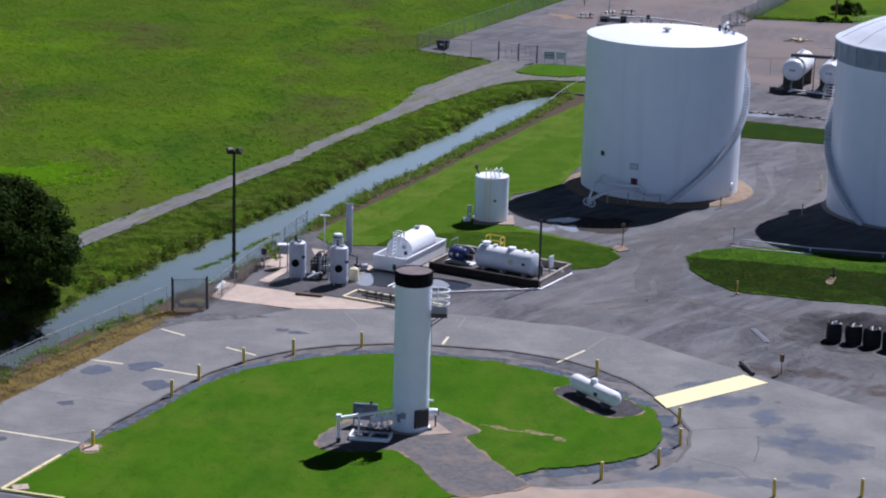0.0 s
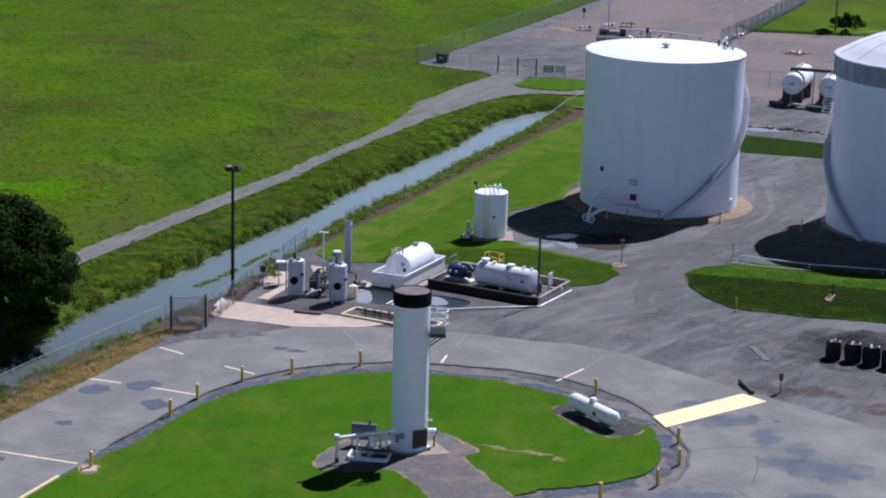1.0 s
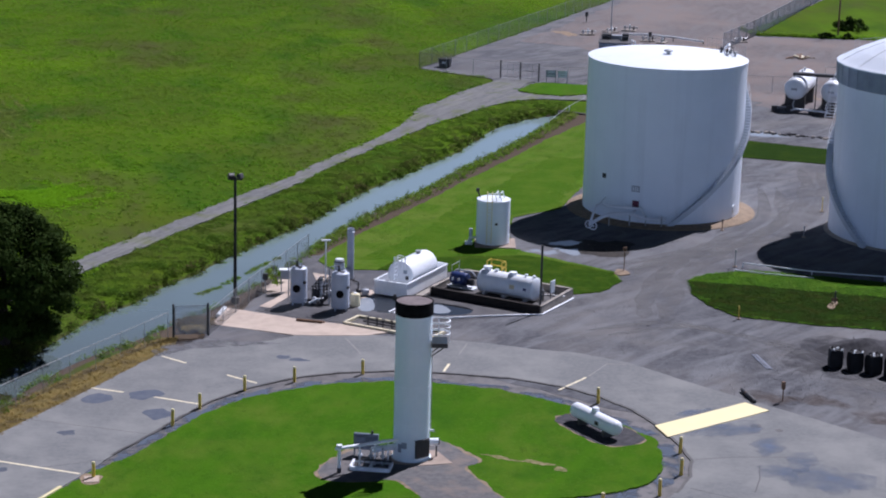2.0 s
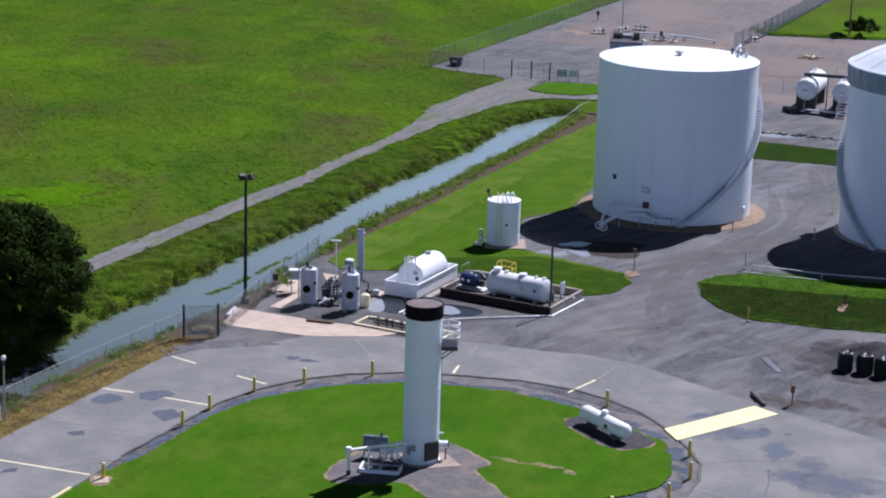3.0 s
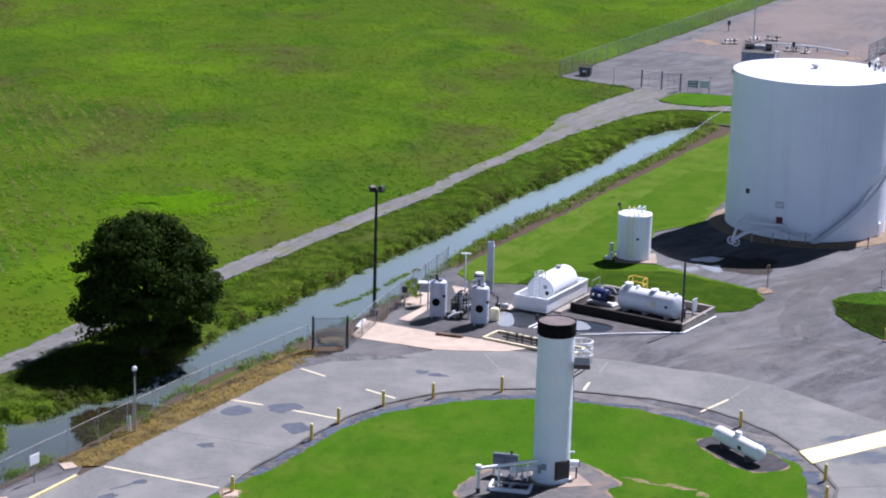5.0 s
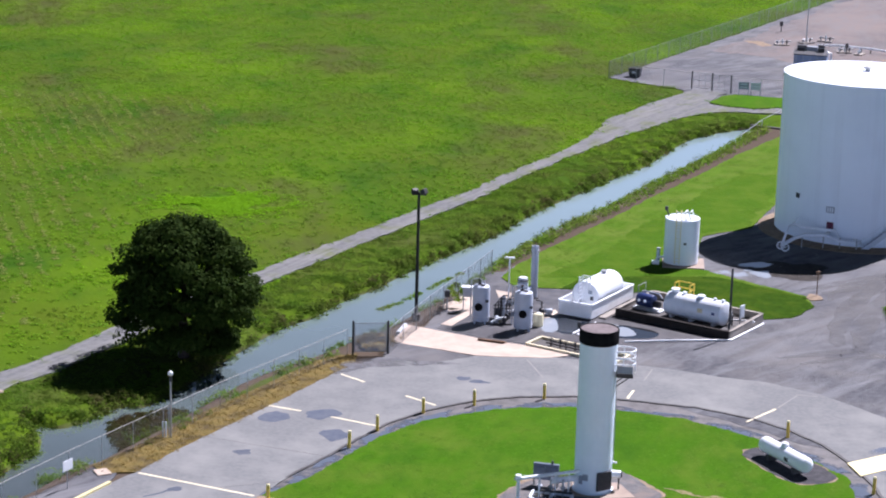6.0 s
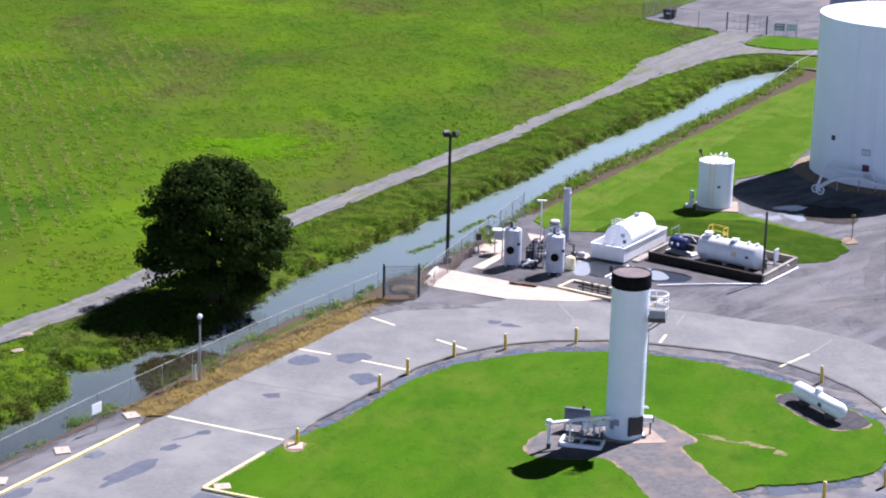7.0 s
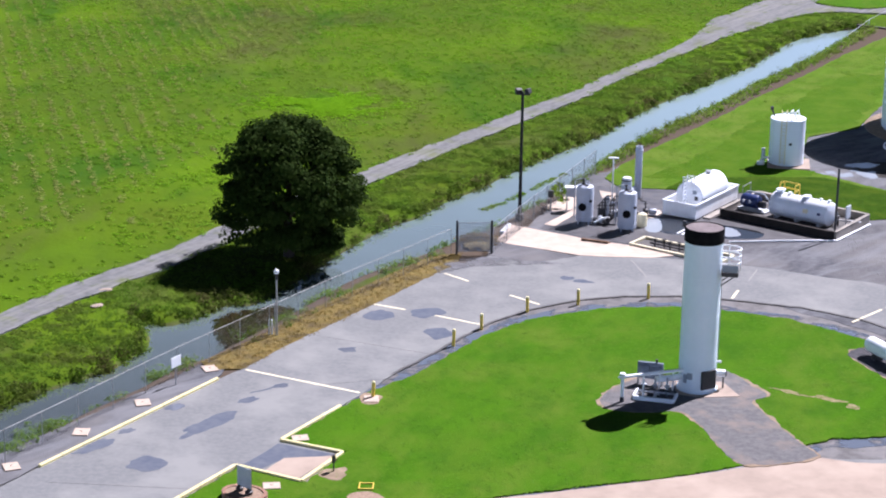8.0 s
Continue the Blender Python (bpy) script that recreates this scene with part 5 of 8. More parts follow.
def scatter():
    g = np.random.default_rng(11)
    # Tall weeds on the far bank, between the water and the track.
    x, y = g.uniform(-62, 22, 60000), g.uniform(-45, 126, 60000)
    z, d = ground_height(x, y)
    low_track = np.interp(y, [p[1] for p in LOWER], [p[0] for p in LOWER])
    far_x = np.interp(y, [p[1] for p in FAR[::-1]], [p[0] for p in FAR[::-1]])
    bank = (d > -0.25) & (x > low_track - 0.1) & (x < far_x + 0.5)
    lush = patchy(x, y, 3.0, 2.0) + 0.35 * g.uniform(-1, 1, len(x))
    ok = bank & (lush > -0.55)
    leafy("bank_weeds", np.stack([x, y], 1)[ok], z[ok], 0.60, 24, 0.09, WEEDS, "dense low weeds along the ditch bank", 3, 0.26, 2.6)
    ok = bank & (lush > 0.30) & (d < 3.8)
    leafy("bank_weeds", np.stack([x, y], 1)[ok], z[ok] + 0.12, 0.52, 28, 0.09, WEEDS, "taller leafy weeds near the water", 13, 0.55, 2.4)
    ok = bank & (d < 0.6 + 0.8 * (lush + 0.3))
    leafy("bank_sedge", np.stack([x, y], 1)[ok], z[ok] + 0.08, 0.5, 26, 0.09, SEDGE, "dark olive sedge leaning over the water", 17, 0.95, 0.6)
    # A thin line of weeds standing in the shallow water.
    k = g.uniform(0, 1, 260)
    x = np.interp(k, (0, 0.2, 0.5, 0.75, 1), (-17.1, -15.75, -14.3, -13.1, -11.9)) + 0.16 * g.normal(size=260)
    y = np.interp(k, (0, 0.2, 0.5, 0.75, 1), (36.6, 39.1, 42.5, 45.8, 48.6))
    ok = np.sin(k * 47) + np.sin(k * 19 + 1) > -0.9
    leafy("water_weeds", np.stack([x, y], 1)[ok], np.full(ok.sum(), WATER_Z + 0.02), 0.20, 12, 0.05, WEEDS, "thin line of weeds standing in the ditch water", 19, 0.7, 0.9)
    # Upright sprigs along the water's edge below the mown strip.
    y = np.sort(g.uniform(50, 112, 46))
    x = np.interp(y, [p[1] for p in NEAR], [p[0] for p in NEAR]) + g.uniform(-0.1, 0.5, 46)
    x, y = np.repeat(x, 4) + g.normal(0, 0.12, 184), np.repeat(y, 4) + g.normal(0, 0.12, 184)
    leafy("edge_sprigs", np.stack([x, y], 1), np.full(184, -0.42), 0.30, 18, 0.07, SEDGE, "upright dark sprigs along the ditch's edge", 23, 2.6, 0.2)
    # Sparse weeds on the fence side.
    x, y = g.uniform(-46, 18, 60000), g.uniform(-45, 116, 60000)
    z, d = ground_height(x, y)
    fence_x = np.interp(y, [-41.6, 23.5, 47.5, 113], [-46, -17.4, -9.3, 17.8])
    ok = (d > -0.4) & (d < np.where(y > 44, 2.0, np.where((y > -3) & (y < 24), 1.9, 1.0))) & (x < fence_x + 0.2) & (x > np.interp(y, [p[1] for p in NEAR], [p[0] for p in NEAR]) - 0.6)
    ok &= patchy(x, y, 3.0, 5.0) + 0.25 * g.uniform(-1, 1, len(x)) > np.where(y > 46, -0.6, np.where((y > -3) & (y < 24), 0.16, 0.16))
    leafy("bank_weeds", np.stack([x, y], 1)[ok], z[ok], 0.44, 22, 0.075, WEEDS, "low weeds on the soil bank below the fence", 4, 1.1)
    # The pasture, thinning with distance.
    y = 8 + 230 * g.uniform(0, 1, 110000) ** 1.25
    x = g.uniform(-130, 60, 110000)
    up_track = np.interp(y, [p[1] for p in UPPER[:7:-1]], [p[0] for p in UPPER[:7:-1]])
    fence_far = np.interp(y, [137, 144, 230, 300], [6.0, -1.9, 33, 60])
    ok = (x < np.where(y > 134, fence_far, up_track) - 0.4) & (x > -48 - 0.28 * y)
    thick = 1.2 * patchy(x, y, 7.0, 8.0) + 0.9 * patchy(x, y, 1.6, 4.0)
    # Grazed thinner towards the road, where the olive sod shows through.
    thick -= 0.4 * np.clip((58 - y) / 30, 0, 1)
    # Raked rows in the western part.
    raked = np.clip((-42 - x) / 10, 0, 1)
    thick += raked * (0.16 * np.sin(2 * math.pi * (0.92 * x + 0.386 * y) / 1.5 + 1.2 * patchy(x, y, 16.0, 3.0)) - 0.10)
    ok &= thick * (1 - np.clip((y - 60) / 80, 0, 0.9)) + g.uniform(-0.8, 0.8, len(x)) > -0.08 - np.clip((y - 70) / 90, 0, 0.6)
    z = 0.10 * np.array([noise.noise((a * 0.25, b * 0.25, 0.0)) for a, b in zip(x, y)])
    leafy("pasture_grass", np.stack([x, y], 1)[ok], z[ok], 0.40, 13, 0.105, FIELD_BLADES, "tufted green pasture grass and weeds", 6, 0.40, 2.2)
    # Darker tufts that mottle the pasture, in ragged clusters and along the raked rows.
    y = 12 + 150 * g.uniform(0, 1, 60000) ** 1.3
    x = g.uniform(-90, 30, 60000)
    up_track = np.interp(y, [p[1] for p in UPPER[:7:-1]], [p[0] for p in UPPER[:7:-1]])
    ok = (x < np.where(y > 134, np.interp(y, [137, 144, 230], [6.0, -1.9, 33]), up_track) - 0.8) & (x > -48 - 0.28 * y)
    raked = np.clip((-42 - x) / 10, 0, 1)
    rows = np.sin(2 * math.pi * (0.92 * x + 0.386 * y) / 1.5 + math.pi + 1.2 * patchy(x, y, 16.0, 3.0))
    ok &= 0.7 * patchy(x, 0.7 * y, 0.7, 21.0) + 0.6 * patchy(x, y, 8.0, 22.0) + 0.10 * raked * rows + g.uniform(-0.35, 0.35, len(x)) - 0.004 * np.maximum(y - 40, 0) > 0.50
    ok &= (x - LX) ** 2 + (y - LY) ** 2 > 40
    z = 0.10 * np.array([noise.noise((a * 0.25, b * 0.25, 0.0)) for a, b in zip(x, y)])
    leafy("pasture_tufts", np.stack([x, y], 1)[ok], z[ok] + 0.03, 0.24, 12, 0.075, TUFT_BLADES, "darker ragged tufts scattered through the pasture", 37, 0.9, 1.0)
    # Pale stubble left in rows by the mower.
    y = 26 + 92 * g.uniform(0, 1, 34000)
    x = g.uniform(-88, -36, 34000)
    rows = np.sin(2 * math.pi * (0.92 * x + 0.386 * y) / 1.5 + 1.2 * patchy(x, y, 16.0, 3.0))
    ok = (rows + g.uniform(-0.4, 0.4, len(x)) > 0.60) & (patchy(x, 0.4 * y, 5.0, 44.0) + 0.5 * patchy(x, 0.3 * y, 1.5, 45.0) + np.clip((-46 - x) / 14, -0.6, 0.25) > -0.02)
    z = 0.10 * np.array([noise.noise((a * 0.25, b * 0.25, 0.0)) for a, b in zip(x, y)])
    leafy("mown_stubble", np.stack([x, y], 1)[ok], z[ok] + 0.04, 0.24, 9, 0.085, STUBBLE, "pale rows of dry stubble in the mown pasture", 47, 0.35, 2.0)
    # Dead grass on the road verge.
    x, y = g.uniform(-30, -16, 5000), g.uniform(-3, 26, 5000)
    ok = to_outline(x, y, STRIP) < 0.05
    leafy("straw_tufts", np.stack([x, y], 1)[ok], np.full(ok.sum(), 0.03), 0.16, 9, 0.04, DRY, "tufts of dead straw-coloured grass on the verge", 21, 0.5, 1.0)
    # Brown reeds in the mud by the camera pole, and green clumps in the water's edge.
    # The reeds' dark brown also paints the tree's reflection on the water.
    MUD = [(-30.8, 8.1), (-30.2, 6.0), (-29.3, 4.1), (-28.5, 2.9), (-26.9, 4.5), (-25.4, 9.3), (-26.5, 11.5), (-27.6, 11.2), (-29.6, 9.9)]
    x, y = g.uniform(-31, -25, 1600), g.uniform(2, 12, 1600)
    ok = to_outline(x, y, MUD) < 0
    leafy("brown_reeds", np.stack([x, y], 1)[ok], np.full(ok.sum(), -0.50), 0.36, 26, 0.07, BROWN_WEEDS, "dead brown reeds in the muddy shallows, darkened as the tree's reflection", 27, 0.40, 0.8)
    x, y = g.normal(-16.3, 0.62, 260), g.normal(26.9, 0.75, 260)
    leafy("dead_weeds", np.stack([x, y], 1), 0.05 + 0.42 * np.exp(-((x + 16.3) ** 2 + (y - 26.9) ** 2) / 0.9), 0.26, 24, 0.06, DRY, "heap of dead brown weeds behind the gate", 49, 0.6, 1.2)
    spots = np.concatenate([g.normal((cx, cy), s, (n, 2)) for cx, cy, s, n in ((-35.3, -11.2, 0.5, 26), (-31.6, -2.6, 0.45, 22), (-36.5, -14.5, 0.4, 16), (-30.4, 0.5, 0.22, 8), (-36.0, -12.4, 0.3, 8), (-28.0, 5.5, 0.6, 14), (-25.0, 11.2, 0.6, 26), (-23.2, 15.5, 0.5, 22), (-37.5, -17.5, 0.5, 16))])
    leafy("bank_weeds", spots, np.full(len(spots), -0.45), 0.42, 26, 0.075, WEEDS, "green weed clumps at the water's edge by the fence", 28, 0.9, 0.9)
    # Blades and tufts of the lawns, thicker in patches.
    x, y = g.uniform(-27, 15.6, 52000), g.uniform(-25.5, 15, 52000)
    ok = (to_outline(x, y, ISLAND) < 0.06) & (to_outline(x, y, rounded(PATHWAY, 1)) > 0.12) & (to_outline(x, y, rounded(PATCH, 1)) > 0.2)
    ok &= patchy(x, y, 1.6, 12.0) + g.uniform(-0.6, 0.6, len(x)) > 0.05
    leafy("lawn_grass", np.stack([x, y], 1)[ok], np.full(ok.sum(), 0.085), 0.16, 7, 0.05, LAWN_BLADES, "short uneven blades of the mown lawn", 31, 0.22, 5.0)
    x, y = g.uniform(-9, 20, 30000), g.uniform(37, 113, 30000)
    ok = (to_outline(x, y, MIDDLE) < 0.05) & (to_outline(x, y, SWATH) > 3.0 * patchy(x, y, 1.5, 18.0) + g.uniform(-1.6, 1.0, len(x))) & (to_outline(x, y, SHADE) > 0.3 * patchy(x, y, 1.5, 19.0)) & (patchy(x, y, 2.2, 14.0) + g.uniform(-0.6, 0.6, len(x)) > 0.1)
    leafy("lawn_grass", np.stack([x, y], 1)[ok], np.full(ok.sum(), 0.06), 0.18, 6, 0.06, STRIP_BLADES, "short uneven blades of the mown strip", 32, 0.3, 4.0)
    x, y = g.uniform(21, 46, 22000), g.uniform(26, 47, 22000)
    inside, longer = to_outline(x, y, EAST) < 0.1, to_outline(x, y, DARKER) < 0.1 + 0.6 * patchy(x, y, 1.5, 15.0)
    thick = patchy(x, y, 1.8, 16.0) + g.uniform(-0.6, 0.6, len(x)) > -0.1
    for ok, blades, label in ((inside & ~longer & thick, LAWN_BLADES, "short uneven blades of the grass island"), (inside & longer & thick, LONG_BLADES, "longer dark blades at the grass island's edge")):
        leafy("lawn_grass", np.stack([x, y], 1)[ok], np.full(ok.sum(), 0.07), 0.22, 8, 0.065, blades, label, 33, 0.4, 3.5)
    # Grass overhanging the edges of the track.
    pts = []
    for line, side in ((UPPER[8:], -1), (LOWER[3:-3], 1), ([(-1.9, 143.4), (7.2, 137.3), (8.4, 137.0)], -0.5), (GATE_GRASS[4:] + GATE_GRASS[:2], 0)):
        for (x0, y0), (x1, y1) in zip(line, line[1:]):
            m = int(math.dist((x0, y0), (x1, y1)) * (2.2 if max(y0, y1) > 85 else 1.4))
            for k in range(m):
                u = g.uniform()
                if noise.noise((x0 + (x1 - x0) * u, (y0 + (y1 - y0) * u) * 0.5, 5.0)) > -0.1:
                    pts.append((x0 + (x1 - x0) * u + g.normal(0.25 * side, 0.3), y0 + (y1 - y0) * u + g.normal(0, 0.3)))
    pts = np.array(pts)
    leafy("track_grass", pts, np.full(len(pts), 0.06), 0.42, 18, 0.09, FIELD_BLADES, "uneven grass along the edges of the track", 29, 0.55, 1.2)
    x = g.uniform(45, 74, 700)
    y = np.interp(x, [45, 46, 55.8, 65, 80], [186, 181.2, 180.2, 179.2, 177.8]) + np.abs(g.normal(0.3, 0.9, 700))
    leafy("verge_grass", np.stack([x, y], 1), np.full(700, 0.0), 0.55, 18, 0.10, FIELD_BLADES, "tall uncut grass along the compound's far edge", 31, 1.0, 0.8)
    # A patch of brighter weeds behind the tree.
    x, y = g.normal(LX, 2.6, 2200), g.normal(LY, 2.2, 2200)
    ok = patchy(x, y, 4.0, 1.0) > -0.2
    leafy("lime_weeds", np.stack([x, y], 1)[ok], np.full(ok.sum(), 0.05), 0.45, 12, 0.10, LIME, "patch of lush lime-green weeds in the pasture", 16, 0.18, 3.0)


scatter()


# ======== fences and gates ========
RAIL = material("dull_zinc", (0.44, 0.43, 0.40, 1), (0.34, 0.335, 0.32, 1), 0.4, 0.5, metal=0.2)


def between(a, b, k):
    return tuple(p + (q - p) * k for p, q in zip(a, b))


def chain_fence(points, height, label, pitch=3.0, cell=0.18, wire=0.0045, post_r=0.03, base=None, top_light=True, skip_last=False):
    """Posts, top rail and woven wire along a line."""
    t = thing("fence", pose(0, 0, 0), label, "fence", "chain-link fences")
    shared = {}
    for (x0, y0), (x1, y1) in zip(points, points[1:]):
        length = math.dist((x0, y0), (x1, y1))
        n = max(1, round(length / pitch))
        for k in range(n + (0 if skip_last else 1)):
            x, y = between((x0, y0), (x1, y1), k / n)
            if "post" not in shared:
                shared["post"] = part("post", tube(B(), [(0, 0, -0.5), (0, 0, height + 0.05)], post_r, 6), GALV, t)
                shared["post"].location = (x, y, 0)
            else:
                p = new("post", shared["post"].data)
                p.parent, p.location = t, (x, y, 0)
        rail = tube(B(), [(x0, y0, height), (x1, y1, height)], 0.019, 6)
        part("top_rail", rail, RAIL if wire < 0.004 else GALV, t, "pale galvanised top rail")
        bm = B()
        d = Vector((x1 - x0, y1 - y0, 0)).normalized()
        rise = height - 0.05
        for lean in (1, -1):
            s = -rise
            while s < length:
                a, b = (s, 0.03), (s + rise, 0.03 + rise)
                if a[0] < 0:
                    a = (0.0, 0.03 - s)
                if b[0] > length:
                    b = (length, 0.03 + (length - s))
                if b[0] > a[0]:
                    (u0, z0), (u1, z1) = (a, b) if lean == 1 else ((a[0], height + 0.01 - a[1]), (b[0], height + 0.01 - b[1]))
                    p, q = Vector((x0, y0, z0)) + d * u0, Vector((x0, y0, z1)) + d * u1
                    w = Vector((0, 0, wire))
                    side = d.cross(Vector((0, 0, 1))) * wire
                    v = [bm.verts.new(c) for c in (p + w, p - w + side, p - w - side, q + w, q - w + side, q - w - side)]
                    for i in range(3):
                        bm.faces.new((v[i], v[(i + 1) % 3], v[3 + (i + 1) % 3], v[3 + i]))
                s += cell
        tagged(part("wire_mesh", bm, GALV, t), kind="stuff")
    return t


chain_fence([(-46.0, -41.6), (-35.5, -17.4), (-30.0, -3.6), (-24.0, 10.2), (-17.7, 23.3)], 1.9, "grey chain-link fence along the soil bank of the ditch", wire=0.0022, post_r=0.017)
chain_fence([(-14.85, 24.2), (-13.6, 30.0), (-9.4, 47.3)], 1.9, "grey chain-link fence behind the process vessels")


def gate():
    t = thing("gate", pose(-17.33, 23.48, 0), "chain-link gate hung between two dark posts", "gate")
    dx, dy = 2.39, 0.53
    for k in (0, 1):
        part("gate_post", tube(B(), [(dx * k, dy * k, -0.3), (dx * k, dy * k, 2.48)], 0.075, 10), DARK_STEEL, t, "dark square-topped post")
    bm = B()
    for z in (0.25, 1.25, 2.3):
        tube(bm, [(0.08, 0.02, z), (dx - 0.08, dy - 0.02, z)], 0.028, 6)
    for k in (0.04, 0.96):
        tube(bm, [(dx * k, dy * k, 0.25), (dx * k, dy * k, 2.3)], 0.028, 6)
    leaf = part("gate_frame", bm, GALV, t)
    bm = B()
    wide, high = math.hypot(dx, dy), 2.05
    for k in range(42):
        s0 = -high + (wide + high) * (k + 0.5) / 42
        u0, u1 = max(0.0, s0), min(wide, s0 + high)
        for z0, z1 in ((u0 - s0, u1 - s0), (high - u0 + s0, high - u1 + s0)):
            tube(bm, [(dx * u0 / wide, dy * u0 / wide, 0.25 + z0), (dx * u1 / wide, dy * u1 / wide, 0.25 + z1)], 0.011, 3)
    tagged(part("wire_mesh", bm, WHITE_OLD, leaf), kind="stuff")


gate()


def board_sign(name, m, w, h, z, material_, label, posts=1, post_mat=None, bars=2):
    t = thing(name, m, label, "sign")
    bm = box(B(), -w / 2, w / 2, -0.02, 0.02, z - h / 2, z + h / 2, 0.005)
    board = part("board", bm, material_, t)
    if bars:
        bm = B()
        for k in range(bars):
            zz = z + h * (0.22 - 0.44 * k / max(1, bars - 1))
            box(bm, -w * 0.36, w * 0.36, -0.026, -0.0205, zz - h * 0.06, zz + h * 0.06)
        part("lettering", bm, WHITE_SMALL if material_ is BAND else GREY_STEEL, board)
    for k in range(posts):
        x = 0 if posts == 1 else (k - 0.5) * w * 0.9
        part("post", tube(B(), [(x, 0.05, -0.2), (x, 0.05, z + h / 2)], 0.035, 8), post_mat or GALV, t)
    return t


board_sign("fence_sign", pose(-29.75, -4.72, 0, 0, 0, 66), 0.85, 0.62, 1.45, WHITE_SMALL, "white notice board wired to the chain-link fence", 1, None, 0)

# Far compound.
chain_fence([(-1.9, 143.6), (33, 229)], 2.2, "grey chain-link fence between pasture and far compound", 4.0, 0.5, 0.010, 0.04)
chain_fence([(-1.9, 143.6), (8.3, 138.2)], 2.0, "grey chain-link fence beside the far gate", 3.5, 0.4, 0.007, 0.04)
chain_fence([(13.0, 136.2), (45.0, 132.5)], 2.0, "grey chain-link fence beyond the storage tanks", 3.5, 0.4, 0.007, 0.04)
chain_fence([(39.7, 166.5), (45.7, 179.6), (66, 232)], 2.4, "tall grey fence along the far compound", 4.0, 0.45, 0.02, 0.06)


def far_gate():
    t = thing("gate", pose(8.3, 138.2, 0), "wide chain-link gate across the gravel track", "gate")
    for k in (0.0, 0.52, 1.0):
        part("gate_post", tube(B(), [(4.7 * k, -2.0 * k, -0.2), (4.7 * k, -2.0 * k, 2.3)], 0.075, 8), DARK_STEEL, t, "dark gate post")
    for a, b in ((0.03, 0.49), (0.55, 0.97)):
        bm = B()
        for z in (0.3, 1.2, 2.1):
            tube(bm, [(4.7 * a, -2 * a, z), (4.7 * b, -2 * b, z)], 0.03, 6)
        for k in np.linspace(a, b, 4):
            tube(bm, [(4.7 * k, -2 * k, 0.3), (4.7 * k, -2 * k, 2.1)], 0.018, 4)
        part("gate_leaf", bm, GALV, t)


far_gate()
board_sign("fence_sign", pose(14.5, 135.85, 0, 0, 0, -6), 1.25, 0.85, 1.1, BAND, "dark blue-grey warning board on the far fence", 2)
board_sign("fence_sign", pose(15.9, 135.7, 0, 0, 0, -6), 1.15, 0.85, 1.1, WHITE_OLD, "weathered pale notice board on the far fence", 2)


def dumpster():
    t = thing("dumpster", pose(1.35, 145.6, 0.02, 0, 0, -15) @ Matrix.Scale(0.78, 4), "small dark steel waste container on gravel", "dumpster")
    bm = B()
    r = bmesh.ops.create_cube(bm, size=1)
    for v in r["verts"]:
        v.co = Vector((v.co.x * (1.9 if v.co.z > 0 else 1.7), v.co.y * (1.5 if v.co.z > 0 else 1.2), v.co.z * 1.2 + 0.75))
    bmesh.ops.bevel(bm, geom=list(bm.edges), offset=0.03, segments=1, affect="EDGES")
    part("body", bm, DARK_STEEL, t)
    part("lid", box(B(), -1.0, 1.0, -0.8, 0.8, 1.34, 1.44, 0.02), BLACK_BAG, t)
    for x in (-0.7, 0.7):
        part("foot", box(B(), x - 0.1, x + 0.1, -0.5, 0.5, 0.0, 0.16), DARK_STEEL, t)
    part("label_plate", box(B(), -0.35, 0.25, -0.72, -0.66, 0.65, 0.95), WHITE_OLD, t)


dumpster()


def pump_house():
    t = thing("settling_tank", pose(24.0, 156.0, 0.0, 0, 0, -8), "pale blue-grey square steel settling tank with a cluttered deck", "tank")
    part("body", box(B(), -2.1, 2.1, -2.4, 2.4, 0.0, 2.4, 0.05), material("blue_grey_paint", (0.27, 0.33, 0.45, 1), (0.23, 0.28, 0.39, 1), 1.0, 0.5, streaks=0.2), t)
    part("deck", box(B(), -2.2, 2.2, -2.5, 2.5, 2.40, 2.50, 0.01), DARK_STEEL, t, "dark deck plate")
    for x in np.linspace(-1.8, 1.8, 5):
        part("stiffener", box(B(), x - 0.06, x + 0.06, -2.48, -2.4, 0.0, 2.38), GREY_STEEL, t)
    for y in (-2.4, 2.4):
        bm = tube(B(), [(-2.1, y, 3.4), (2.1, y, 3.4)], 0.03, 6)
        for x in (-2.1, -0.7, 0.7, 2.1):
            tube(bm, [(x, y, 2.5), (x, y, 3.4)], 0.03, 6)
        part("guard_rail", bm, GALV, t)
    for x, y, w, d, h, m in ((-1.3, 1.0, 0.6, 0.5, 0.7, DARK_STEEL), (0.0, 1.4, 0.7, 0.4, 0.5, GREY_STEEL), (1.2, 0.6, 0.4, 0.6, 0.9, DARK_STEEL)):
        part("pump_box", box(B(), x - w, x + w, y - d, y + d, 2.5, 2.5 + h, 0.04), m, t)
    part("riser_pipe", tube(B(), [(2.2, -1.5, 0.4), (2.6, -1.5, 0.4), (2.6, -1.5, 2.7), (2.1, -1.5, 2.8)], 0.12, 10), WHITE_SMALL, t)


pump_house()


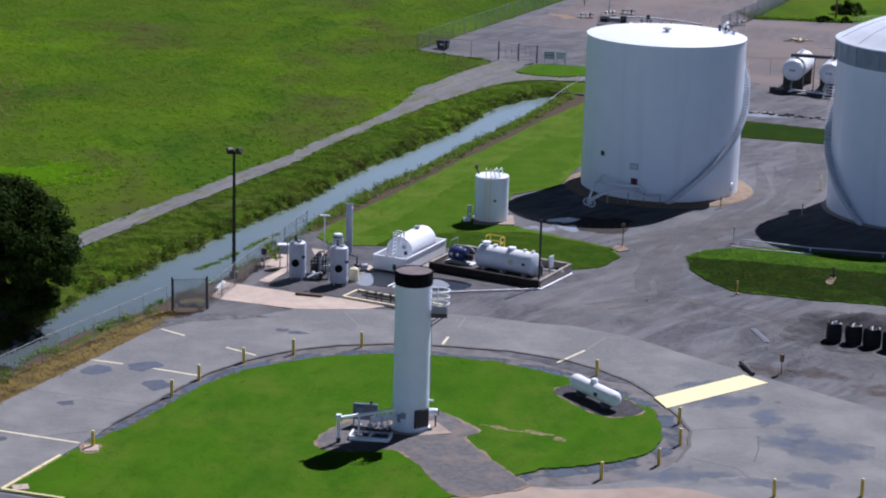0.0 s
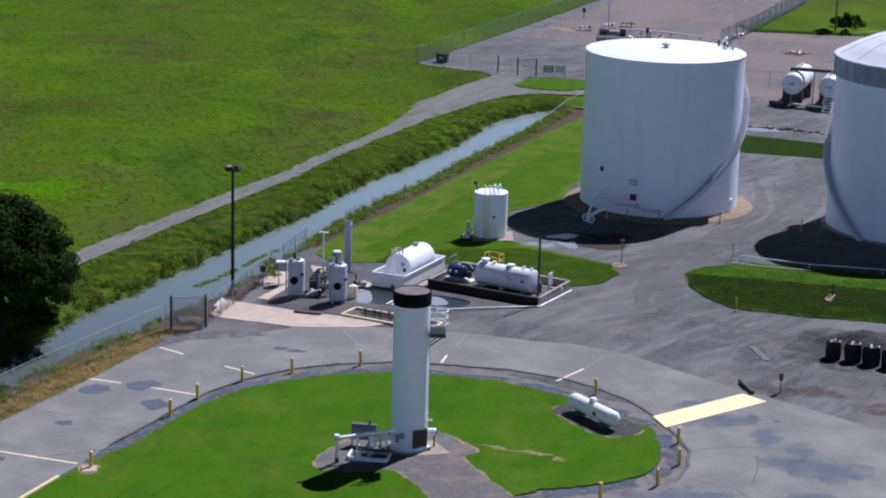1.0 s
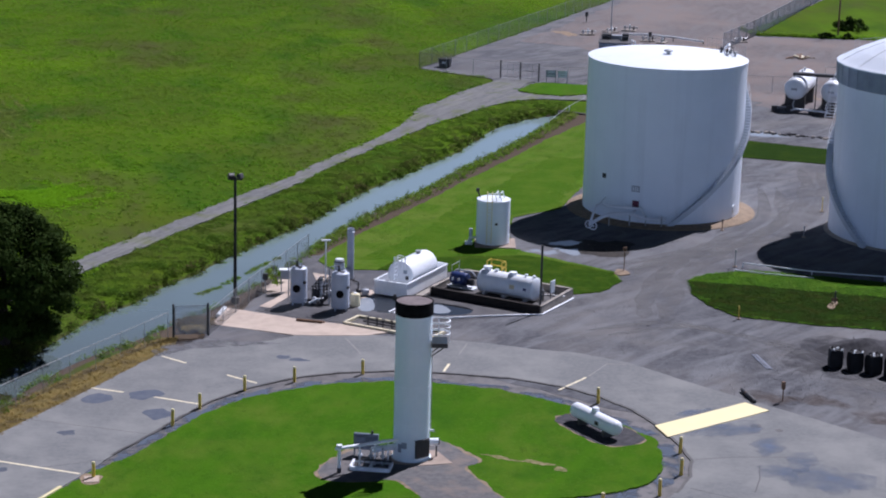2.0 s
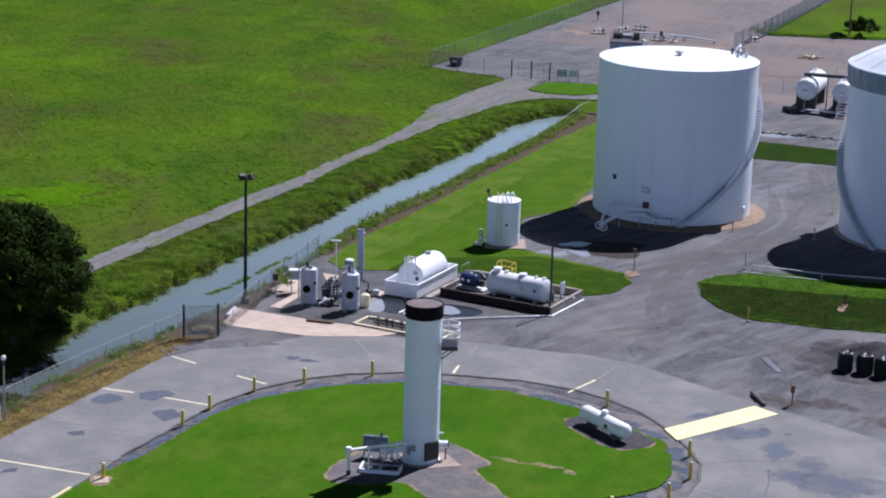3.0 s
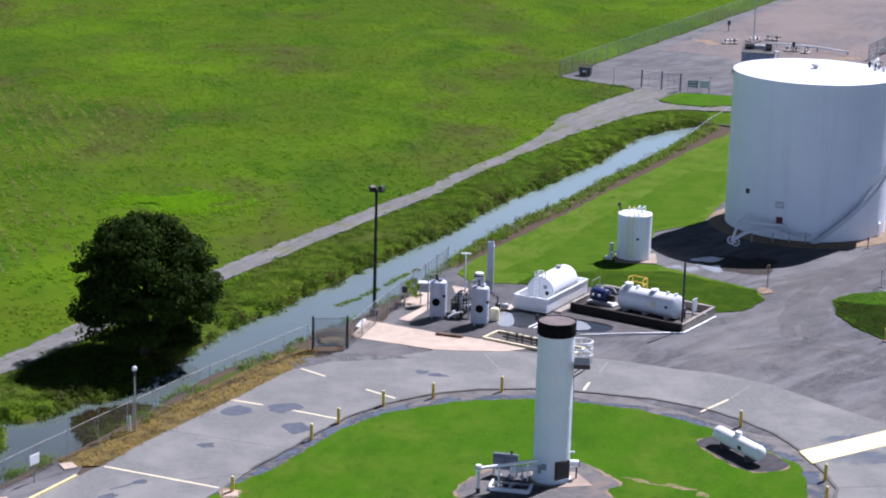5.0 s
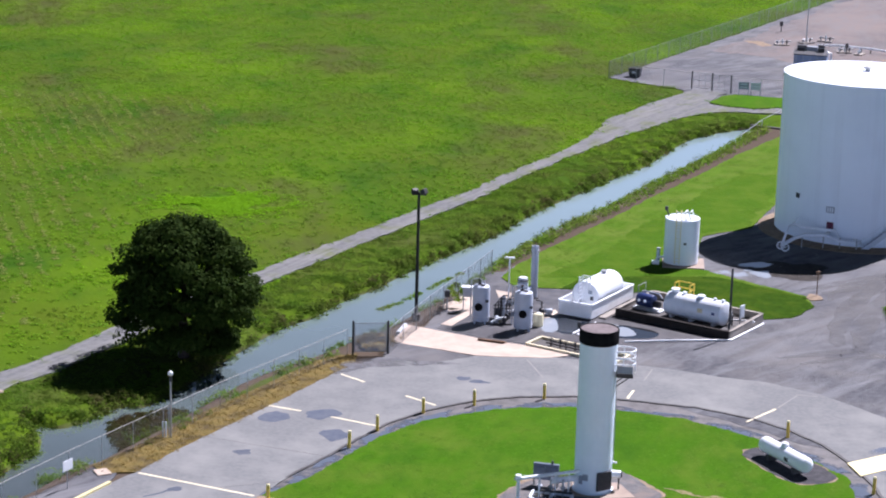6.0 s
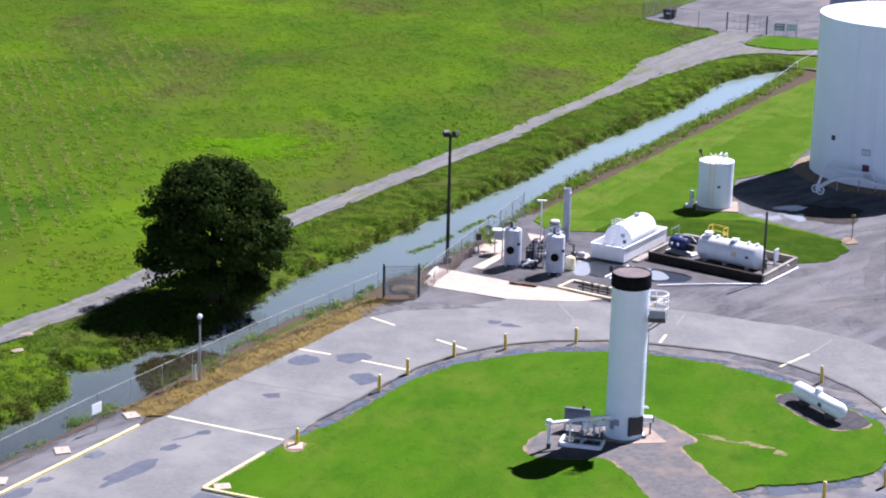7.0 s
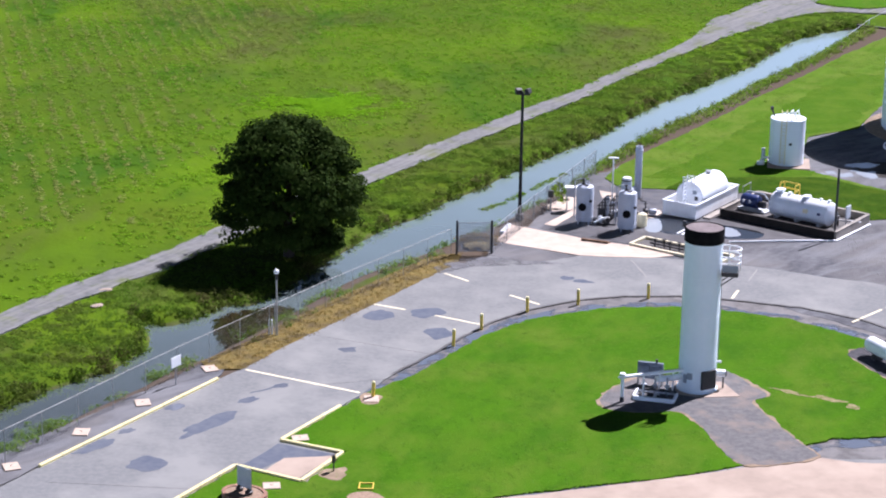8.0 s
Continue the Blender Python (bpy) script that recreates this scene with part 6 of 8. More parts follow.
def well_head(x, y, rot, label):
    t = thing("wellhead", pose(x, y, 0.0, 0, 0, rot), label, "wellhead")
    bm = B()
    box(bm, -1.0, 1.0, -0.6, 0.6, 0.0, 0.18, 0.02)
    part("base", bm, CONCRETE, t)
    for k, u in enumerate((-0.6, 0.1, 0.7)):
        bm = B()
        tube(bm, [(u, 0, 0.15), (u, 0, 0.75 + 0.2 * (k % 2))], 0.10, 8)
        lathe(bm, [(0.0, -0.05), (0.20, -0.05), (0.20, 0.05), (0.0, 0.05)], 12, "z", (u, 0, 0.55))
        part("valve", bm, (GREY_STEEL, WHITE_OLD, DARK_STEEL)[k], t)
    bm = tube(B(), [(-0.9, 0, 0.55), (1.3, 0.1, 0.55)], 0.10, 8)
    part("pipe", bm, GALV, t)


for x, y, rot in ((21.6, 177.5, 10), (25.2, 180.2, 40), (28.0, 182.5, -20), (29.8, 172.6, 0), (31.8, 171.6, 70), (43.0, 174.0, 30)):
    well_head(x, y, rot, "cluster of dark valves and pipes on a small base")


def pipe_run(pts, r, material_, label, name="pipe"):
    t = thing(name, pose(0, 0, 0), label, "pipe")
    part("pipe", tube(B(), pts, r, 10), material_, t)
    for a in pts[::1]:
        part("stand", box(B(), a[0] - 0.08, a[0] + 0.08, a[1] - 0.08, a[1] + 0.08, 0.0, a[2]), CONCRETE, t)
    return t


pipe_run([(26.5, 175.8, 0.5), (29.5, 174.0, 0.8), (33.5, 173.4, 0.6), (37.5, 171.2, 0.4)], 0.14, WHITE_SMALL, "white pipe on low stands in the far compound")


def slim_pole(x, y, h, r, material_, label, name="utility_pole", arm=True):
    t = thing(name, pose(x, y, 0), label, "pole")
    part("pole", tube(B(), [(0, 0, -0.3), (0, 0, h)], r, 8, True, r * 0.75), material_, t)
    if arm:
        part("crossarm", box(B(), -0.9, 0.9, -0.06, 0.06, h - 0.7, h - 0.56), material_, t)
    return t


slim_pole(25.3, 181.5, 7.5, 0.09, GALV, "slim grey mast in the far compound", "mast", False)
slim_pole(58.5, 182.8, 9.0, 0.14, WOOD, "weathered wooden utility pole in the far field")
for x, y in ((22.3, 190.6), (30.0, 171.3)):
    t_ = thing("marker_post", pose(x, y, 0), "short dark marker post on gravel", "post", "marker posts")
    part("post", tube(B(), [(0, 0, -0.2), (0, 0, 1.0)], 0.07, 8), DARK_STEEL, t_)
    part("box", box(B(), -0.22, 0.22, -0.15, 0.15, 0.9, 1.55, 0.02), DARK_STEEL, t_)


# ======== gas bullets behind the tanks ========
def bullet(x, y, rot):
    t = thing("gas_bullet", pose(x, y, 0.0, 0, 0, rot), "white horizontal pressure vessel on dark concrete plinths", "pressure vessel", "gas bullets")
    part("drum", lathe(B(), dome(1.28, 7.6, 0.85), 32, "y", (0, 4.2, 2.55)), WHITE_SMALL, t)
    for y0 in (0.9, 7.0):
        part("plinth", box(B(), -1.15, 1.15, y0 - 0.35, y0 + 0.35, 0.0, 2.0, 0.03), CONCRETE_DARK, t, "dark concrete plinth")
    bm = box(B(), -0.35, 0.35, -0.50, -0.44, 2.5, 2.75)
    part("emblem", bm, GREY_STEEL, t, "plain grey emblem shape")
    for k in (2.6, 4.6, 6.4):
        part("nozzle", tube(B(), [(0, k, 3.75), (0, k, 4.2)], 0.12, 8), WHITE_SMALL, t)
    bm = B()
    tube(bm, [(-0.2, -0.6, 0.5), (-1.6, -1.2, 0.5), (-1.9, -1.3, 0.2)], 0.13, 8)
    tube(bm, [(0, 0.1, 1.3), (0, -0.7, 0.9), (0.2, -0.8, 0.3)], 0.11, 8)
    part("outlet_pipe", bm, GALV, t)
    part("pump", box(B(), -2.3, -1.7, -1.6, -1.0, 0.0, 0.7, 0.05), DARK_STEEL, t)
    part("pump", box(B(), -0.7, -0.1, -1.1, -0.5, 0.0, 0.8, 0.05), DARK_STEEL, t)
    return t


bullet(42.1, 120.6, -19)
bullet(46.1, 119.0, -19)


def bullet_walkway():
    t = thing("access_walkway", pose(42.2, 120.2, 0, 0, 0, -14), "black steel walkway over the pressure vessels with stairs", "walkway")
    part("deck", box(B(), -0.6, 4.6, 1.6, 2.5, 3.95, 4.30), DARK_STEEL, t)
    for x in (-0.5, 2.15, 4.4):
        part("leg", box(B(), x - 0.06, x + 0.06, 1.9, 2.02, 0.0, 3.96), DARK_STEEL, t)
    part("guard_rail", tube(B(), [(3.0, 2.5, 4.3), (3.0, 2.5, 5.1), (4.6, 2.5, 5.1), (4.6, 2.5, 4.3)], 0.03, 6), GALV, t)
    part("transfer_pipe", tube(B(), [(-0.4, -1.4, 0.35), (0.2, -1.3, 0.55), (4.0, -2.0, 0.5)], 0.11, 8), WHITE_SMALL, t, "white transfer pipe")
    bm = B()
    for x in (4.35, 5.35):
        abox(bm, (x, 1.2, 4.0), (x - 0.7, -3.0, 0.05), 0.06, 0.22)
        abox(bm, (x, 1.2, 4.9), (x - 0.7, -3.0, 0.95), 0.05, 0.05)
    part("stringers", bm, WHITE_SMALL, t, "pale stair stringers")
    for k in range(14):
        u = (k + 0.5) / 14
        part("tread", box(B(), 4.35 - 0.7 * u, 5.35 - 0.7 * u, 1.2 - 4.2 * u - 0.14, 1.2 - 4.2 * u + 0.14, 4.0 - 3.95 * u - 0.02, 4.0 - 3.95 * u + 0.03), WHITE_SMALL, t)


bullet_walkway()


def rubble():
    g = random.Random(8)
    t = thing("rubble_line", pose(0, 0, 0), "low line of broken stone and puddles behind the grass strip", "rubble")
    for k in range(46):
        u = k / 45
        x, y = 35.5 + 10 * u + g.uniform(-0.4, 0.4), 106.6 - 3.6 * u + g.uniform(-0.5, 0.5)
        bm = B()
        bmesh.ops.create_icosphere(bm, subdivisions=1, radius=g.uniform(0.10, 0.30))
        for v in bm.verts:
            v.co = Vector((v.co.x * 1.3, v.co.y, v.co.z * 0.6)) * g.uniform(0.8, 1.2)
        st = part("stone", bm, CONCRETE if g.random() < 0.3 else GRAVEL_DARK, t, "", 20)
        st.location = (x, y, 0.08)


rubble()


def blob(cx, cy, rx, ry, rot, n=26, wob=0.28, seed=0.0):
    out = []
    for k in range(n):
        a = 2 * math.pi * k / n
        q = 1 + wob * noise.noise((math.cos(a) * 1.4 + seed, math.sin(a) * 1.4, seed * 3.1)) * 1.6
        x, y = rx * q * math.cos(a), ry * q * math.sin(a)
        c, s = math.cos(radians(rot)), math.sin(radians(rot))
        out.append((cx + x * c - y * s, cy + x * s + y * c))
    return out


# ======== process area ========
DAMP = material("damp_asphalt", (0.0435, 0.04263, 0.04611, 1), (0.07395, 0.07134, 0.07395, 1), 0.9, 0.5, bump=0.3, bump_size=0.08, rough_var=0.25)
PAD = [(-12.2, 31.0), (-8.9, 43.6), (-3.0, 43.0), (2.2, 44.0), (11.6, 38.0), (9.2, 31.9), (2.6, 29.7), (-2.0, 28.4), (-4.6, 27.9), (-8.8, 29.2)]
sheet("process_pad", [ragged(PAD, 0.4, 0.10, 0.8)], 0.030, DAMP, 0.1, "dark damp asphalt pad under the process equipment", "pavement")
# The pale pieces paint where the puddle mirrors sky, the dark one the dike.
for k, (pts, wet) in enumerate((([(-3.6, 35.6), (-1.5, 34.7), (0.5, 34.4), (2.1, 34.1), (4.0, 33.0), (3.8, 31.4), (2.1, 30.8), (0.6, 30.9), (-1.2, 31.0), (-3.5, 31.3), (-3.9, 33.5)], PUDDLE),
                                ([(-4.7, 34.6), (-3.9, 35.5), (-3.4, 33.9), (-3.5, 31.3), (-4.6, 31.4)], PUDDLE_SHEEN), ([(1.0, 33.9), (1.9, 33.6), (2.5, 31.7), (1.2, 31.2), (0.5, 32.4)], PUDDLE_SHEEN))):
    sheet("puddle", [ragged(rounded(pts, 1), 0.2, 0.10)], 0.034 + 0.002 * k, wet, 0.006, "shallow rain puddle on the process pad", "puddle")
for k, pts in enumerate(([(-12.6, 36.6), (-11.0, 40.1), (-9.4, 39.7), (-10.4, 36.2), (-11.7, 35.6)], [(-12.0, 32.0), (-10.2, 36.6), (-9.6, 36.2), (-11.2, 31.7)], [(-8.7, 42.1), (-7.3, 41.5), (-7.2, 39.9), (-8.3, 40.0)], [(-4.9, 34.9), (-4.8, 36.3), (-3.8, 37.5), (-3.5, 36.4), (-3.9, 35.3)])):
    sheet("concrete_slab", [ragged(pts, 0.3, 0.06)], 0.044, PALE_SLAB, 0.05, "pale concrete strip among the vessels", "pavement")


def vessel(x, y, r, h, face, m_seed):
    t = thing("carbon_vessel", pose(x, y, 0.03, 0, 0, face), "blue-grey upright steel vessel with a round black manway", "vessel", "process vessels")
    part("shell", lathe(B(), [(r, 0.25), (r, h - 0.28), (r * 0.93, h - 0.12), (r * 0.6, h), (0.0, h + 0.03)], 32), VESSEL, t)
    for k in range(4):
        a = radians(45 + 90 * k)
        bm = box(B(), -0.06, 0.06, -0.06, 0.06, 0.0, 0.5)
        leg = part("leg", bm, VESSEL, t)
        leg.location = (r * 0.86 * math.cos(a), r * 0.86 * math.sin(a), 0)
    bm = lathe(B(), [(0.0, 0.0), (0.29, 0.0), (0.29, 0.12), (0.0, 0.14)], 18)
    man = part("manway", bm, SOOT, t, "black bolted manway cover")
    man.matrix_basis = Matrix.Translation((-0.12 * r, -r * 0.98, h * 0.47)) @ Matrix.Rotation(radians(90), 4, "X")
    bm = lathe(B(), [(0.0, 0.0), (0.12, 0.0), (0.12, 0.10), (0.0, 0.10)], 12)
    small = part("nozzle", bm, DARK_STEEL, t)
    small.matrix_basis = Matrix.Translation((r * 0.72, -r * 0.66, h * 0.62)) @ Matrix.Rotation(radians(45), 4, "Z") @ Matrix.Rotation(radians(90), 4, "X")
    bm = lathe(B(), [(r + 0.002, 0.5), (r + 0.02, 0.52), (r + 0.02, 0.58), (r + 0.002, 0.6)], 32)
    part("stiffening_ring", bm, VESSEL, t)
    bm = B()
    tube(bm, [(0, 0, h), (0, 0, h + 0.35), (-0.35, 0.1, h + 0.4), (-r - 0.15, 0.15, h + 0.25), (-r - 0.15, 0.15, 0.4)], 0.05, 8)
    tube(bm, [(0.18, 0.1, h - 0.05), (0.18, 0.1, h + 0.3)], 0.05, 8)
    part("vent_pipe", bm, GREY_STEEL, t)
    part("relief_valve", lathe(B(), [(0.0, 0.0), (0.13, 0.0), (0.13, 0.10), (0.06, 0.14), (0.06, 0.34), (0.11, 0.36), (0.11, 0.44), (0.0, 0.46)], 12, "z", (-0.14, -0.06, h)), DARK_STEEL, t, "dark relief valve")
    part("head_flange", lathe(B(), [(0.0, 0.0), (0.20, 0.0), (0.20, 0.08), (0.0, 0.09)], 16, "z", (0.12, -0.2, h - 0.04)), DARK_STEEL, t)
    part("lifting_lug", box(B(), -0.03, 0.03, r * 0.62, r * 0.80, h - 0.16, h + 0.10, 0.01), VESSEL, t)
    part("drain_pipe", tube(B(), [(0.2, -r * 0.5, 0.30), (0.2, -r * 0.5, 0.12), (0.2, -r - 0.3, 0.12)], 0.05, 8), DARK_STEEL, t)
    for k in range(5):
        a = k * 1.26
        part("bolt", tube(B(), [(0.3 * math.cos(a), 0.3 * math.sin(a), h - 0.06), (0.3 * math.cos(a), 0.3 * math.sin(a), h + 0.10)], 0.025, 5), GALV, t)
    return t


vessel(-9.15, 32.9, 0.64, 2.95, -4, 1)
vessel(-5.95, 31.6, 0.68, 3.0, 6, 2)


def small_vessel():
    t = thing("buffer_vessel", pose(-6.3, 36.4, 0.03), "small upright grey vessel with a white top", "vessel")
    part("shell", lathe(B(), [(0.40, 0.0), (0.40, 2.35), (0.3, 2.45)], 24), VESSEL, t)
    part("cap", lathe(B(), [(0.34, 2.38), (0.34, 2.66), (0.31, 2.70), (0, 2.71)], 24), WHITE_OLD, t, "pale flat cap")
    part("cap_rim", lathe(B(), [(0.34, 2.44), (0.42, 2.46), (0.42, 2.52), (0.34, 2.54)], 24), DARK_STEEL, t)
    bm = tube(B(), [(0.4, -0.1, 0.5), (0.8, -0.2, 0.5), (0.8, -0.2, 1.6)], 0.07, 8)
    part("pipe", bm, DARK_STEEL, t)
    p = thing("exhaust_stack", pose(-5.65, 40.6, 0.03), "slim blue-grey exhaust stack rising from the pad", "stack")
    part("barrel", lathe(B(), [(0.27, 0.0), (0.27, 4.10), (0.23, 4.10), (0.23, 3.6), (0, 3.6)], 24), VESSEL, p)
    part("collar", lathe(B(), [(0.27, 3.72), (0.31, 3.74), (0.31, 3.82), (0.27, 3.84)], 24), VESSEL, p)
    part("base_plate", box(B(), -0.4, 0.4, -0.4, 0.4, 0.0, 0.06), DARK_STEEL, p)
    bm = tube(B(), [(-0.2, -0.2, 0.9), (-0.6, -1.6, 0.9), (-0.65, -3.6, 0.9)], 0.13, 10)
    part("inlet_duct", bm, VESSEL, p)


small_vessel()


def pump_cluster():
    t = thing("pump_skid", pose(-7.55, 33.4, 0.03, 0, 0, 5), "dark tangle of pumps and pipes between the vessels", "pump skid")
    part("base_frame", box(B(), -0.75, 0.65, -0.8, 1.1, 0.0, 0.12, 0.02), DARK_STEEL, t)
    for k, (x, y) in enumerate(((-0.45, -0.45), (0.1, -0.6), (0.3, 0.3))):
        bm = lathe(B(), dome(0.17, 0.45, 0.05), 14, "y", (x, y, 0.42))
        box(bm, x - 0.12, x + 0.12, y - 0.2, y + 0.2, 0.1, 0.30)
        part("pump", bm, DARK_STEEL if k else GREY_STEEL, t)
    for k in range(6):
        x, y = -0.55 + 0.21 * k, 0.25 + 0.12 * (k % 3)
        bm = tube(B(), [(x, y, 0.1), (x, y, 1.3 + 0.22 * (k % 3)), (x + 0.12, y + 0.1, 1.42 + 0.22 * (k % 3)), (x + 0.5, y + 0.15, 1.42 + 0.22 * (k % 3))], 0.055, 7)
        part("riser", bm, GREY_STEEL if k == 3 else DARK_STEEL, t)
    bm = B()
    tube(bm, [(-0.9, -1.0, 0.25), (-0.3, -0.7, 0.5), (0.2, -0.6, 0.5)], 0.09, 8)
    part("suction_hose", bm, WHITE_OLD, t, "pale suction hose")
    bm = B()
    for z in (0.9, 1.15):
        tube(bm, [(-0.7, 0.5, z), (0.7, 0.5, z)], 0.05, 7)
    part("header", bm, DARK_STEEL, t)
    bm = box(B(), -0.2, 0.2, 0.75, 0.95, 0.12, 1.75, 0.02)
    part("valve_wheel", lathe(B(), [(0.16, -0.02), (0.19, 0.0), (0.16, 0.02)], 14, "y", (-0.15, -0.15, 1.05)), DARK_STEEL, t)
    part("filter_pot", lathe(B(), [(0.0, 0.1), (0.15, 0.1), (0.15, 0.75), (0.10, 0.85), (0.0, 0.87)], 16, "z", (-0.50, 0.75, 0.0)), DARK_STEEL, t)
    part("filter_pot", lathe(B(), [(0.0, 0.1), (0.15, 0.1), (0.15, 0.75), (0.10, 0.85), (0.0, 0.87)], 16, "z", (-0.16, 0.85, 0.0)), DARK_STEEL, t)
    part("discharge_pipe", tube(B(), [(0.3, 0.3, 0.6), (0.3, 0.9, 0.6), (1.6, 1.5, 0.6), (1.9, 1.5, 1.2)], 0.08, 8), GREY_STEEL, t)
    part("motor", lathe(B(), dome(0.15, 0.4, 0.05), 14, "x", (-0.75, -0.55, 0.38)), DARK_STEEL, t)
    part("switchboard", bm, GREY_STEEL, t)


def transfer_pump():
    t = thing("transfer_pump", pose(-4.55, 35.6, 0.03, 0, 0, 20), "dark transfer pump with pipes beside the exhaust stack", "pump")
    part("base_plate", box(B(), -0.6, 0.6, -0.3, 0.3, 0.0, 0.08, 0.01), DARK_STEEL, t)
    part("casing", lathe(B(), dome(0.24, 0.25, 0.06), 16, "x", (-0.25, 0, 0.38)), DARK_STEEL, t)
    part("motor", lathe(B(), dome(0.20, 0.5, 0.04), 16, "x", (0.30, 0, 0.36)), GREY_STEEL, t)
    part("outlet", tube(B(), [(-0.25, 0, 0.5), (-0.25, 0, 1.15), (-0.7, 0.1, 1.25)], 0.06, 8), DARK_STEEL, t)
    part("inlet", tube(B(), [(-0.4, 0, 0.38), (-1.0, -0.2, 0.38)], 0.07, 8), DARK_STEEL, t)
    part("hand_wheel", lathe(B(), [(0.14, -0.02), (0.17, 0.0), (0.14, 0.02)], 14, "z", (-0.25, 0, 0.95)), DARK_STEEL, t)


transfer_pump()
pump_cluster()


def tote():
    t = thing("plastic_tote", pose(-4.9, 32.9, 0.04), "pale yellow round plastic tank beside a vessel", "plastic tank")
    part("body", lathe(B(), [(0.36, 0.0), (0.38, 0.05), (0.38, 0.82), (0.32, 0.93), (0.12, 0.97), (0, 0.97)], 24), TAN, t)
    part("lid", lathe(B(), [(0.13, 0.95), (0.13, 1.02), (0, 1.03)], 14), WHITE_SMALL, t)
    part("hoop", lathe(B(), [(0.381, 0.4), (0.395, 0.42), (0.381, 0.44)], 24), TAN, t)


tote()


def panels_by_fence():
    t = thing("electrical_cabinet", pose(-10.45, 36.2, 0.03), "white-roofed grey electrical cabinet on a post", "cabinet")
    part("cabinet", box(B(), -0.32, 0.32, -0.2, 0.2, 1.05, 1.75, 0.02), GREY_STEEL, t)
    part("hood", box(B(), -0.45, 0.45, -0.32, 0.32, 1.75, 1.83, 0.01), WHITE_SMALL, t, "white rain hood")
    for x in (-0.28, 0.28):
        part("leg", box(B(), x - 0.04, x + 0.04, -0.04, 0.04, 0.0, 1.05), GALV, t)
    t = thing("meter_post", pose(-11.9, 35.6, 0.03), "dark meter box on a post by the fence", "meter")
    part("post", tube(B(), [(0, 0, -0.1), (0, 0, 1.4)], 0.05, 8), GALV, t)
    part("box", box(B(), -0.2, 0.2, -0.14, 0.14, 1.1, 1.6, 0.02), DARK_STEEL, t)
    t = thing("yard_light", pose(-7.5, 39.0, 0.03), "slim white light pole with a flat cross head", "lamp")
    part("pole", tube(B(), [(0, 0, -0.1), (0, 0, 3.45)], 0.055, 8), WHITE_SMALL, t)
    part("head", box(B(), -0.38, 0.38, -0.1, 0.1, 3.43, 3.53, 0.02), WHITE_SMALL, t)
    t = thing("shrub", pose(-11.0, 37.8, 0.03), "small leafy shrub climbing the fence", "shrub")
    g = random.Random(2)
    verts, faces = [], []
    for c in range(7):
        cx, cy, cz = g.uniform(-0.9, 0.3), g.uniform(-2.0, 1.6), g.uniform(0.5, 1.7)
        for _ in range(70):
            d = Vector((g.gauss(0, 1), g.gauss(0, 1), g.gauss(0, 1))).normalized()
            p = Vector((cx, cy, cz)) + d * g.uniform(0.1, 0.42)
            x = d.orthogonal().normalized() * 0.08
            y = d.cross(x)
            i = len(verts)
            verts += [p - x, p - y, p + x, p + y]
            faces.append((i, i + 1, i + 2, i + 3))
    me = bpy.data.meshes.new("leaves")
    me.from_pydata([tuple(v) for v in verts], [], faces)
    me.materials.append(WEEDS)
    lv = new("leaves", me)
    lv.parent = t
    part("stems", tube(B(), [(-0.2, 0, -0.1), (-0.3, 0.1, 0.8), (-0.2, 0.3, 1.6)], 0.03, 6), BARK, t)


panels_by_fence()


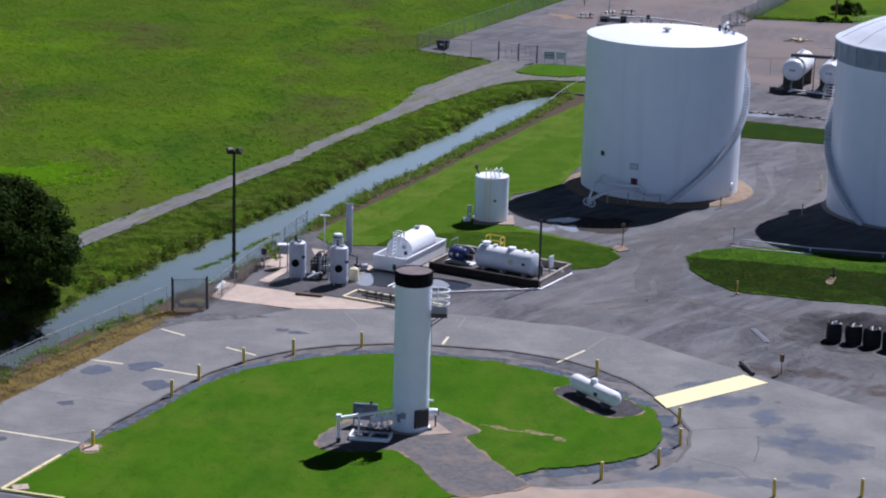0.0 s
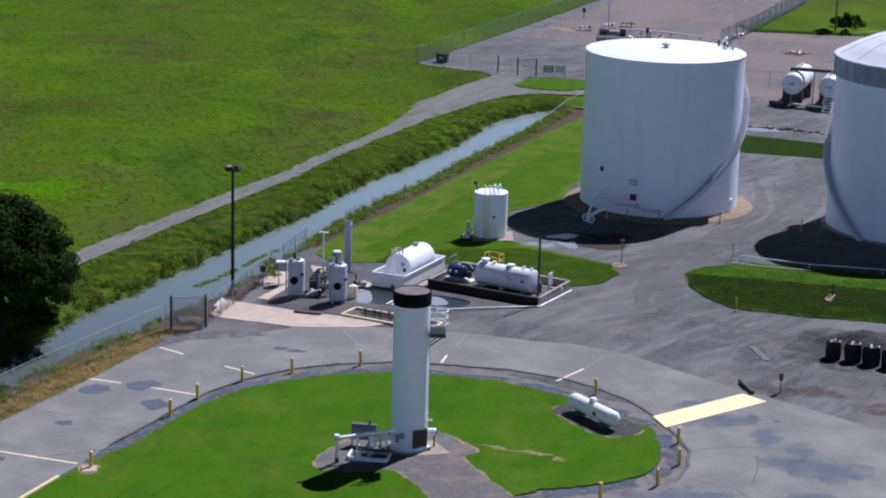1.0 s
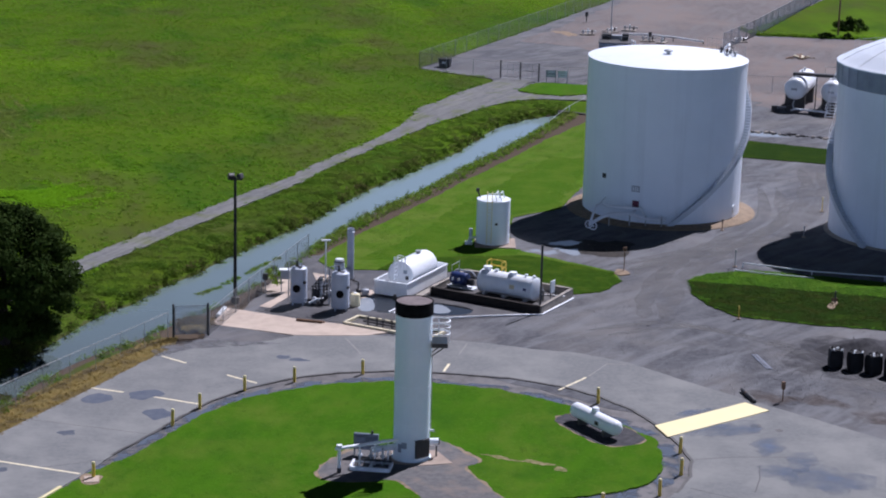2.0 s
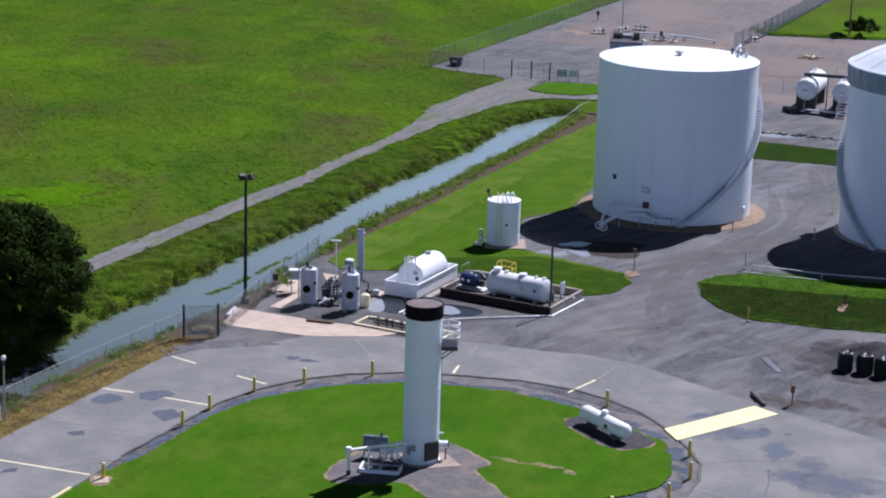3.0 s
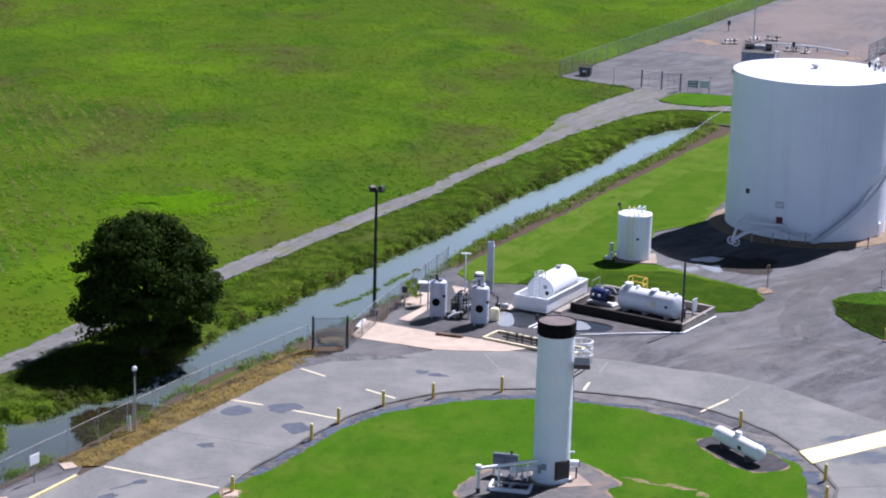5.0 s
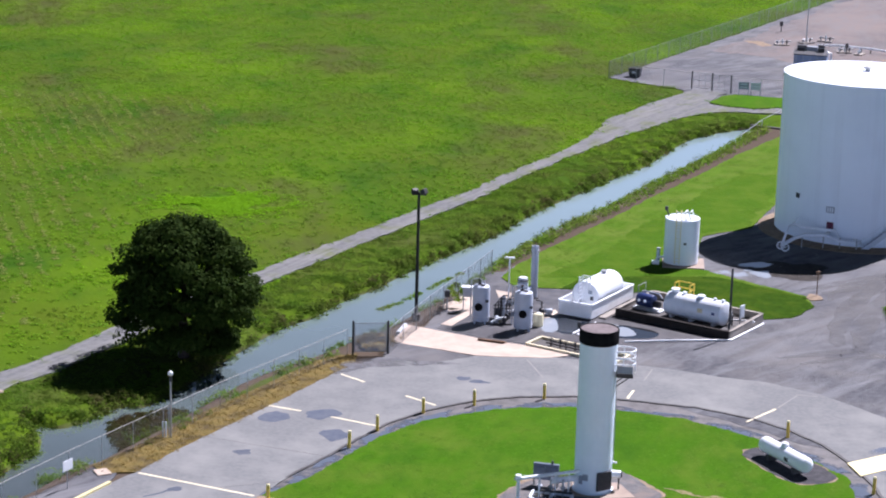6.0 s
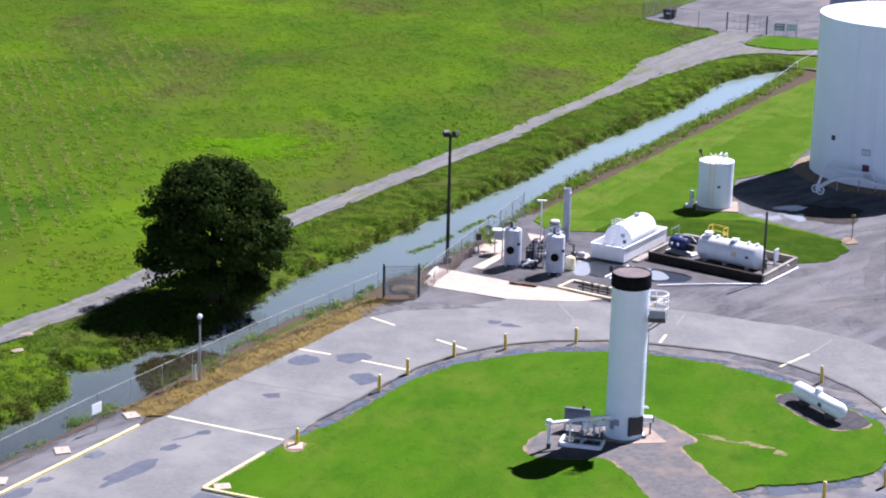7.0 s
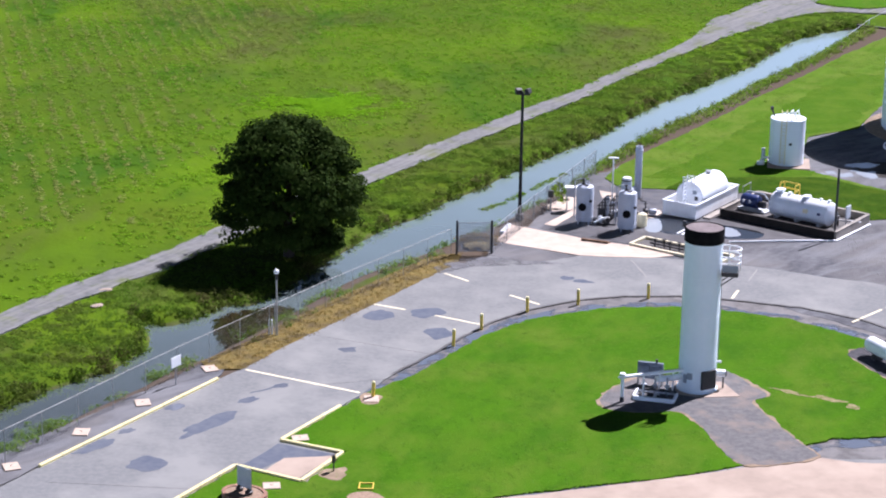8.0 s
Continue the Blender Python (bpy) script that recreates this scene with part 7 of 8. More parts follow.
def vault_tank():
    """The round-topped tank that stands in an open white steel dike."""
    a = radians(65)
    t = thing("diked_tank", Matrix.Translation((-1.05, 34.9, 0.03)) @ Matrix.Rotation(a, 4, "Z"), "white horizontal fuel tank standing in a white steel dike", "fuel tank")
    # x along the dike's length, y to its left
    L, W, H = 7.2, 2.75, 1.20
    for name, (x0, x1, y0, y1) in (("dike_wall", (0, L, 0, 0.06)), ("dike_wall", (0, L, W - 0.06, W)), ("dike_wall", (0, 0.06, 0.06, W - 0.06)), ("dike_wall", (L - 0.06, L, 0.06, W - 0.06))):
        part(name, box(B(), x0, x1, y0, y1, 0.12, H, 0.0), WHITE_SMALL, t)
    bm = B()
    for p, q in (((0, 0), (L, 0)), ((L, 0), (L, W)), ((L, W), (0, W)), ((0, W), (0, 0))):
        abox(bm, (*p, H), (*q, H), 0.14, 0.08)
    part("rim", bm, WHITE_SMALL, t)
    part("floor_plate", box(B(), 0.05, L - 0.05, 0.05, W - 0.05, 0.12, 0.18), WHITE_OLD, t)
    for x in (0.6, L / 2, L - 0.6):
        part("skid_beam", box(B(), x - 0.1, x + 0.1, 0, W, -0.02, 0.12), DARK_STEEL, t)
    part("drum", lathe(B(), dome(1.10, 4.3, 0.09), 44, "x", (4.0, W / 2 + 0.1, 1.30)), WHITE_SMALL, t)
    for x in (2.4, 5.6):
        part("saddle", box(B(), x - 0.12, x + 0.12, W / 2 - 0.8, W / 2 + 0.8, 0.15, 0.75), WHITE_SMALL, t)
    bm = B()
    for x in (0.75, 1.35):
        tube(bm, [(x, W - 1.25, 0.3), (x, W - 1.25, 3.0), (x, W - 1.75, 3.0)], 0.045, 6)
        tube(bm, [(x, W - 1.9, 2.1), (x, W - 1.9, 3.0)], 0.045, 6)
    for k in range(9):
        tube(bm, [(0.75, W - 1.25, 0.4 + 0.29 * k), (1.35, W - 1.25, 0.4 + 0.29 * k)], 0.025, 6)
    part("ladder", bm, WHITE_SMALL, t)
    bm = lathe(B(), [(0.18, 0), (0.18, 0.2), (0.23, 0.22), (0.23, 0.28), (0, 0.3)], 16, "z", (4.9, W / 2 + 0.1, 2.34))
    part("manway", bm, GALV, t)
    bm = B()
    part("vent", tube(bm, [(2.6, W / 2 + 0.1, 2.36), (2.6, W / 2 + 0.1, 2.6)], 0.06, 8), GALV, t)
    bm = box(B(), 1.72, 1.79, W / 2 - 0.50, W / 2 - 0.20, 1.50, 1.78)
    part("label_plate", bm, BAND, t)
    bm = box(B(), 1.72, 1.80, W / 2 - 0.62, W / 2 - 0.38, 1.05, 1.33)
    part("gauge", bm, DARK_STEEL, t)
    bm = B()
    for x in (L - 0.2, L + 1.2):
        tube(bm, [(x, -0.5, -0.02), (x, -0.5, 1.25)], 0.03, 6)
    tube(bm, [(L - 0.2, -0.5, 1.22), (L + 1.2, -0.5, 1.22)], 0.03, 6)
    part("hand_rail", bm, GALV, t)
    part("side_step", box(B(), 1.0, 7.2, -0.70, -0.12, -0.02, 0.12), CONCRETE, t, "pale ledge along the dike")


vault_tank()


DIKE_BLACK = material("black_front_concrete", (0.020, 0.017, 0.016, 1), (0.032, 0.027, 0.024, 1), 0.7, 0.85, bump=0.3)


def concrete_dike():
    a, b, c, d = (0.80, 36.6), (9.0, 31.95), (11.65, 37.2), (3.5, 42.1)
    t = thing("containment_wall", pose(0, 0, 0.03), "low concrete containment wall, black along its front", "containment")
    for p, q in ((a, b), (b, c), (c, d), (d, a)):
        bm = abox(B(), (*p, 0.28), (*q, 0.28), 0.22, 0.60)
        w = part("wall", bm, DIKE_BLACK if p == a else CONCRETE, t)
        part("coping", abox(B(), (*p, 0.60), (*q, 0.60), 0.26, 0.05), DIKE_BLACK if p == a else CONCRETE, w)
    bm = B()
    vs = [bm.verts.new((x, y, 0.10)) for x, y in (a, b, c, d)]
    bm.faces.new(vs)
    part("floor", bm, CONCRETE_DARK, t, "dark floor")
    return t


concrete_dike()


def fuel_tank():
    a = math.atan2(-2.9, 4.7)
    t = thing("horizontal_tank", Matrix.Translation((6.75, 36.15, 0.13)) @ Matrix.Rotation(a, 4, "Z"), "white horizontal tank on saddles inside the concrete dike", "tank")
    part("drum", lathe(B(), dome(0.90, 4.7, 0.16), 36, "x", (0, 0, 0.98)), WHITE_SMALL, t)
    for x in (-1.9, -0.2, 1.7):
        part("saddle", box(B(), x - 0.13, x + 0.13, -0.6, 0.6, 0.0, 0.30, 0.01), WHITE_SMALL, t)
    bm = lathe(B(), [(0.28, 0), (0.28, 0.2), (0.34, 0.22), (0.34, 0.28), (0, 0.3)], 16, "z", (-1.9, 0, 1.86))
    part("manway", bm, WHITE_SMALL, t)
    for x, k in ((0.35, 2.4), (-1.1, 1.2), (1.5, 0.9), (2.2, 1.0)):
        bm = lathe(B(), [(0.09 * k, 0), (0.09 * k, 0.10), (0.13 * k, 0.11), (0.13 * k, 0.17), (0, 0.19)], 14, "z", (x, 0, 1.86))
        part("nozzle", bm, WHITE_SMALL, t)
    bm = box(B(), 0.55, 0.95, -0.93, -0.86, 0.95, 1.25)
    part("label_plate", bm, TAN, t, "small green-yellow label")
    bm = box(B(), 1.75, 2.0, -0.93, -0.86, 0.98, 1.16)
    part("label_plate", bm, BLUE, t, "small blue label")
    # Yellow ladder platform over the near end.
    p = thing("access_platform", t.matrix_basis @ Matrix.Translation((-0.45, -0.35, -0.12)), "yellow railed access platform beside the tank", "platform")
    bm = B()
    for x in (-1.9, -0.6):
        for y in (0.95, 1.6):
            tube(bm, [(x, y, 0.0), (x, y, 2.5)], 0.04, 6)
    part("posts", bm, YELLOW, p)
    part("deck", box(B(), -1.95, -0.55, 0.92, 1.65, 1.5, 1.56), YELLOW, p)
    bm = B()
    for z in (2.05, 2.5):
        tube(bm, [(-1.9, 0.95, z), (-1.9, 1.6, z), (-0.6, 1.6, z), (-0.6, 0.95, z)], 0.04, 6)
        tube(bm, [(-0.6, 0.95, z - 0.3), (-0.1, 0.4, z - 0.3)], 0.035, 6)
    part("guard_rail", bm, YELLOW, p)
    # Blue pump set in the dike's west end.
    b = thing("pump_set", Matrix.Translation((3.0, 38.6, 0.13)) @ Matrix.Rotation(a, 4, "Z"), "dark blue pump set with white fittings", "pump")
    part("housing", lathe(B(), dome(0.50, 1.25, 0.14), 24, "x", (0.0, 0, 0.70)), BLUE, b)
    for x in (-0.35, 0.2):
        part("cap", lathe(B(), [(0, 0), (0.11, 0), (0.11, 0.08), (0, 0.08)], 12, "y", (x, -0.58, 0.75)), WHITE_SMALL, b)
    part("base_frame", box(B(), -0.9, 1.5, -0.5, 0.5, 0.0, 0.14, 0.02), WHITE_OLD, b)
    part("motor", lathe(B(), dome(0.26, 0.5, 0.05), 18, "x", (0.95, 0, 0.52)), DARK_STEEL, b)
    part("manifold", tube(B(), [(-0.4, 0.3, 1.05), (-0.4, 0.3, 1.3), (0.9, 0.3, 1.3), (1.3, 0.2, 1.0)], 0.07, 8), GREY_STEEL, b)
    part("control_box", box(B(), -0.7, -0.35, 0.35, 0.6, 0.3, 1.25, 0.02), GALV, b)
    # Cabinet, pipes and valves at the east end.
    e = thing("loading_panel", pose(9.95, 35.3, 0.13, 0, 0, -30), "pale panel with pipes and valves at the tank's end", "panel")
    part("panel", box(B(), -0.05, 0.05, -0.1, 0.55, 0.6, 1.55, 0.01), WHITE_OLD, e)
    for y in (-0.05, 0.5):
        part("leg", box(B(), -0.03, 0.03, y - 0.03, y + 0.03, 0.0, 0.62), GALV, e)
    for k in range(4):
        bm = tube(B(), [(-0.5 - 0.2 * k, -0.3 + 0.25 * k, 0.0), (-0.5 - 0.2 * k, -0.3 + 0.25 * k, 0.8 + 0.2 * (k % 2))], 0.05, 7)
        lathe(bm, [(0.0, 0), (0.12, 0), (0.12, 0.04), (0, 0.04)], 10, "z", (-0.5 - 0.2 * k, -0.3 + 0.25 * k, 0.7))
        part("valve", bm, GALV if k % 2 else DARK_STEEL, e)
    part("pipe", tube(B(), [(-1.4, -0.5, 0.4), (0.4, 0.3, 0.4), (0.9, 0.6, 0.35)], 0.06, 8), GALV, e)


fuel_tank()

t_ = thing("dark_pole", pose(9.02, 32.45, 0.0), "plain black steel pole at the dike's corner", "pole")
part("pole", tube(B(), [(0, 0, -0.2), (0, 0, 5.25)], 0.085, 10), DARK_STEEL, t_)
part("base_plate", lathe(B(), [(0.2, 0.0), (0.2, 0.09), (0.09, 0.1)], 16), DARK_STEEL, t_)


def ground_pipe(pts, r, label):
    t = thing("pipe", pose(0, 0, 0), label, "pipe")
    part("pipe", tube(B(), [(x, y, 0.03 + r) for x, y in pts], r, 8), WHITE_SMALL, t)
    return t


ground_pipe([(1.5, 29.9), (5.2, 30.9), (9.15, 31.7), (11.75, 36.4)], 0.06, "white pipe lying on the ground round the dike")
for off in (0.0, 0.35):
    ground_pipe([(-2.3 + off, 31.2 - off * 0.6), (-0.7 + off, 34.4 - off * 0.6)], 0.06, "white pipe between pit and diked tank")


def valve_pit():
    u = Vector((4.0, -2.15, 0)).normalized()
    v = Vector((0.47, 0.88, 0))
    o = Vector((-5.45, 27.9, 0.03))
    t = thing("valve_pit", pose(0, 0, 0), "sunken valve pit with a yellow-edged kerb and black pipework", "valve pit")
    L, W = 7.2, 2.1
    for a, b in ((o, o + u * L), (o + u * L, o + u * L + v * W), (o + u * L + v * W, o + v * W), (o + v * W, o)):
        part("kerb", abox(B(), a + Vector((0, 0, 0.09)), b + Vector((0, 0, 0.09)), 0.2, 0.2), YELLOW_LINE, t)
    bm = B()
    bm.faces.new([bm.verts.new(p + Vector((0, 0, 0.012))) for p in (o, o + u * L, o + u * L + v * W, o + v * W)])
    part("floor", bm, CONCRETE_DARK, t)
    for k in range(6):
        p = o + u * (1.6 + 0.62 * k) + v * (0.7 + 0.25 * (k % 2))
        bm = B()
        tube(bm, [p, p + Vector((0, 0, 0.62))], 0.06, 8)
        lathe(bm, [(0.16, -0.02), (0.18, 0), (0.16, 0.02)], 12, "z", tuple(p + Vector((0, 0, 0.62))))
        part("valve", bm, DARK_STEEL, t)
    for w in (0.55, 1.1):
        part("pipe", tube(B(), [o + u * 1.3 + v * w + Vector((0, 0, 0.32)), o + u * 6.6 + v * w + Vector((0, 0, 0.32))], 0.07, 8), DARK_STEEL, t)


valve_pit()
t_ = thing("timber_beam", pose(-8.0, 28.1, 0.08, 0, 0, -14), "weathered timber lying on the slab's edge", "timber")
part("beam", box(B(), -1.0, 1.0, -0.09, 0.09, 0, 0.16, 0.015), WOOD, t_)
part("board", box(B(), -0.6, 1.1, 0.12, 0.30, 0, 0.06, 0.01), WOOD, t_)
t_ = thing("straw_heap", pose(-16.2, 25.6, 0.0), "heap of dry cut grass behind the gate", "straw")
bm = B()
bmesh.ops.create_icosphere(bm, subdivisions=3, radius=1)
for v in bm.verts:
    q = 1 + 0.25 * noise.noise(v.co * 2.0)
    v.co = Vector((v.co.x * 1.0 * q, v.co.y * 0.8 * q, v.co.z * 0.32 * q))
part("heap", bm, STRAW, t_)


# ======== lamps and posts ========
BLACK_POLE = material("black_pole_paint", (0.010, 0.010, 0.011, 1), (0.016, 0.016, 0.017, 1), 0.4, 0.6, spec=0.3)


def lamp():
    t = thing("street_lamp", pose(-13.95, 33.0, 0), "tall dark pole with twin floodlights", "street lamp")
    part("pole", tube(B(), [(0, 0, 0.3), (0, 0, 9.7)], 0.14, 10, True, 0.10), BLACK_POLE, t)
    part("footing", lathe(B(), [(0.32, -0.1), (0.32, 0.42), (0.26, 0.48), (0, 0.48)], 16), CONCRETE_DARK, t)
    part("crossarm", box(B(), -0.5, 0.55, -0.05, 0.05, 9.45, 9.56), DARK_STEEL, t)
    for x, rot in ((-0.32, 205), (0.42, 60)):
        bm = B()
        box(bm, -0.24, 0.24, -0.12, 0.22, -0.2, 0.2, 0.04)
        head = part("floodlight", bm, DARK_STEEL, t)
        head.matrix_basis = Matrix.Translation((x, 0, 9.75)) @ Matrix.Rotation(radians(rot), 4, "Z") @ Matrix.Rotation(radians(-25), 4, "X")
        part("lens", box(B(), -0.2, 0.2, 0.221, 0.235, -0.16, 0.16), BLACK_BAG, head)


lamp()


def camera_pole():
    t = thing("camera_pole", pose(-25.94, 4.7, 0), "slim grey pole with a white camera dome at the fence", "camera pole")
    part("pole", tube(B(), [(0, 0, -0.3), (0, 0, 4.05)], 0.055, 10), RAIL, t)
    part("dome", lathe(B(), [(0.0, 4.0), (0.13, 4.02), (0.16, 4.10), (0.15, 4.22), (0.07, 4.30), (0, 4.31)], 16), WHITE_SMALL, t)
    part("collar", lathe(B(), [(0.06, 3.62), (0.09, 3.64), (0.09, 3.96), (0.06, 3.98)], 12), DARK_STEEL, t, "dark collar below the dome")
    for x in (-0.50, -0.32):
        part("guard_post", tube(B(), [(x, 0.05, -0.1), (x, 0.05, 1.0)], 0.05, 8), WHITE_OLD, t, "pale guard post")
    part("conduit", tube(B(), [(-0.12, 0, 0), (-0.12, 0, 2.2)], 0.03, 6), GALV, t)


camera_pole()


def marker(x, y, h, post_mat, head_mat, label, head=(0.055, 0.055, 0.3), slab=True):
    t = thing("marker_post", pose(x, y, 0.0, 0, 0, 10), label, "post", "marker posts")
    part("post", tube(B(), [(0, 0, -0.2), (0, 0, h)], 0.04, 8), post_mat, t)
    w, d, hh = head
    part("head", box(B(), -w, w, -d, d, h - hh, h + 0.02, 0.01), head_mat, t)
    if slab:
        part("footing", box(B(), -0.16, 0.16, -0.15, 0.15, -0.05, 0.10, 0.02), SANDY, t)


marker(24.2, 12.7, 1.35, WOOD, WOOD, "dark red-brown hydrant marker post", (0.11, 0.11, 0.5), False)
marker(16.35, 45.3, 2.0, WOOD, WOOD, "brown wooden post with a small red-brown sign", (0.16, 0.05, 0.30))
marker(23.88, 32.0, 1.05, YELLOW, YELLOW, "slim yellow marker post on a pale footing")
marker(25.66, 47.5, 1.45, GALV, GALV, "plain grey post beside the gravel road", (0.06, 0.06, 0.2))
marker(26.2, 60.2, 1.0, WOOD, DARK_STEEL, "brown post at the tank's foundation")
marker(36.45, 68.6, 1.35, YELLOW, YELLOW_PALE, "pale yellow post between the storage tanks")
marker(33.1, 58.4, 1.0, GALV, GALV, "plain grey post in the tank's shade", (0.05, 0.05, 0.2))
marker(-18.35, -15.6, 1.0, DARK_STEEL, DARK_STEEL, "short black post in bare earth", (0.10, 0.10, 0.4))


def lawn_arrow():
    t = thing("yard_marker", pose(32.0, 37.0, 0.07), "dark post and red-brown marker on bare earth", "marker")
    part("post", tube(B(), [(0, 0, -0.1), (0, 0, 0.95)], 0.06, 8), DARK_STEEL, t)
    part("board", box(B(), -0.3, 0.2, -0.05, 0.02, 0.15, 0.42, 0.01), WOOD, t)


lawn_arrow()
sheet("earth_border", [ragged(blob(31.7, 36.3, 0.32, 1.0, -12, seed=4), 0.2, 0.22)], 0.13, EARTH, 0.02, "bare earth scar in the grass", "earth")
sheet("earth_border", [ragged(blob(16.2, 44.6, 0.6, 0.9, 0, seed=7), 0.2, 0.25)], 0.080, EARTH, 0.03, "bare pale earth round a post", "earth")
sheet("earth_border", [ragged(blob(-18.2, -15.9, 0.7, 0.8, 0, seed=9), 0.2, 0.08)], 0.108, EARTH, 0.03, "bare pale earth round a post", "earth")
sheet("earth_border", [ragged(blob(-18.3, -5.1, 0.65, 0.9, 10, seed=11), 0.2, 0.08)], 0.108, EARTH, 0.03, "bare pale earth round a bollard", "earth")
for k, (x, y, rx, ry, rot) in enumerate(((5.2, 0.35, 0.7, 0.5, -30), (6.4, -0.2, 0.55, 0.35, -20), (7.7, -0.5, 0.7, 0.5, -20), (8.9, -1.4, 0.4, 0.5, -40))):
    sheet("earth_border", [ragged(blob(x, y, rx * 1.15, ry * 0.6, rot, seed=20 + k), 0.12, 0.26, 1.5)], 0.106, THIN_GRASS, 0.02, "thin worn patch in the lawn", "earth")


def guard_pipe():
    t = thing("pipe_barrier", pose(0, 0, 0), "long white pipe barrier on short posts beside the tank", "barrier")
    pts = [(26.3, 47.4, 0.40), (31.6, 45.3, 0.40), (37.3, 44.2, 0.40), (52, 42.0, 0.40)]
    part("rail", tube(B(), pts, 0.055, 8), WHITE_OLD, t)
    part("rail", tube(B(), [(25.4, 46.2, 0.12), (27.6, 45.3, 0.12), (31.6, 44.3, 0.12)], 0.05, 8), WHITE_OLD, t)
    for x, y in ((26.3, 47.4), (31.6, 45.3), (37.3, 44.2), (44, 43.2)):
        part("post", tube(B(), [(x, y, -0.2), (x, y, 0.40)], 0.045, 8), WHITE_OLD, t)


guard_pipe()


# ======== yard clutter ========
def bulk_bag(x, y, rot, k):
    g = random.Random(30 + k)
    t = thing("bulk_bag", pose(x, y, 0.0, 0, 0, rot), "full black bulk bag with a pale twisted top", "bulk bag", "black bulk bags on gravel")
    bm = B()
    bmesh.ops.create_cube(bm, size=1)
    bmesh.ops.subdivide_edges(bm, edges=bm.edges, cuts=4, use_grid_fill=True)
    for v in bm.verts:
        x0, y0, z0 = v.co
        bulge = 1.0 + 0.08 * math.cos(math.pi * z0) - (0.10 if z0 > 0.45 else 0)
        rnd = 1 - 0.12 * (abs(x0 * 2) ** 3) * (abs(y0 * 2) ** 3)
        q = 1 + 0.06 * noise.noise((x0 * 3 + k, y0 * 3, z0 * 3))
        v.co = Vector((x0 * 0.95 * bulge * rnd * q, y0 * 0.95 * bulge * rnd * q, (z0 + 0.5) * 1.3 * q))
    part("sack", bm, BLACK_BAG, t)
    bm = B()
    for u, w in ((-0.30, -0.28), (0.28, -0.32), (g.uniform(-0.1, 0.1), 0.1)):
        tube(bm, [(u, w, 1.20), (u + 0.05, w - 0.02, 1.33), (u + g.uniform(0.08, 0.2), w + 0.04, 1.38)], 0.11, 7, True, 0.05)
    part("tied_top", bm, WHITE_OLD, t, "pale folded top")
    for sx in (-1, 1):
        part("lifting_loop", tube(B(), [(sx * 0.35, -0.35, 1.2), (sx * 0.25, 0, 1.5), (sx * 0.35, 0.35, 1.2)], 0.035, 6), BLACK_BAG, t)


for k, (x, y) in enumerate(((29.1, 20.7), (30.35, 20.15), (31.5, 19.5), (32.7, 18.8), (33.85, 18.0))):
    bulk_bag(x, y, 12 * k, k)


def gravel_heap():
    t = thing("gravel_heap", pose(32.6, 24.6, 0.0), "low heap of dark grey crushed stone", "gravel heap")
    bm = B()
    bmesh.ops.create_grid(bm, x_segments=44, y_segments=30, size=1)
    for v in bm.verts:
        q = max(0.0, 1 - math.hypot(v.co.x, v.co.y) ** 1.6)
        z = 1.7 * q * (0.75 + 0.5 * noise.noise((v.co.x * 2.2, v.co.y * 2.2, 1.0))) + 0.09 * noise.noise((v.co.x * 14, v.co.y * 14, 4.0)) * min(1, q * 3)
        v.co = Vector((v.co.x * 4.4, v.co.y * 2.2, z * 0.72 - 0.03))
    part("mound", bm, GRAVEL_DARK, t, "", 60)


gravel_heap()
t_ = thing("rubber_log", pose(22.02, 13.3, 0.03, 0, 0, 101), "dark round log lying at the road's edge", "log")
part("log", lathe(B(), dome(0.14, 2.5, 0.05), 14, "x", (0, 0, 0.14)), DARK_STEEL, t_)
part("strap", lathe(B(), [(0.145, -0.05), (0.15, 0), (0.145, 0.05)], 14, "x", (0.4, 0, 0.14)), WOOD, t_)
t_ = thing("steel_plate", pose(24.08, 21.3, 0.035, 0, 0, -80), "pale blue steel sheet lying on gravel", "steel plate")
part("sheet", box(B(), -1.7, 1.7, -0.2, 0.2, 0.0, 0.03), material("pale_blue_sheet", (0.125, 0.15, 0.21, 1), (0.10, 0.115, 0.15, 1), 0.5, 0.5), t_)
part("rib", box(B(), -1.7, 1.7, -0.03, 0.03, 0.03, 0.05), DARK_STEEL, t_)


# ======== road furniture, paint and water ========
WET_GRAVEL = material("wet_brown_gravel", (0.0435, 0.03654, 0.03045, 1), (0.02436, 0.02175, 0.01914, 1), 0.6, 0.85, bump=0.5, rough_var=0.1)
FAINT = material("ghost_line", (0.2523, 0.2436, 0.2175, 1), (0.2001, 0.2044, 0.2132, 1), 0.4, 0.85)
# Damp asphalt with the blue sky's reflection painted into its base colour.
DAMP_SHEEN = thin_film(material("sky_blue_damp_asphalt", (0.155, 0.200, 0.290, 1), (0.170, 0.192, 0.235, 1), 0.9, 0.15, bump=0.05, rough_var=0.1), 1.5, 0.04, 0.85, 0.75)


DAMP_FILM = thin_film(material("damp_stain", (0.095, 0.096, 0.104, 1), (0.120, 0.120, 0.126, 1), 0.7, 0.55, bump=0.2, rough_var=0.2), 1.6, 0.36, 0.62)


def strip(name, a, b, w, z, mat, label, cat, depth=0.004):
    a, b = Vector((*a, 0)), Vector((*b, 0))
    n = Vector((-(b - a).y, (b - a).x, 0)).normalized() * w / 2
    pts = [(p.x, p.y) for p in (a + n, a - n, b - n, b + n)]
    return sheet(name, [ragged(pts, 0.25, 0.02, 2.0)], z, mat, depth, label, cat)


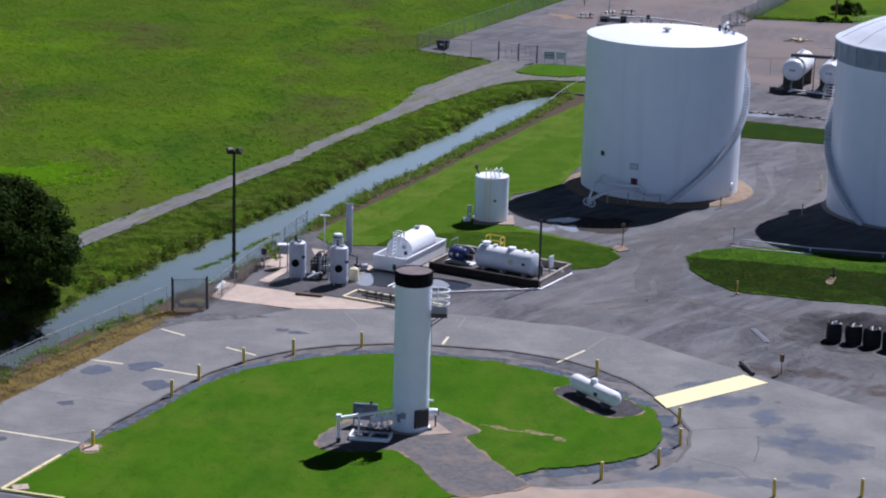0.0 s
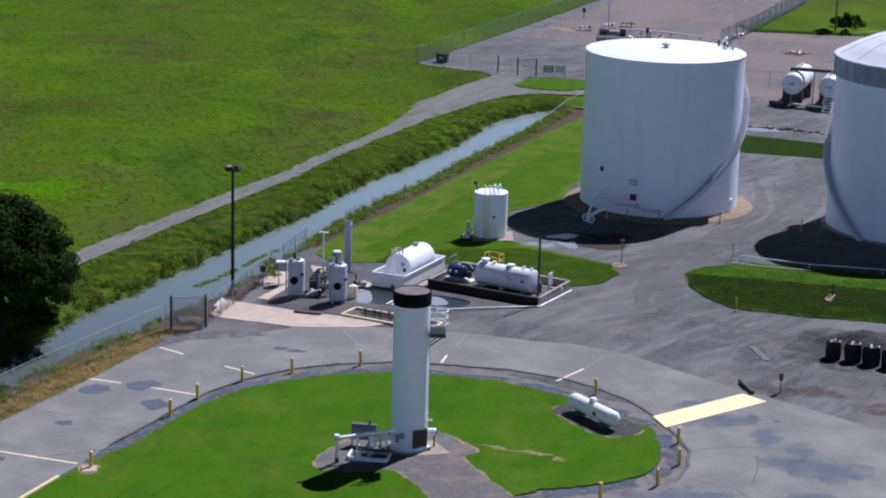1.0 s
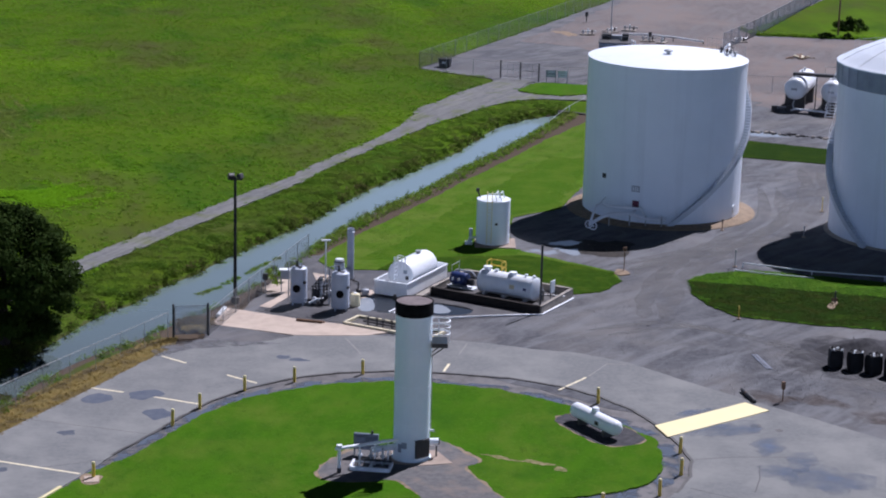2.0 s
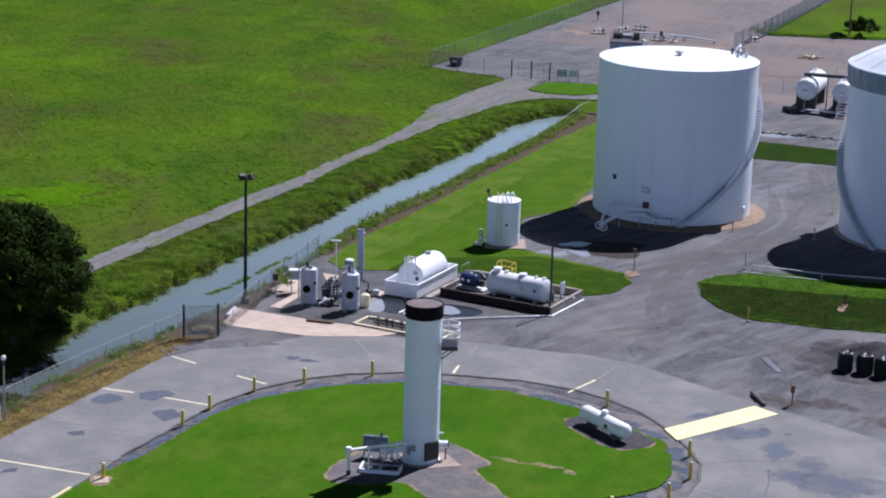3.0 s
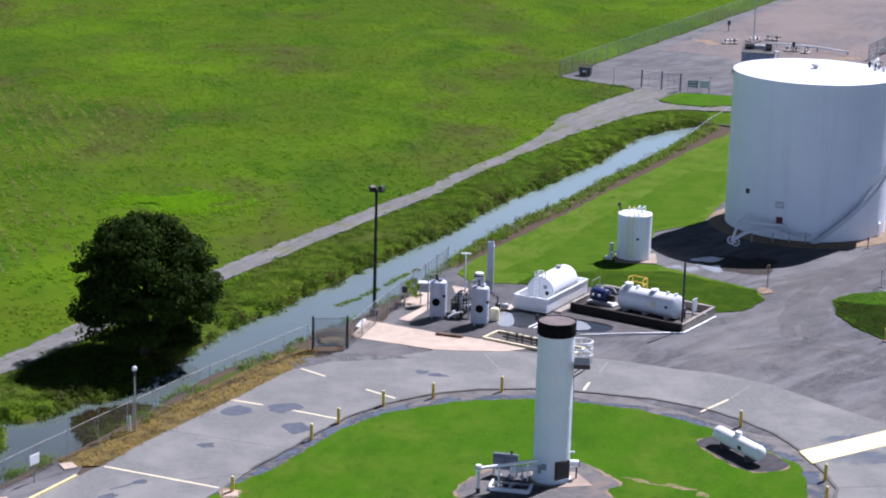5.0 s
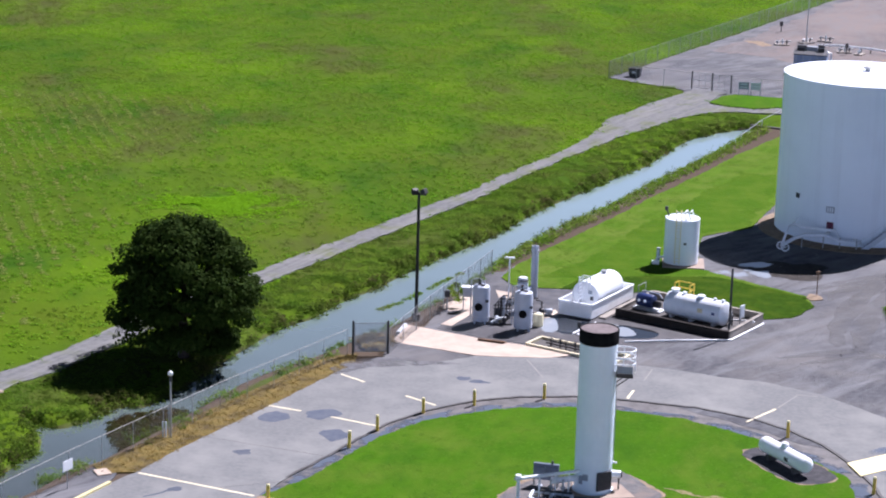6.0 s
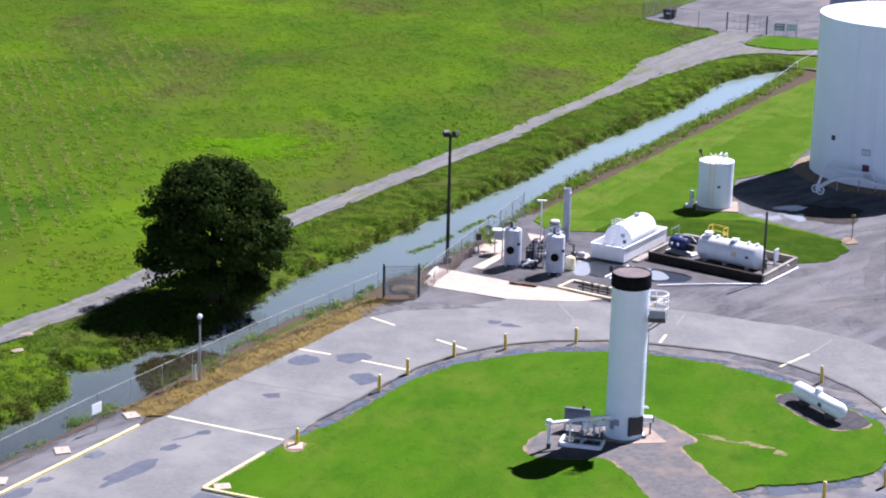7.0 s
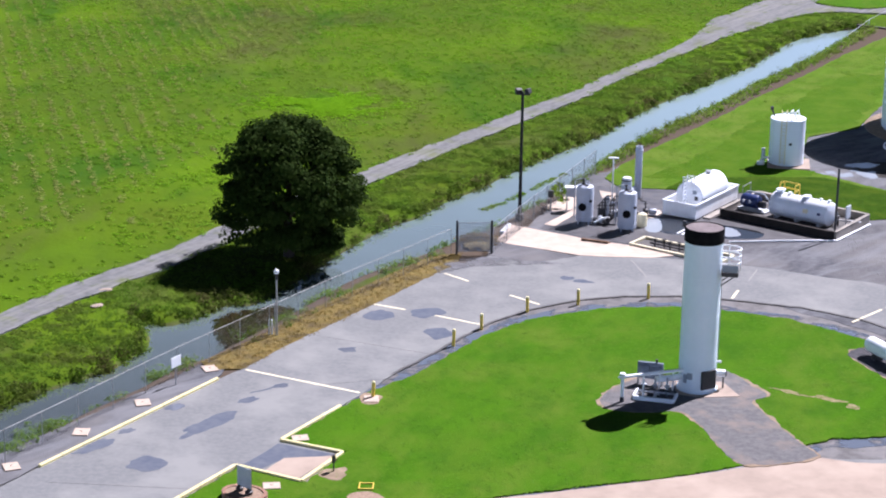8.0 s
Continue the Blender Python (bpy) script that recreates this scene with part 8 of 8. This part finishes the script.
for a, b in (((-17.5, 18.9), (-15.7, 17.5)), ((-21.1, 11.6), (-18.9, 10.9)), ((-16.9, 10.15), (-13.4, 8.75)), ((-12.65, 15.1), (-10.5, 13.5)), ((1.85, 17.1), (2.25, 18.9)), ((9.49, 13.7), (11.5, 16.6)), ((-26.4, -1.65), (-19.1, -4.15)), ((-5.2, 24.4), (-3.9, 20.6)), ((2.9, 21.0), (3.5, 23.8)), ((11.7, 16.9), (13.1, 19.7)), ((13.1, 19.85), (14.5, 19.7))):
    faint = a in ((-5.2, 24.4), (2.9, 21.0), (11.7, 16.9), (13.1, 19.85))
    strip("road_marking", a, b, 0.11 if faint else 0.18, 0.0595, FAINT if faint else YELLOW_LINE, "worn pale yellow line painted on asphalt", "road marking")


TAR = material("old_tar", (0.03045, 0.02871, 0.02784, 1), (0.0609, 0.05655, 0.0522, 1), 0.5, 0.6, bump=0.4)
arc = ragged(RING[:18], 0.3, 0.10, 0.9)[:sum(max(1, int(math.dist(p, q) / 0.3)) for p, q in zip(RING[:17], RING[1:18]))]
outer = [(x * 1.012 + 0.02 * noise.noise((x, y, 2)), (y - 1) * 1.014 + 1) for x, y in arc]
sheet("road_edge", [arc + outer[::-1]], 0.060, TAR, 0.10, "dark broken tar edge of the ring road", "road edge")

CRACKS = [((17.1, 1.0), (19.6, 1.6)), ((19.6, 1.6), (22.8, 1.8)), ((20.9, 0.2), (20.6, -2.0)), ((20.6, -2.0), (20.0, -4.3)), ((16.3, -3.9), (18.9, -5.5)), ((18.9, -5.5), (19.4, -7.1)), ((-24.3, 5.2), (-16.2, 3.0)), ((-32.6, -19.5), (-22.9, -18.9)), ((-21.5, -3.3), (-15.0, -0.4))]
for a, b in CRACKS:
    strip("road_crack", a, b, 0.075 if a[0] > 0 else 0.035, 0.0580, TAR, "thin dark crack in the asphalt", "crack")

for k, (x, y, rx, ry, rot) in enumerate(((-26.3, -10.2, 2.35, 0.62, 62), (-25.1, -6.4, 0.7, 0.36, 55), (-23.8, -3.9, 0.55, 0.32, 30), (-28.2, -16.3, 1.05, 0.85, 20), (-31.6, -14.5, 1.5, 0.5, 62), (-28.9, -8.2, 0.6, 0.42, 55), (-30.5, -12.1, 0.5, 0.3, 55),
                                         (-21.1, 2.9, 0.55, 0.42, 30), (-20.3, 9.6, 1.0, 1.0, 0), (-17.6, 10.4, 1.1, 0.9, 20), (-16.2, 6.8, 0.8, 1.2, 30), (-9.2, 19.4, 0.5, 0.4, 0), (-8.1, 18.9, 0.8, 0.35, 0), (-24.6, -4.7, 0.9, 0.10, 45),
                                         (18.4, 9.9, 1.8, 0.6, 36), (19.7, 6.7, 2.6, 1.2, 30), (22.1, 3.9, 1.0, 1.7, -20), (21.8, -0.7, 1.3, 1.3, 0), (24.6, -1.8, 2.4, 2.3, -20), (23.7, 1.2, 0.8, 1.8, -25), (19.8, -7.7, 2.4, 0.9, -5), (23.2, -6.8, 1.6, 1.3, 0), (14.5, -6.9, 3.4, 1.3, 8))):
    sheet("puddle", [ragged(blob(x, y, rx, ry, rot, 30, 0.30 if x < 10 else 0.42, k * 0.77 + 0.3), 0.15, 0.09 if x < 10 else 0.26, 1.6)], 0.0585 + 0.0011 * (k % 6), DAMP_SHEEN if x > 10 else WET, 0.003, "damp dark patch drying on the asphalt", "puddle")
# Sky reflection on these gravel puddles is put into their pale colour.
for k, (x, y, rx, ry, rot) in enumerate(((12.1, 53.9, 1.3, 0.75, 20), (12.3, 51.2, 0.75, 1.3, 0), (10.6, 50.7, 0.8, 0.6, 0), (9.4, 51.2, 0.45, 0.5, 10), (8.7, 50.6, 0.35, 0.4, 0), (11.3, 52.2, 0.5, 0.25, 0))):
    sheet("puddle", [ragged(blob(x, y, rx, ry, rot, 30, 0.45, k + 40.2), 0.15, 0.28, 1.6)], 0.024, PUDDLE_SHEEN, 0.004, "pale rain puddle on gravel beside the tank", "puddle")
sheet("puddle", [ragged(blob(14.9, 52.8, 3.0, 3.2, 0, 30, 0.35, 51.0), 0.3, 0.4)], 0.016, WET_GRAVEL, 0.003, "damp dark gravel beside the tank", "gravel")
sheet("puddle", [ragged(blob(36.2, 105.4, 3.0, 1.2, -12, 40, 0.4, 61.0), 0.3, 0.4)], 0.026, PUDDLE_SHEEN, 0.004, "rainwater lying along the rubble", "puddle")
sheet("puddle", [ragged([(-18.5, 20.0), (-17.8, 18.8), (-15.7, 20.8), (-13.0, 21.6), (-9.6, 22.6), (-12.0, 23.3), (-15.0, 23.2), (-17.2, 22.2)], 0.2, 0.22, 1.2)], 0.0600, DAMP_FILM, 0.004, "damp stain on the asphalt below the gate", "puddle")
sheet("gravel_verge", [ragged([(-15.1, 27.0), (-8.9, 24.6), (-11.0, 23.0), (-13.2, 22.6), (-15.2, 23.6)], 0.25, 0.2, 1.0)], 0.0655, GRAVEL, 0.05, "broken gravel between road and concrete slab", "verge")

for k, (x, y, rx, ry) in enumerate(((21.7, 7.4, 0.40, 0.42), (23.1, 6.7, 0.22, 0.3))):
    sheet("road_patch", [ragged(blob(x, y, rx, ry, 0, 20, 0.3, 70.4 + k), 0.12, 0.05, 1.5)], 0.0575, TAR, 0.003, "small dark tar patch on the asphalt", "road patch")

# Speed hump, kerbs, slabs.
HUMP = [(15.26, 6.97), (21.64, 12.06), (23.02, 10.51), (15.86, 4.87)]
sheet("speed_hump", [ragged(HUMP, 0.5, 0.02)], 0.095, YELLOW_PALE, 0.05, "broad pale yellow painted hump across the road", "speed hump")


def kerb(points, label):
    t = thing("kerb", pose(0, 0, 0), label, "kerb", "yellow kerbs")
    for p, q in zip(points, points[1:]):
        n = max(1, round(math.dist(p, q) / 1.8))
        for k in range(n):
            a, b = between(p, q, (k + 0.004) / n), between(p, q, (k + 0.996) / n)
            bm = abox(B(), (*a, 0.09), (*b, 0.09), 0.21, 0.22)
            bmesh.ops.bevel(bm, geom=list(bm.edges), offset=0.025, segments=1, affect="EDGES")
            part("kerbstone", bm, YELLOW_KERB, t)


YELLOW_KERB = material("kerb_yellow", (0.66, 0.575, 0.255, 1), (0.60, 0.535, 0.310, 1), 0.5, 0.75, bump=0.2, vary=0.06)
kerb([(-33.55, -17.7), (-27.6, -3.55)], "long pale yellow kerb beside the gravel verge")
kerb([(-19.75, -6.5), (-21.95, -12.0), (-18.35, -13.1), (-19.75, -17.2), (-23.55, -15.8), (-25.3, -20.2), (-27.5, -25.5)], "yellow kerb stepping round the paved bay")
sheet("bay_slab", [ragged([(-21.3, -14.3), (-18.75, -13.5), (-19.95, -16.8), (-21.9, -16.2)], 0.3, 0.06)], 0.075, SANDY, 0.03, "pale sandy concrete floor of the paved bay", "pavement")
sheet("puddle", [ragged([(-22.0, -12.4), (-18.8, -13.3), (-19.2, -14.0), (-21.4, -14.6), (-22.2, -16.0), (-23.2, -15.5)], 0.2, 0.06)], 0.066, WET, 0.008, "dark damp asphalt in the paved bay", "puddle")


def slab(x, y, w, d, rot, label, mat=None, h=0.10):
    t = thing("concrete_slab", pose(x, y, 0.05, 0, 0, rot), label, "slab")
    part("slab", box(B(), -w / 2, w / 2, -d / 2, d / 2, -0.03, h, 0.02), mat or PINK, t)
    part("lifting_eye", tube(B(), [(-0.05, 0, h - 0.01), (-0.05, 0, h + 0.04), (0.05, 0, h + 0.04), (0.05, 0, h - 0.01)], 0.012, 5), DARK_STEEL, t)


end_kerb = thing("kerb", pose(0, 0, 0), "short white concrete kerb closing the slab's end", "kerb")
for k in range(3):
    a, b = between((-14.8, 28.9), (-14.5, 31.1), (k + 0.01) / 3), between((-14.8, 28.9), (-14.5, 31.1), (k + 0.99) / 3)
    bm = abox(B(), (*a, 0.13), (*b, 0.13), 0.28, 0.22)
    bmesh.ops.bevel(bm, geom=list(bm.edges), offset=0.025, segments=1, affect="EDGES")
    part("kerbstone", bm, WHITE_OLD, end_kerb)
PINK = material("pinkish_concrete", (0.47, 0.385, 0.315, 1), (0.40, 0.325, 0.265, 1), 0.4, 0.85, bump=0.3)
for x, y in ((-28.5, -1.9), (-30.85, -7.9), (-32.9, -12.7), (-35.0, -17.9)):
    slab(x, y, 0.85, 1.0, 20 + 14 * math.sin(x * 5), "pale pinkish concrete cover slab on the verge", None, 0.05)
slab(-21.0, -11.55, 0.9, 0.8, 20, "pale concrete slab inside the kerb")
slab(-18.25, -5.15, 0.85, 1.0, 10, "pale concrete slab beside a bollard")
slab(-21.1, -18.05, 0.9, 0.8, 15, "pale concrete slab in the lawn")


def lawn_frame():
    t = thing("valve_cover", pose(-16.32, -17.3, 0.10, 0, 0, 6), "small yellow square frame set in the lawn", "valve cover")
    for x0, x1, y0, y1 in ((-0.38, 0.38, -0.40, -0.34), (-0.38, 0.38, 0.34, 0.40), (-0.38, -0.32, -0.34, 0.34), (0.32, 0.38, -0.34, 0.34)):
        part("frame_bar", box(B(), x0, x1, y0, y1, -0.02, 0.08), YELLOW, t)
    part("lid", box(B(), -0.32, 0.32, -0.34, 0.34, -0.02, 0.02), LAWN, t, "grass-grown lid")


lawn_frame()


def well_ring():
    t = thing("well_ring", pose(-22.1, -19.75, 0.10, 0, 0, -19), "low oval brick ring filled with tan gravel round two valves", "well")
    around = [(1.06 * math.cos(u), 0.78 * math.sin(u)) for u in (2 * math.pi * k / 60 for k in range(60))]
    bm = B()
    bm.faces.new([bm.verts.new((x, y, 0.30 + 0.03 * noise.noise((x * 2, y * 2, 0.0)))) for x, y in around])
    part("gravel_fill", bm, TAN_FILL, t, "tan gravel filling")
    brick = None
    for course in range(3):
        for k in range(26):
            u = 2 * math.pi * (k + 0.5 * (course % 2)) / 26
            x, y = 1.13 * math.cos(u), 0.85 * math.sin(u)
            m = Matrix.Translation((x, y, -0.02 + 0.15 * course)) @ Matrix.Rotation(math.atan2(y / 0.85 ** 2, x / 1.13 ** 2), 4, "Z")
            if brick is None:
                brick = part("brick", box(B(), -0.10, 0.10, -0.115, 0.115, -0.07, 0.07, 0.012), BRICK, t)
                brick.matrix_basis = m
            else:
                b = new("brick", brick.data)
                b.parent, b.matrix_basis = t, m
    for x, y in ((-0.38, 0.15), (0.30, -0.05)):
        bm = tube(B(), [(x, y, 0.2), (x, y, 0.62)], 0.10, 10)
        lathe(bm, [(0.0, 0.0), (0.20, 0.0), (0.20, 0.10), (0.12, 0.14), (0.0, 0.14)], 14, "z", (x, y, 0.36))
        part("valve", bm, DARK_STEEL, t, "dark valve head")


TAN_FILL = material("tan_gravel_fill", (0.30, 0.215, 0.155, 1), (0.20, 0.14, 0.10, 1), 0.15, 0.9, bump=0.6, bump_size=0.05)
BOARD_GREY = material("blue_grey_board", (0.40, 0.45, 0.53, 1), (0.33, 0.38, 0.45, 1), 0.4, 0.5, streaks=0.1)
BRICK = material("brown_brick", (0.30, 0.17, 0.12, 1), (0.24, 0.14, 0.10, 1), 0.2, 0.85, bump=0.3, vary=0.18)
well_ring()
board_sign("well_sign", pose(-22.12, -19.70, 0.1, 0, 0, -33), 0.98, 1.08, 1.12, BOARD_GREY, "plain blue-grey board on two dark posts in the well", 2, DARK_STEEL, 0)
sheet("bare_ground", [ragged(blob(-16.1, -18.75, 0.95, 0.85, 0, 26, 0.12, 8.3), 0.15, 0.08, 1.4)], 0.125, TAN_FILL, 0.05, "round bare gravelly spot in the lawn", "gravel")


def culvert():
    t = thing("culvert_rail", pose(0, 0, 0), "pale pipe handrail over the ditch's culvert", "rail")
    part("rail", tube(B(), [(13.0, 107.5, 0.5), (15.6, 114.5, 1.0), (18.6, 121.5, 1.2)], 0.035, 6), GALV, t)
    for x, y, z in ((13.0, 107.5, 0.5), (15.6, 114.5, 1.0), (18.6, 121.5, 1.2)):
        part("post", tube(B(), [(x, y, -0.9), (x, y, z)], 0.05, 6), WHITE_OLD, t)


culvert()


def far_bush(x, y, s, label):
    g = random.Random(int(x))
    t = thing("bush", pose(x, y, 0), label, "bush")
    part("stems", tube(B(), [(0, 0, -0.1), (0.1, 0, 0.8), (0, 0.1, 1.1 * s)], 0.05, 6), BARK, t)
    verts, faces = [], []
    for c in range(26):
        cx, cy = g.gauss(0, 1.25) * s, g.gauss(0, 0.9) * s
        cz = g.uniform(0.15, 1.0 + 0.7 * math.exp(-(cx / (1.4 * s)) ** 2)) * s
        for _ in range(60):
            d = Vector((g.gauss(0, 1), g.gauss(0, 1), g.gauss(0, 1))).normalized()
            p = Vector((cx, cy, cz)) + d * 0.5 * s
            x_ = d.orthogonal().normalized() * 0.14
            y_ = d.cross(x_)
            i = len(verts)
            verts += [p - x_, p - y_, p + x_, p + y_]
            faces.append((i, i + 1, i + 2, i + 3))
    me = bpy.data.meshes.new("crown")
    me.from_pydata([tuple(v) for v in verts], [], faces)
    me.materials.append(LEAF)
    c = new("crown", me)
    c.parent = t


far_bush(61.8, 190.0, 1.0, "dark green rounded bush in the far field")
far_bush(56.5, 180.8, 0.45, "low dark green bush at the gravel's edge")
far_bush(59.5, 180.4, 0.4, "low dark green bush at the gravel's edge")


# Pale stones on the bank and earth spots in the far compound.
for x, y, rot in ((-38.9, 11.2, 30), (-38.5, 8.0, 50)):
    t_ = thing("stone", pose(x, y, 0.05, 0, 0, rot), "pale flat stone lying in the grass of the bank", "stone")
    bm = B()
    bmesh.ops.create_icosphere(bm, subdivisions=2, radius=1)
    for v in bm.verts:
        v.co = Vector((v.co.x * 0.5, v.co.y * 0.26, v.co.z * 0.12)) * (1 + 0.25 * noise.noise(v.co * 1.7))
    part("block", bm, SANDY, t_, "", 25)
for k, (x, y, rx, ry) in enumerate(((18.6, 178.5, 1.2, 2.6), (37.0, 168.0, 2.6, 1.0), (45.5, 131.0, 0.9, 2.2))):
    sheet("earth_border", [ragged(blob(x, y, rx, ry, 20, seed=80 + k), 0.3, 0.9, 0.9)], 0.026, EARTH, 0.01, "pale pinkish earth patch on the compound's gravel", "earth")


def debris_pile(x, y):
    g = random.Random(77)
    t = thing("debris_pile", pose(x, y, 0.0, 0, 0, 20), "low pile of brown boards and straw on the compound's gravel", "debris pile")
    for k in range(16):
        u, v, a = g.gauss(0, 0.8), g.gauss(0, 0.6), g.uniform(0, 3.1)
        w, z = g.uniform(0.5, 1.1), 0.05 + 0.45 * math.exp(-u * u - v * v) * g.uniform(0.3, 1.0)
        p, q = Vector((u - w * math.cos(a), v - w * math.sin(a), z * 0.6)), Vector((u + w * math.cos(a), v + w * math.sin(a), z + g.uniform(0, 0.25)))
        part("board", abox(B(), p, q, g.uniform(0.12, 0.3), 0.05), (WOOD, TAN, WOOD, EARTH)[k % 4], t)


debris_pile(49.4, 160.6)


def headwall():
    t = thing("culvert_headwall", pose(16.2, 115.2, 0.0, 0, 0, -25), "dark concrete culvert headwall at the ditch's end", "headwall")
    part("wall", box(B(), -2.0, 2.4, 0.0, 0.35, -1.2, 0.12, 0.03), CONCRETE_DARK, t)
    part("pipe_mouth", lathe(B(), [(0.32, -0.25), (0.40, -0.25), (0.40, 0.02), (0.0, 0.02), (0.0, 0.0), (0.32, 0.0)], 20, "y", (-0.4, -0.05, -0.45)), SOOT, t, "black round culvert mouth")


headwall()


# ======== wheel tracks in the gravel ========
PACKED = thin_film(material("packed_gravel", (0.172, 0.170, 0.170, 1), (0.142, 0.142, 0.146, 1), 1.6, 0.95, bump=0.5, bump_size=0.12, relief=0.03), 2.2, 0.30, 0.85)


def wheel_track(points, width, seed):
    """A worn band along a smooth line."""
    line = []
    for i in range(len(points) - 1):
        p0, p1, p2, p3 = (Vector(points[max(0, min(len(points) - 1, i + k))]) for k in (-1, 0, 1, 2))
        for s in range(8):
            u = s / 8
            line.append(0.5 * (2 * p1 + (p2 - p0) * u + (2 * p0 - 5 * p1 + 4 * p2 - p3) * u * u + (3 * p1 - p0 - 3 * p2 + p3) * u ** 3))
    near, far = [], []
    for i, p in enumerate(line):
        d = line[min(i + 1, len(line) - 1)] - line[max(i - 1, 0)]
        n = Vector((-d.y, d.x)).normalized()
        w = width * (0.5 + 0.35 * noise.noise((i * 0.31, seed, 0.0))) * min(1, 0.15 + i / 5, 0.15 + (len(line) - 1 - i) / 5)
        near.append(tuple(p + n * w))
        far.append(tuple(p - n * w))
    sheet("wheel_track", [ragged(near + far[::-1], 0.3, 0.07, 1.5, seed)], 0.0165 + 0.0011 * seed, PACKED, 0.004, "pale wheel track packed into the gravel", "track")


LANES = [[(17.6, 31.0), (18.4, 37.5), (22.0, 48.5), (26.5, 53.5), (31.0, 60.0), (35.0, 69.0), (37.6, 78.0), (38.4, 88.0)],
         [(13.0, 27.5), (18.5, 30.0), (22.5, 28.5), (27.0, 24.5), (32.0, 15.0), (40.0, 8.0)],
         [(16.0, 46.5), (19.6, 49.0), (24.5, 53.5), (29.5, 59.0)],
         [(18.0, 43.4), (20.0, 47.8), (26.0, 55.5), (31.5, 66.0), (33.0, 80.0)]]
for k, lane in enumerate(LANES):
    for m, off in enumerate((-0.95, 0.95)):
        wheel_track([(x + off * 0.85, y - off * 0.5) for x, y in lane], (1.6, 0.9, 1.2, 1.3)[k], 2 * k + m)


BROWN_GRAVEL = thin_film(material("brown_gravel", (0.125, 0.098, 0.085, 1), (0.080, 0.066, 0.060, 1), 0.6, 0.95, bump=0.7, bump_size=0.1, relief=0.05), 1.2, 0.16, 0.75, 0.6)
for k, (x, y, rx, ry, rot) in enumerate(((23.2, 13.4, 1.9, 1.3, -40), (26.6, 13.0, 2.8, 1.1, -35), (30.5, 9.4, 3.0, 1.3, -30))):
    sheet("bare_ground", [ragged(blob(x, y, rx, ry, rot, 30, 0.35, 90.3 + k), 0.3, 0.3, 0.9)], 0.0275 + 0.001 * k, BROWN_GRAVEL, 0.004, "brownish scuffed ground in the gravel yard", "gravel")


COAL_GRAVEL = thin_film(material("fine_dark_gravel", (0.060, 0.060, 0.068, 1), (0.042, 0.042, 0.048, 1), 0.5, 0.95, bump=0.7, bump_size=0.1, relief=0.05), 1.4, 0.05, 0.70, 0.6)
sheet("bare_ground", [ragged(blob(31.6, 22.6, 6.5, 5.0, -20, 36, 0.3, 95.1), 0.3, 0.3, 0.9)], 0.031, COAL_GRAVEL, 0.004, "dark spilt gravel round the heap and the bags", "gravel")


# ======== loose stones of the yard ========
def loose_stones():
    g = np.random.default_rng(41)
    n = 70000
    x, y = g.uniform(9, 62, n), 12 + 92 * g.uniform(0, 1, n) ** 1.4
    ok = (to_outline(x, y, YARD) < -0.3) & (to_outline(x, y, ROAD) > 0.1) & (to_outline(x, y, EAST) > 0.1) & (to_outline(x, y, MIDDLE) > 0.1) & (to_outline(x, y, NORTH) > 0.1)
    # Wheels sweep the lanes clean and leave the stones between them.
    u = (x * math.cos(0.62) - y * math.sin(0.62)) / 2.2
    ok &= patchy(u, 0.18 * y, 1.0, 3.0) + 0.5 * patchy(x, y, 2.5, 9.0) + g.uniform(-0.45, 0.45, n) > 0.12
    x, y = x[ok], y[ok]
    n = len(x)
    r = 0.012 + 0.032 * g.uniform(0, 1, n) ** 3
    turn = g.uniform(0, 6.28, n)
    ring = np.stack([np.cos(turn[:, None] + np.arange(4) * 1.571), np.sin(turn[:, None] + np.arange(4) * 1.571)], -1) * (r[:, None] * g.uniform(0.7, 1.3, (n, 4)))[..., None]
    low = np.dstack([x[:, None] + ring[..., 0], y[:, None] + ring[..., 1], np.full((n, 4), 0.018)])
    top = np.dstack([x[:, None] + ring[..., 0] * 0.5, y[:, None] + ring[..., 1] * 0.5, 0.018 + (r[:, None] * g.uniform(0.6, 1.1, (n, 4)))])
    co = np.concatenate([low, top], 1).reshape(-1, 3)
    base = np.arange(n)[:, None, None] * 8
    faces = (base + np.array([(4, 5, 6, 7), (0, 1, 5, 4), (1, 2, 6, 5), (2, 3, 7, 6), (3, 0, 4, 7)])[None]).reshape(-1, 4)
    me = bpy.data.meshes.new("loose_stones")
    me.from_pydata(co.tolist(), [], faces.tolist())
    me.materials.append(foliage("loose_stone", (0.120, 0.119, 0.125, 1), (0.270, 0.265, 0.265, 1), (0.180, 0.168, 0.155, 1), 3.0, 0.0))
    tagged(new("loose_stones", me), "loose grey stones scattered over the gravel yard", "stones", kind="stuff")


loose_stones()
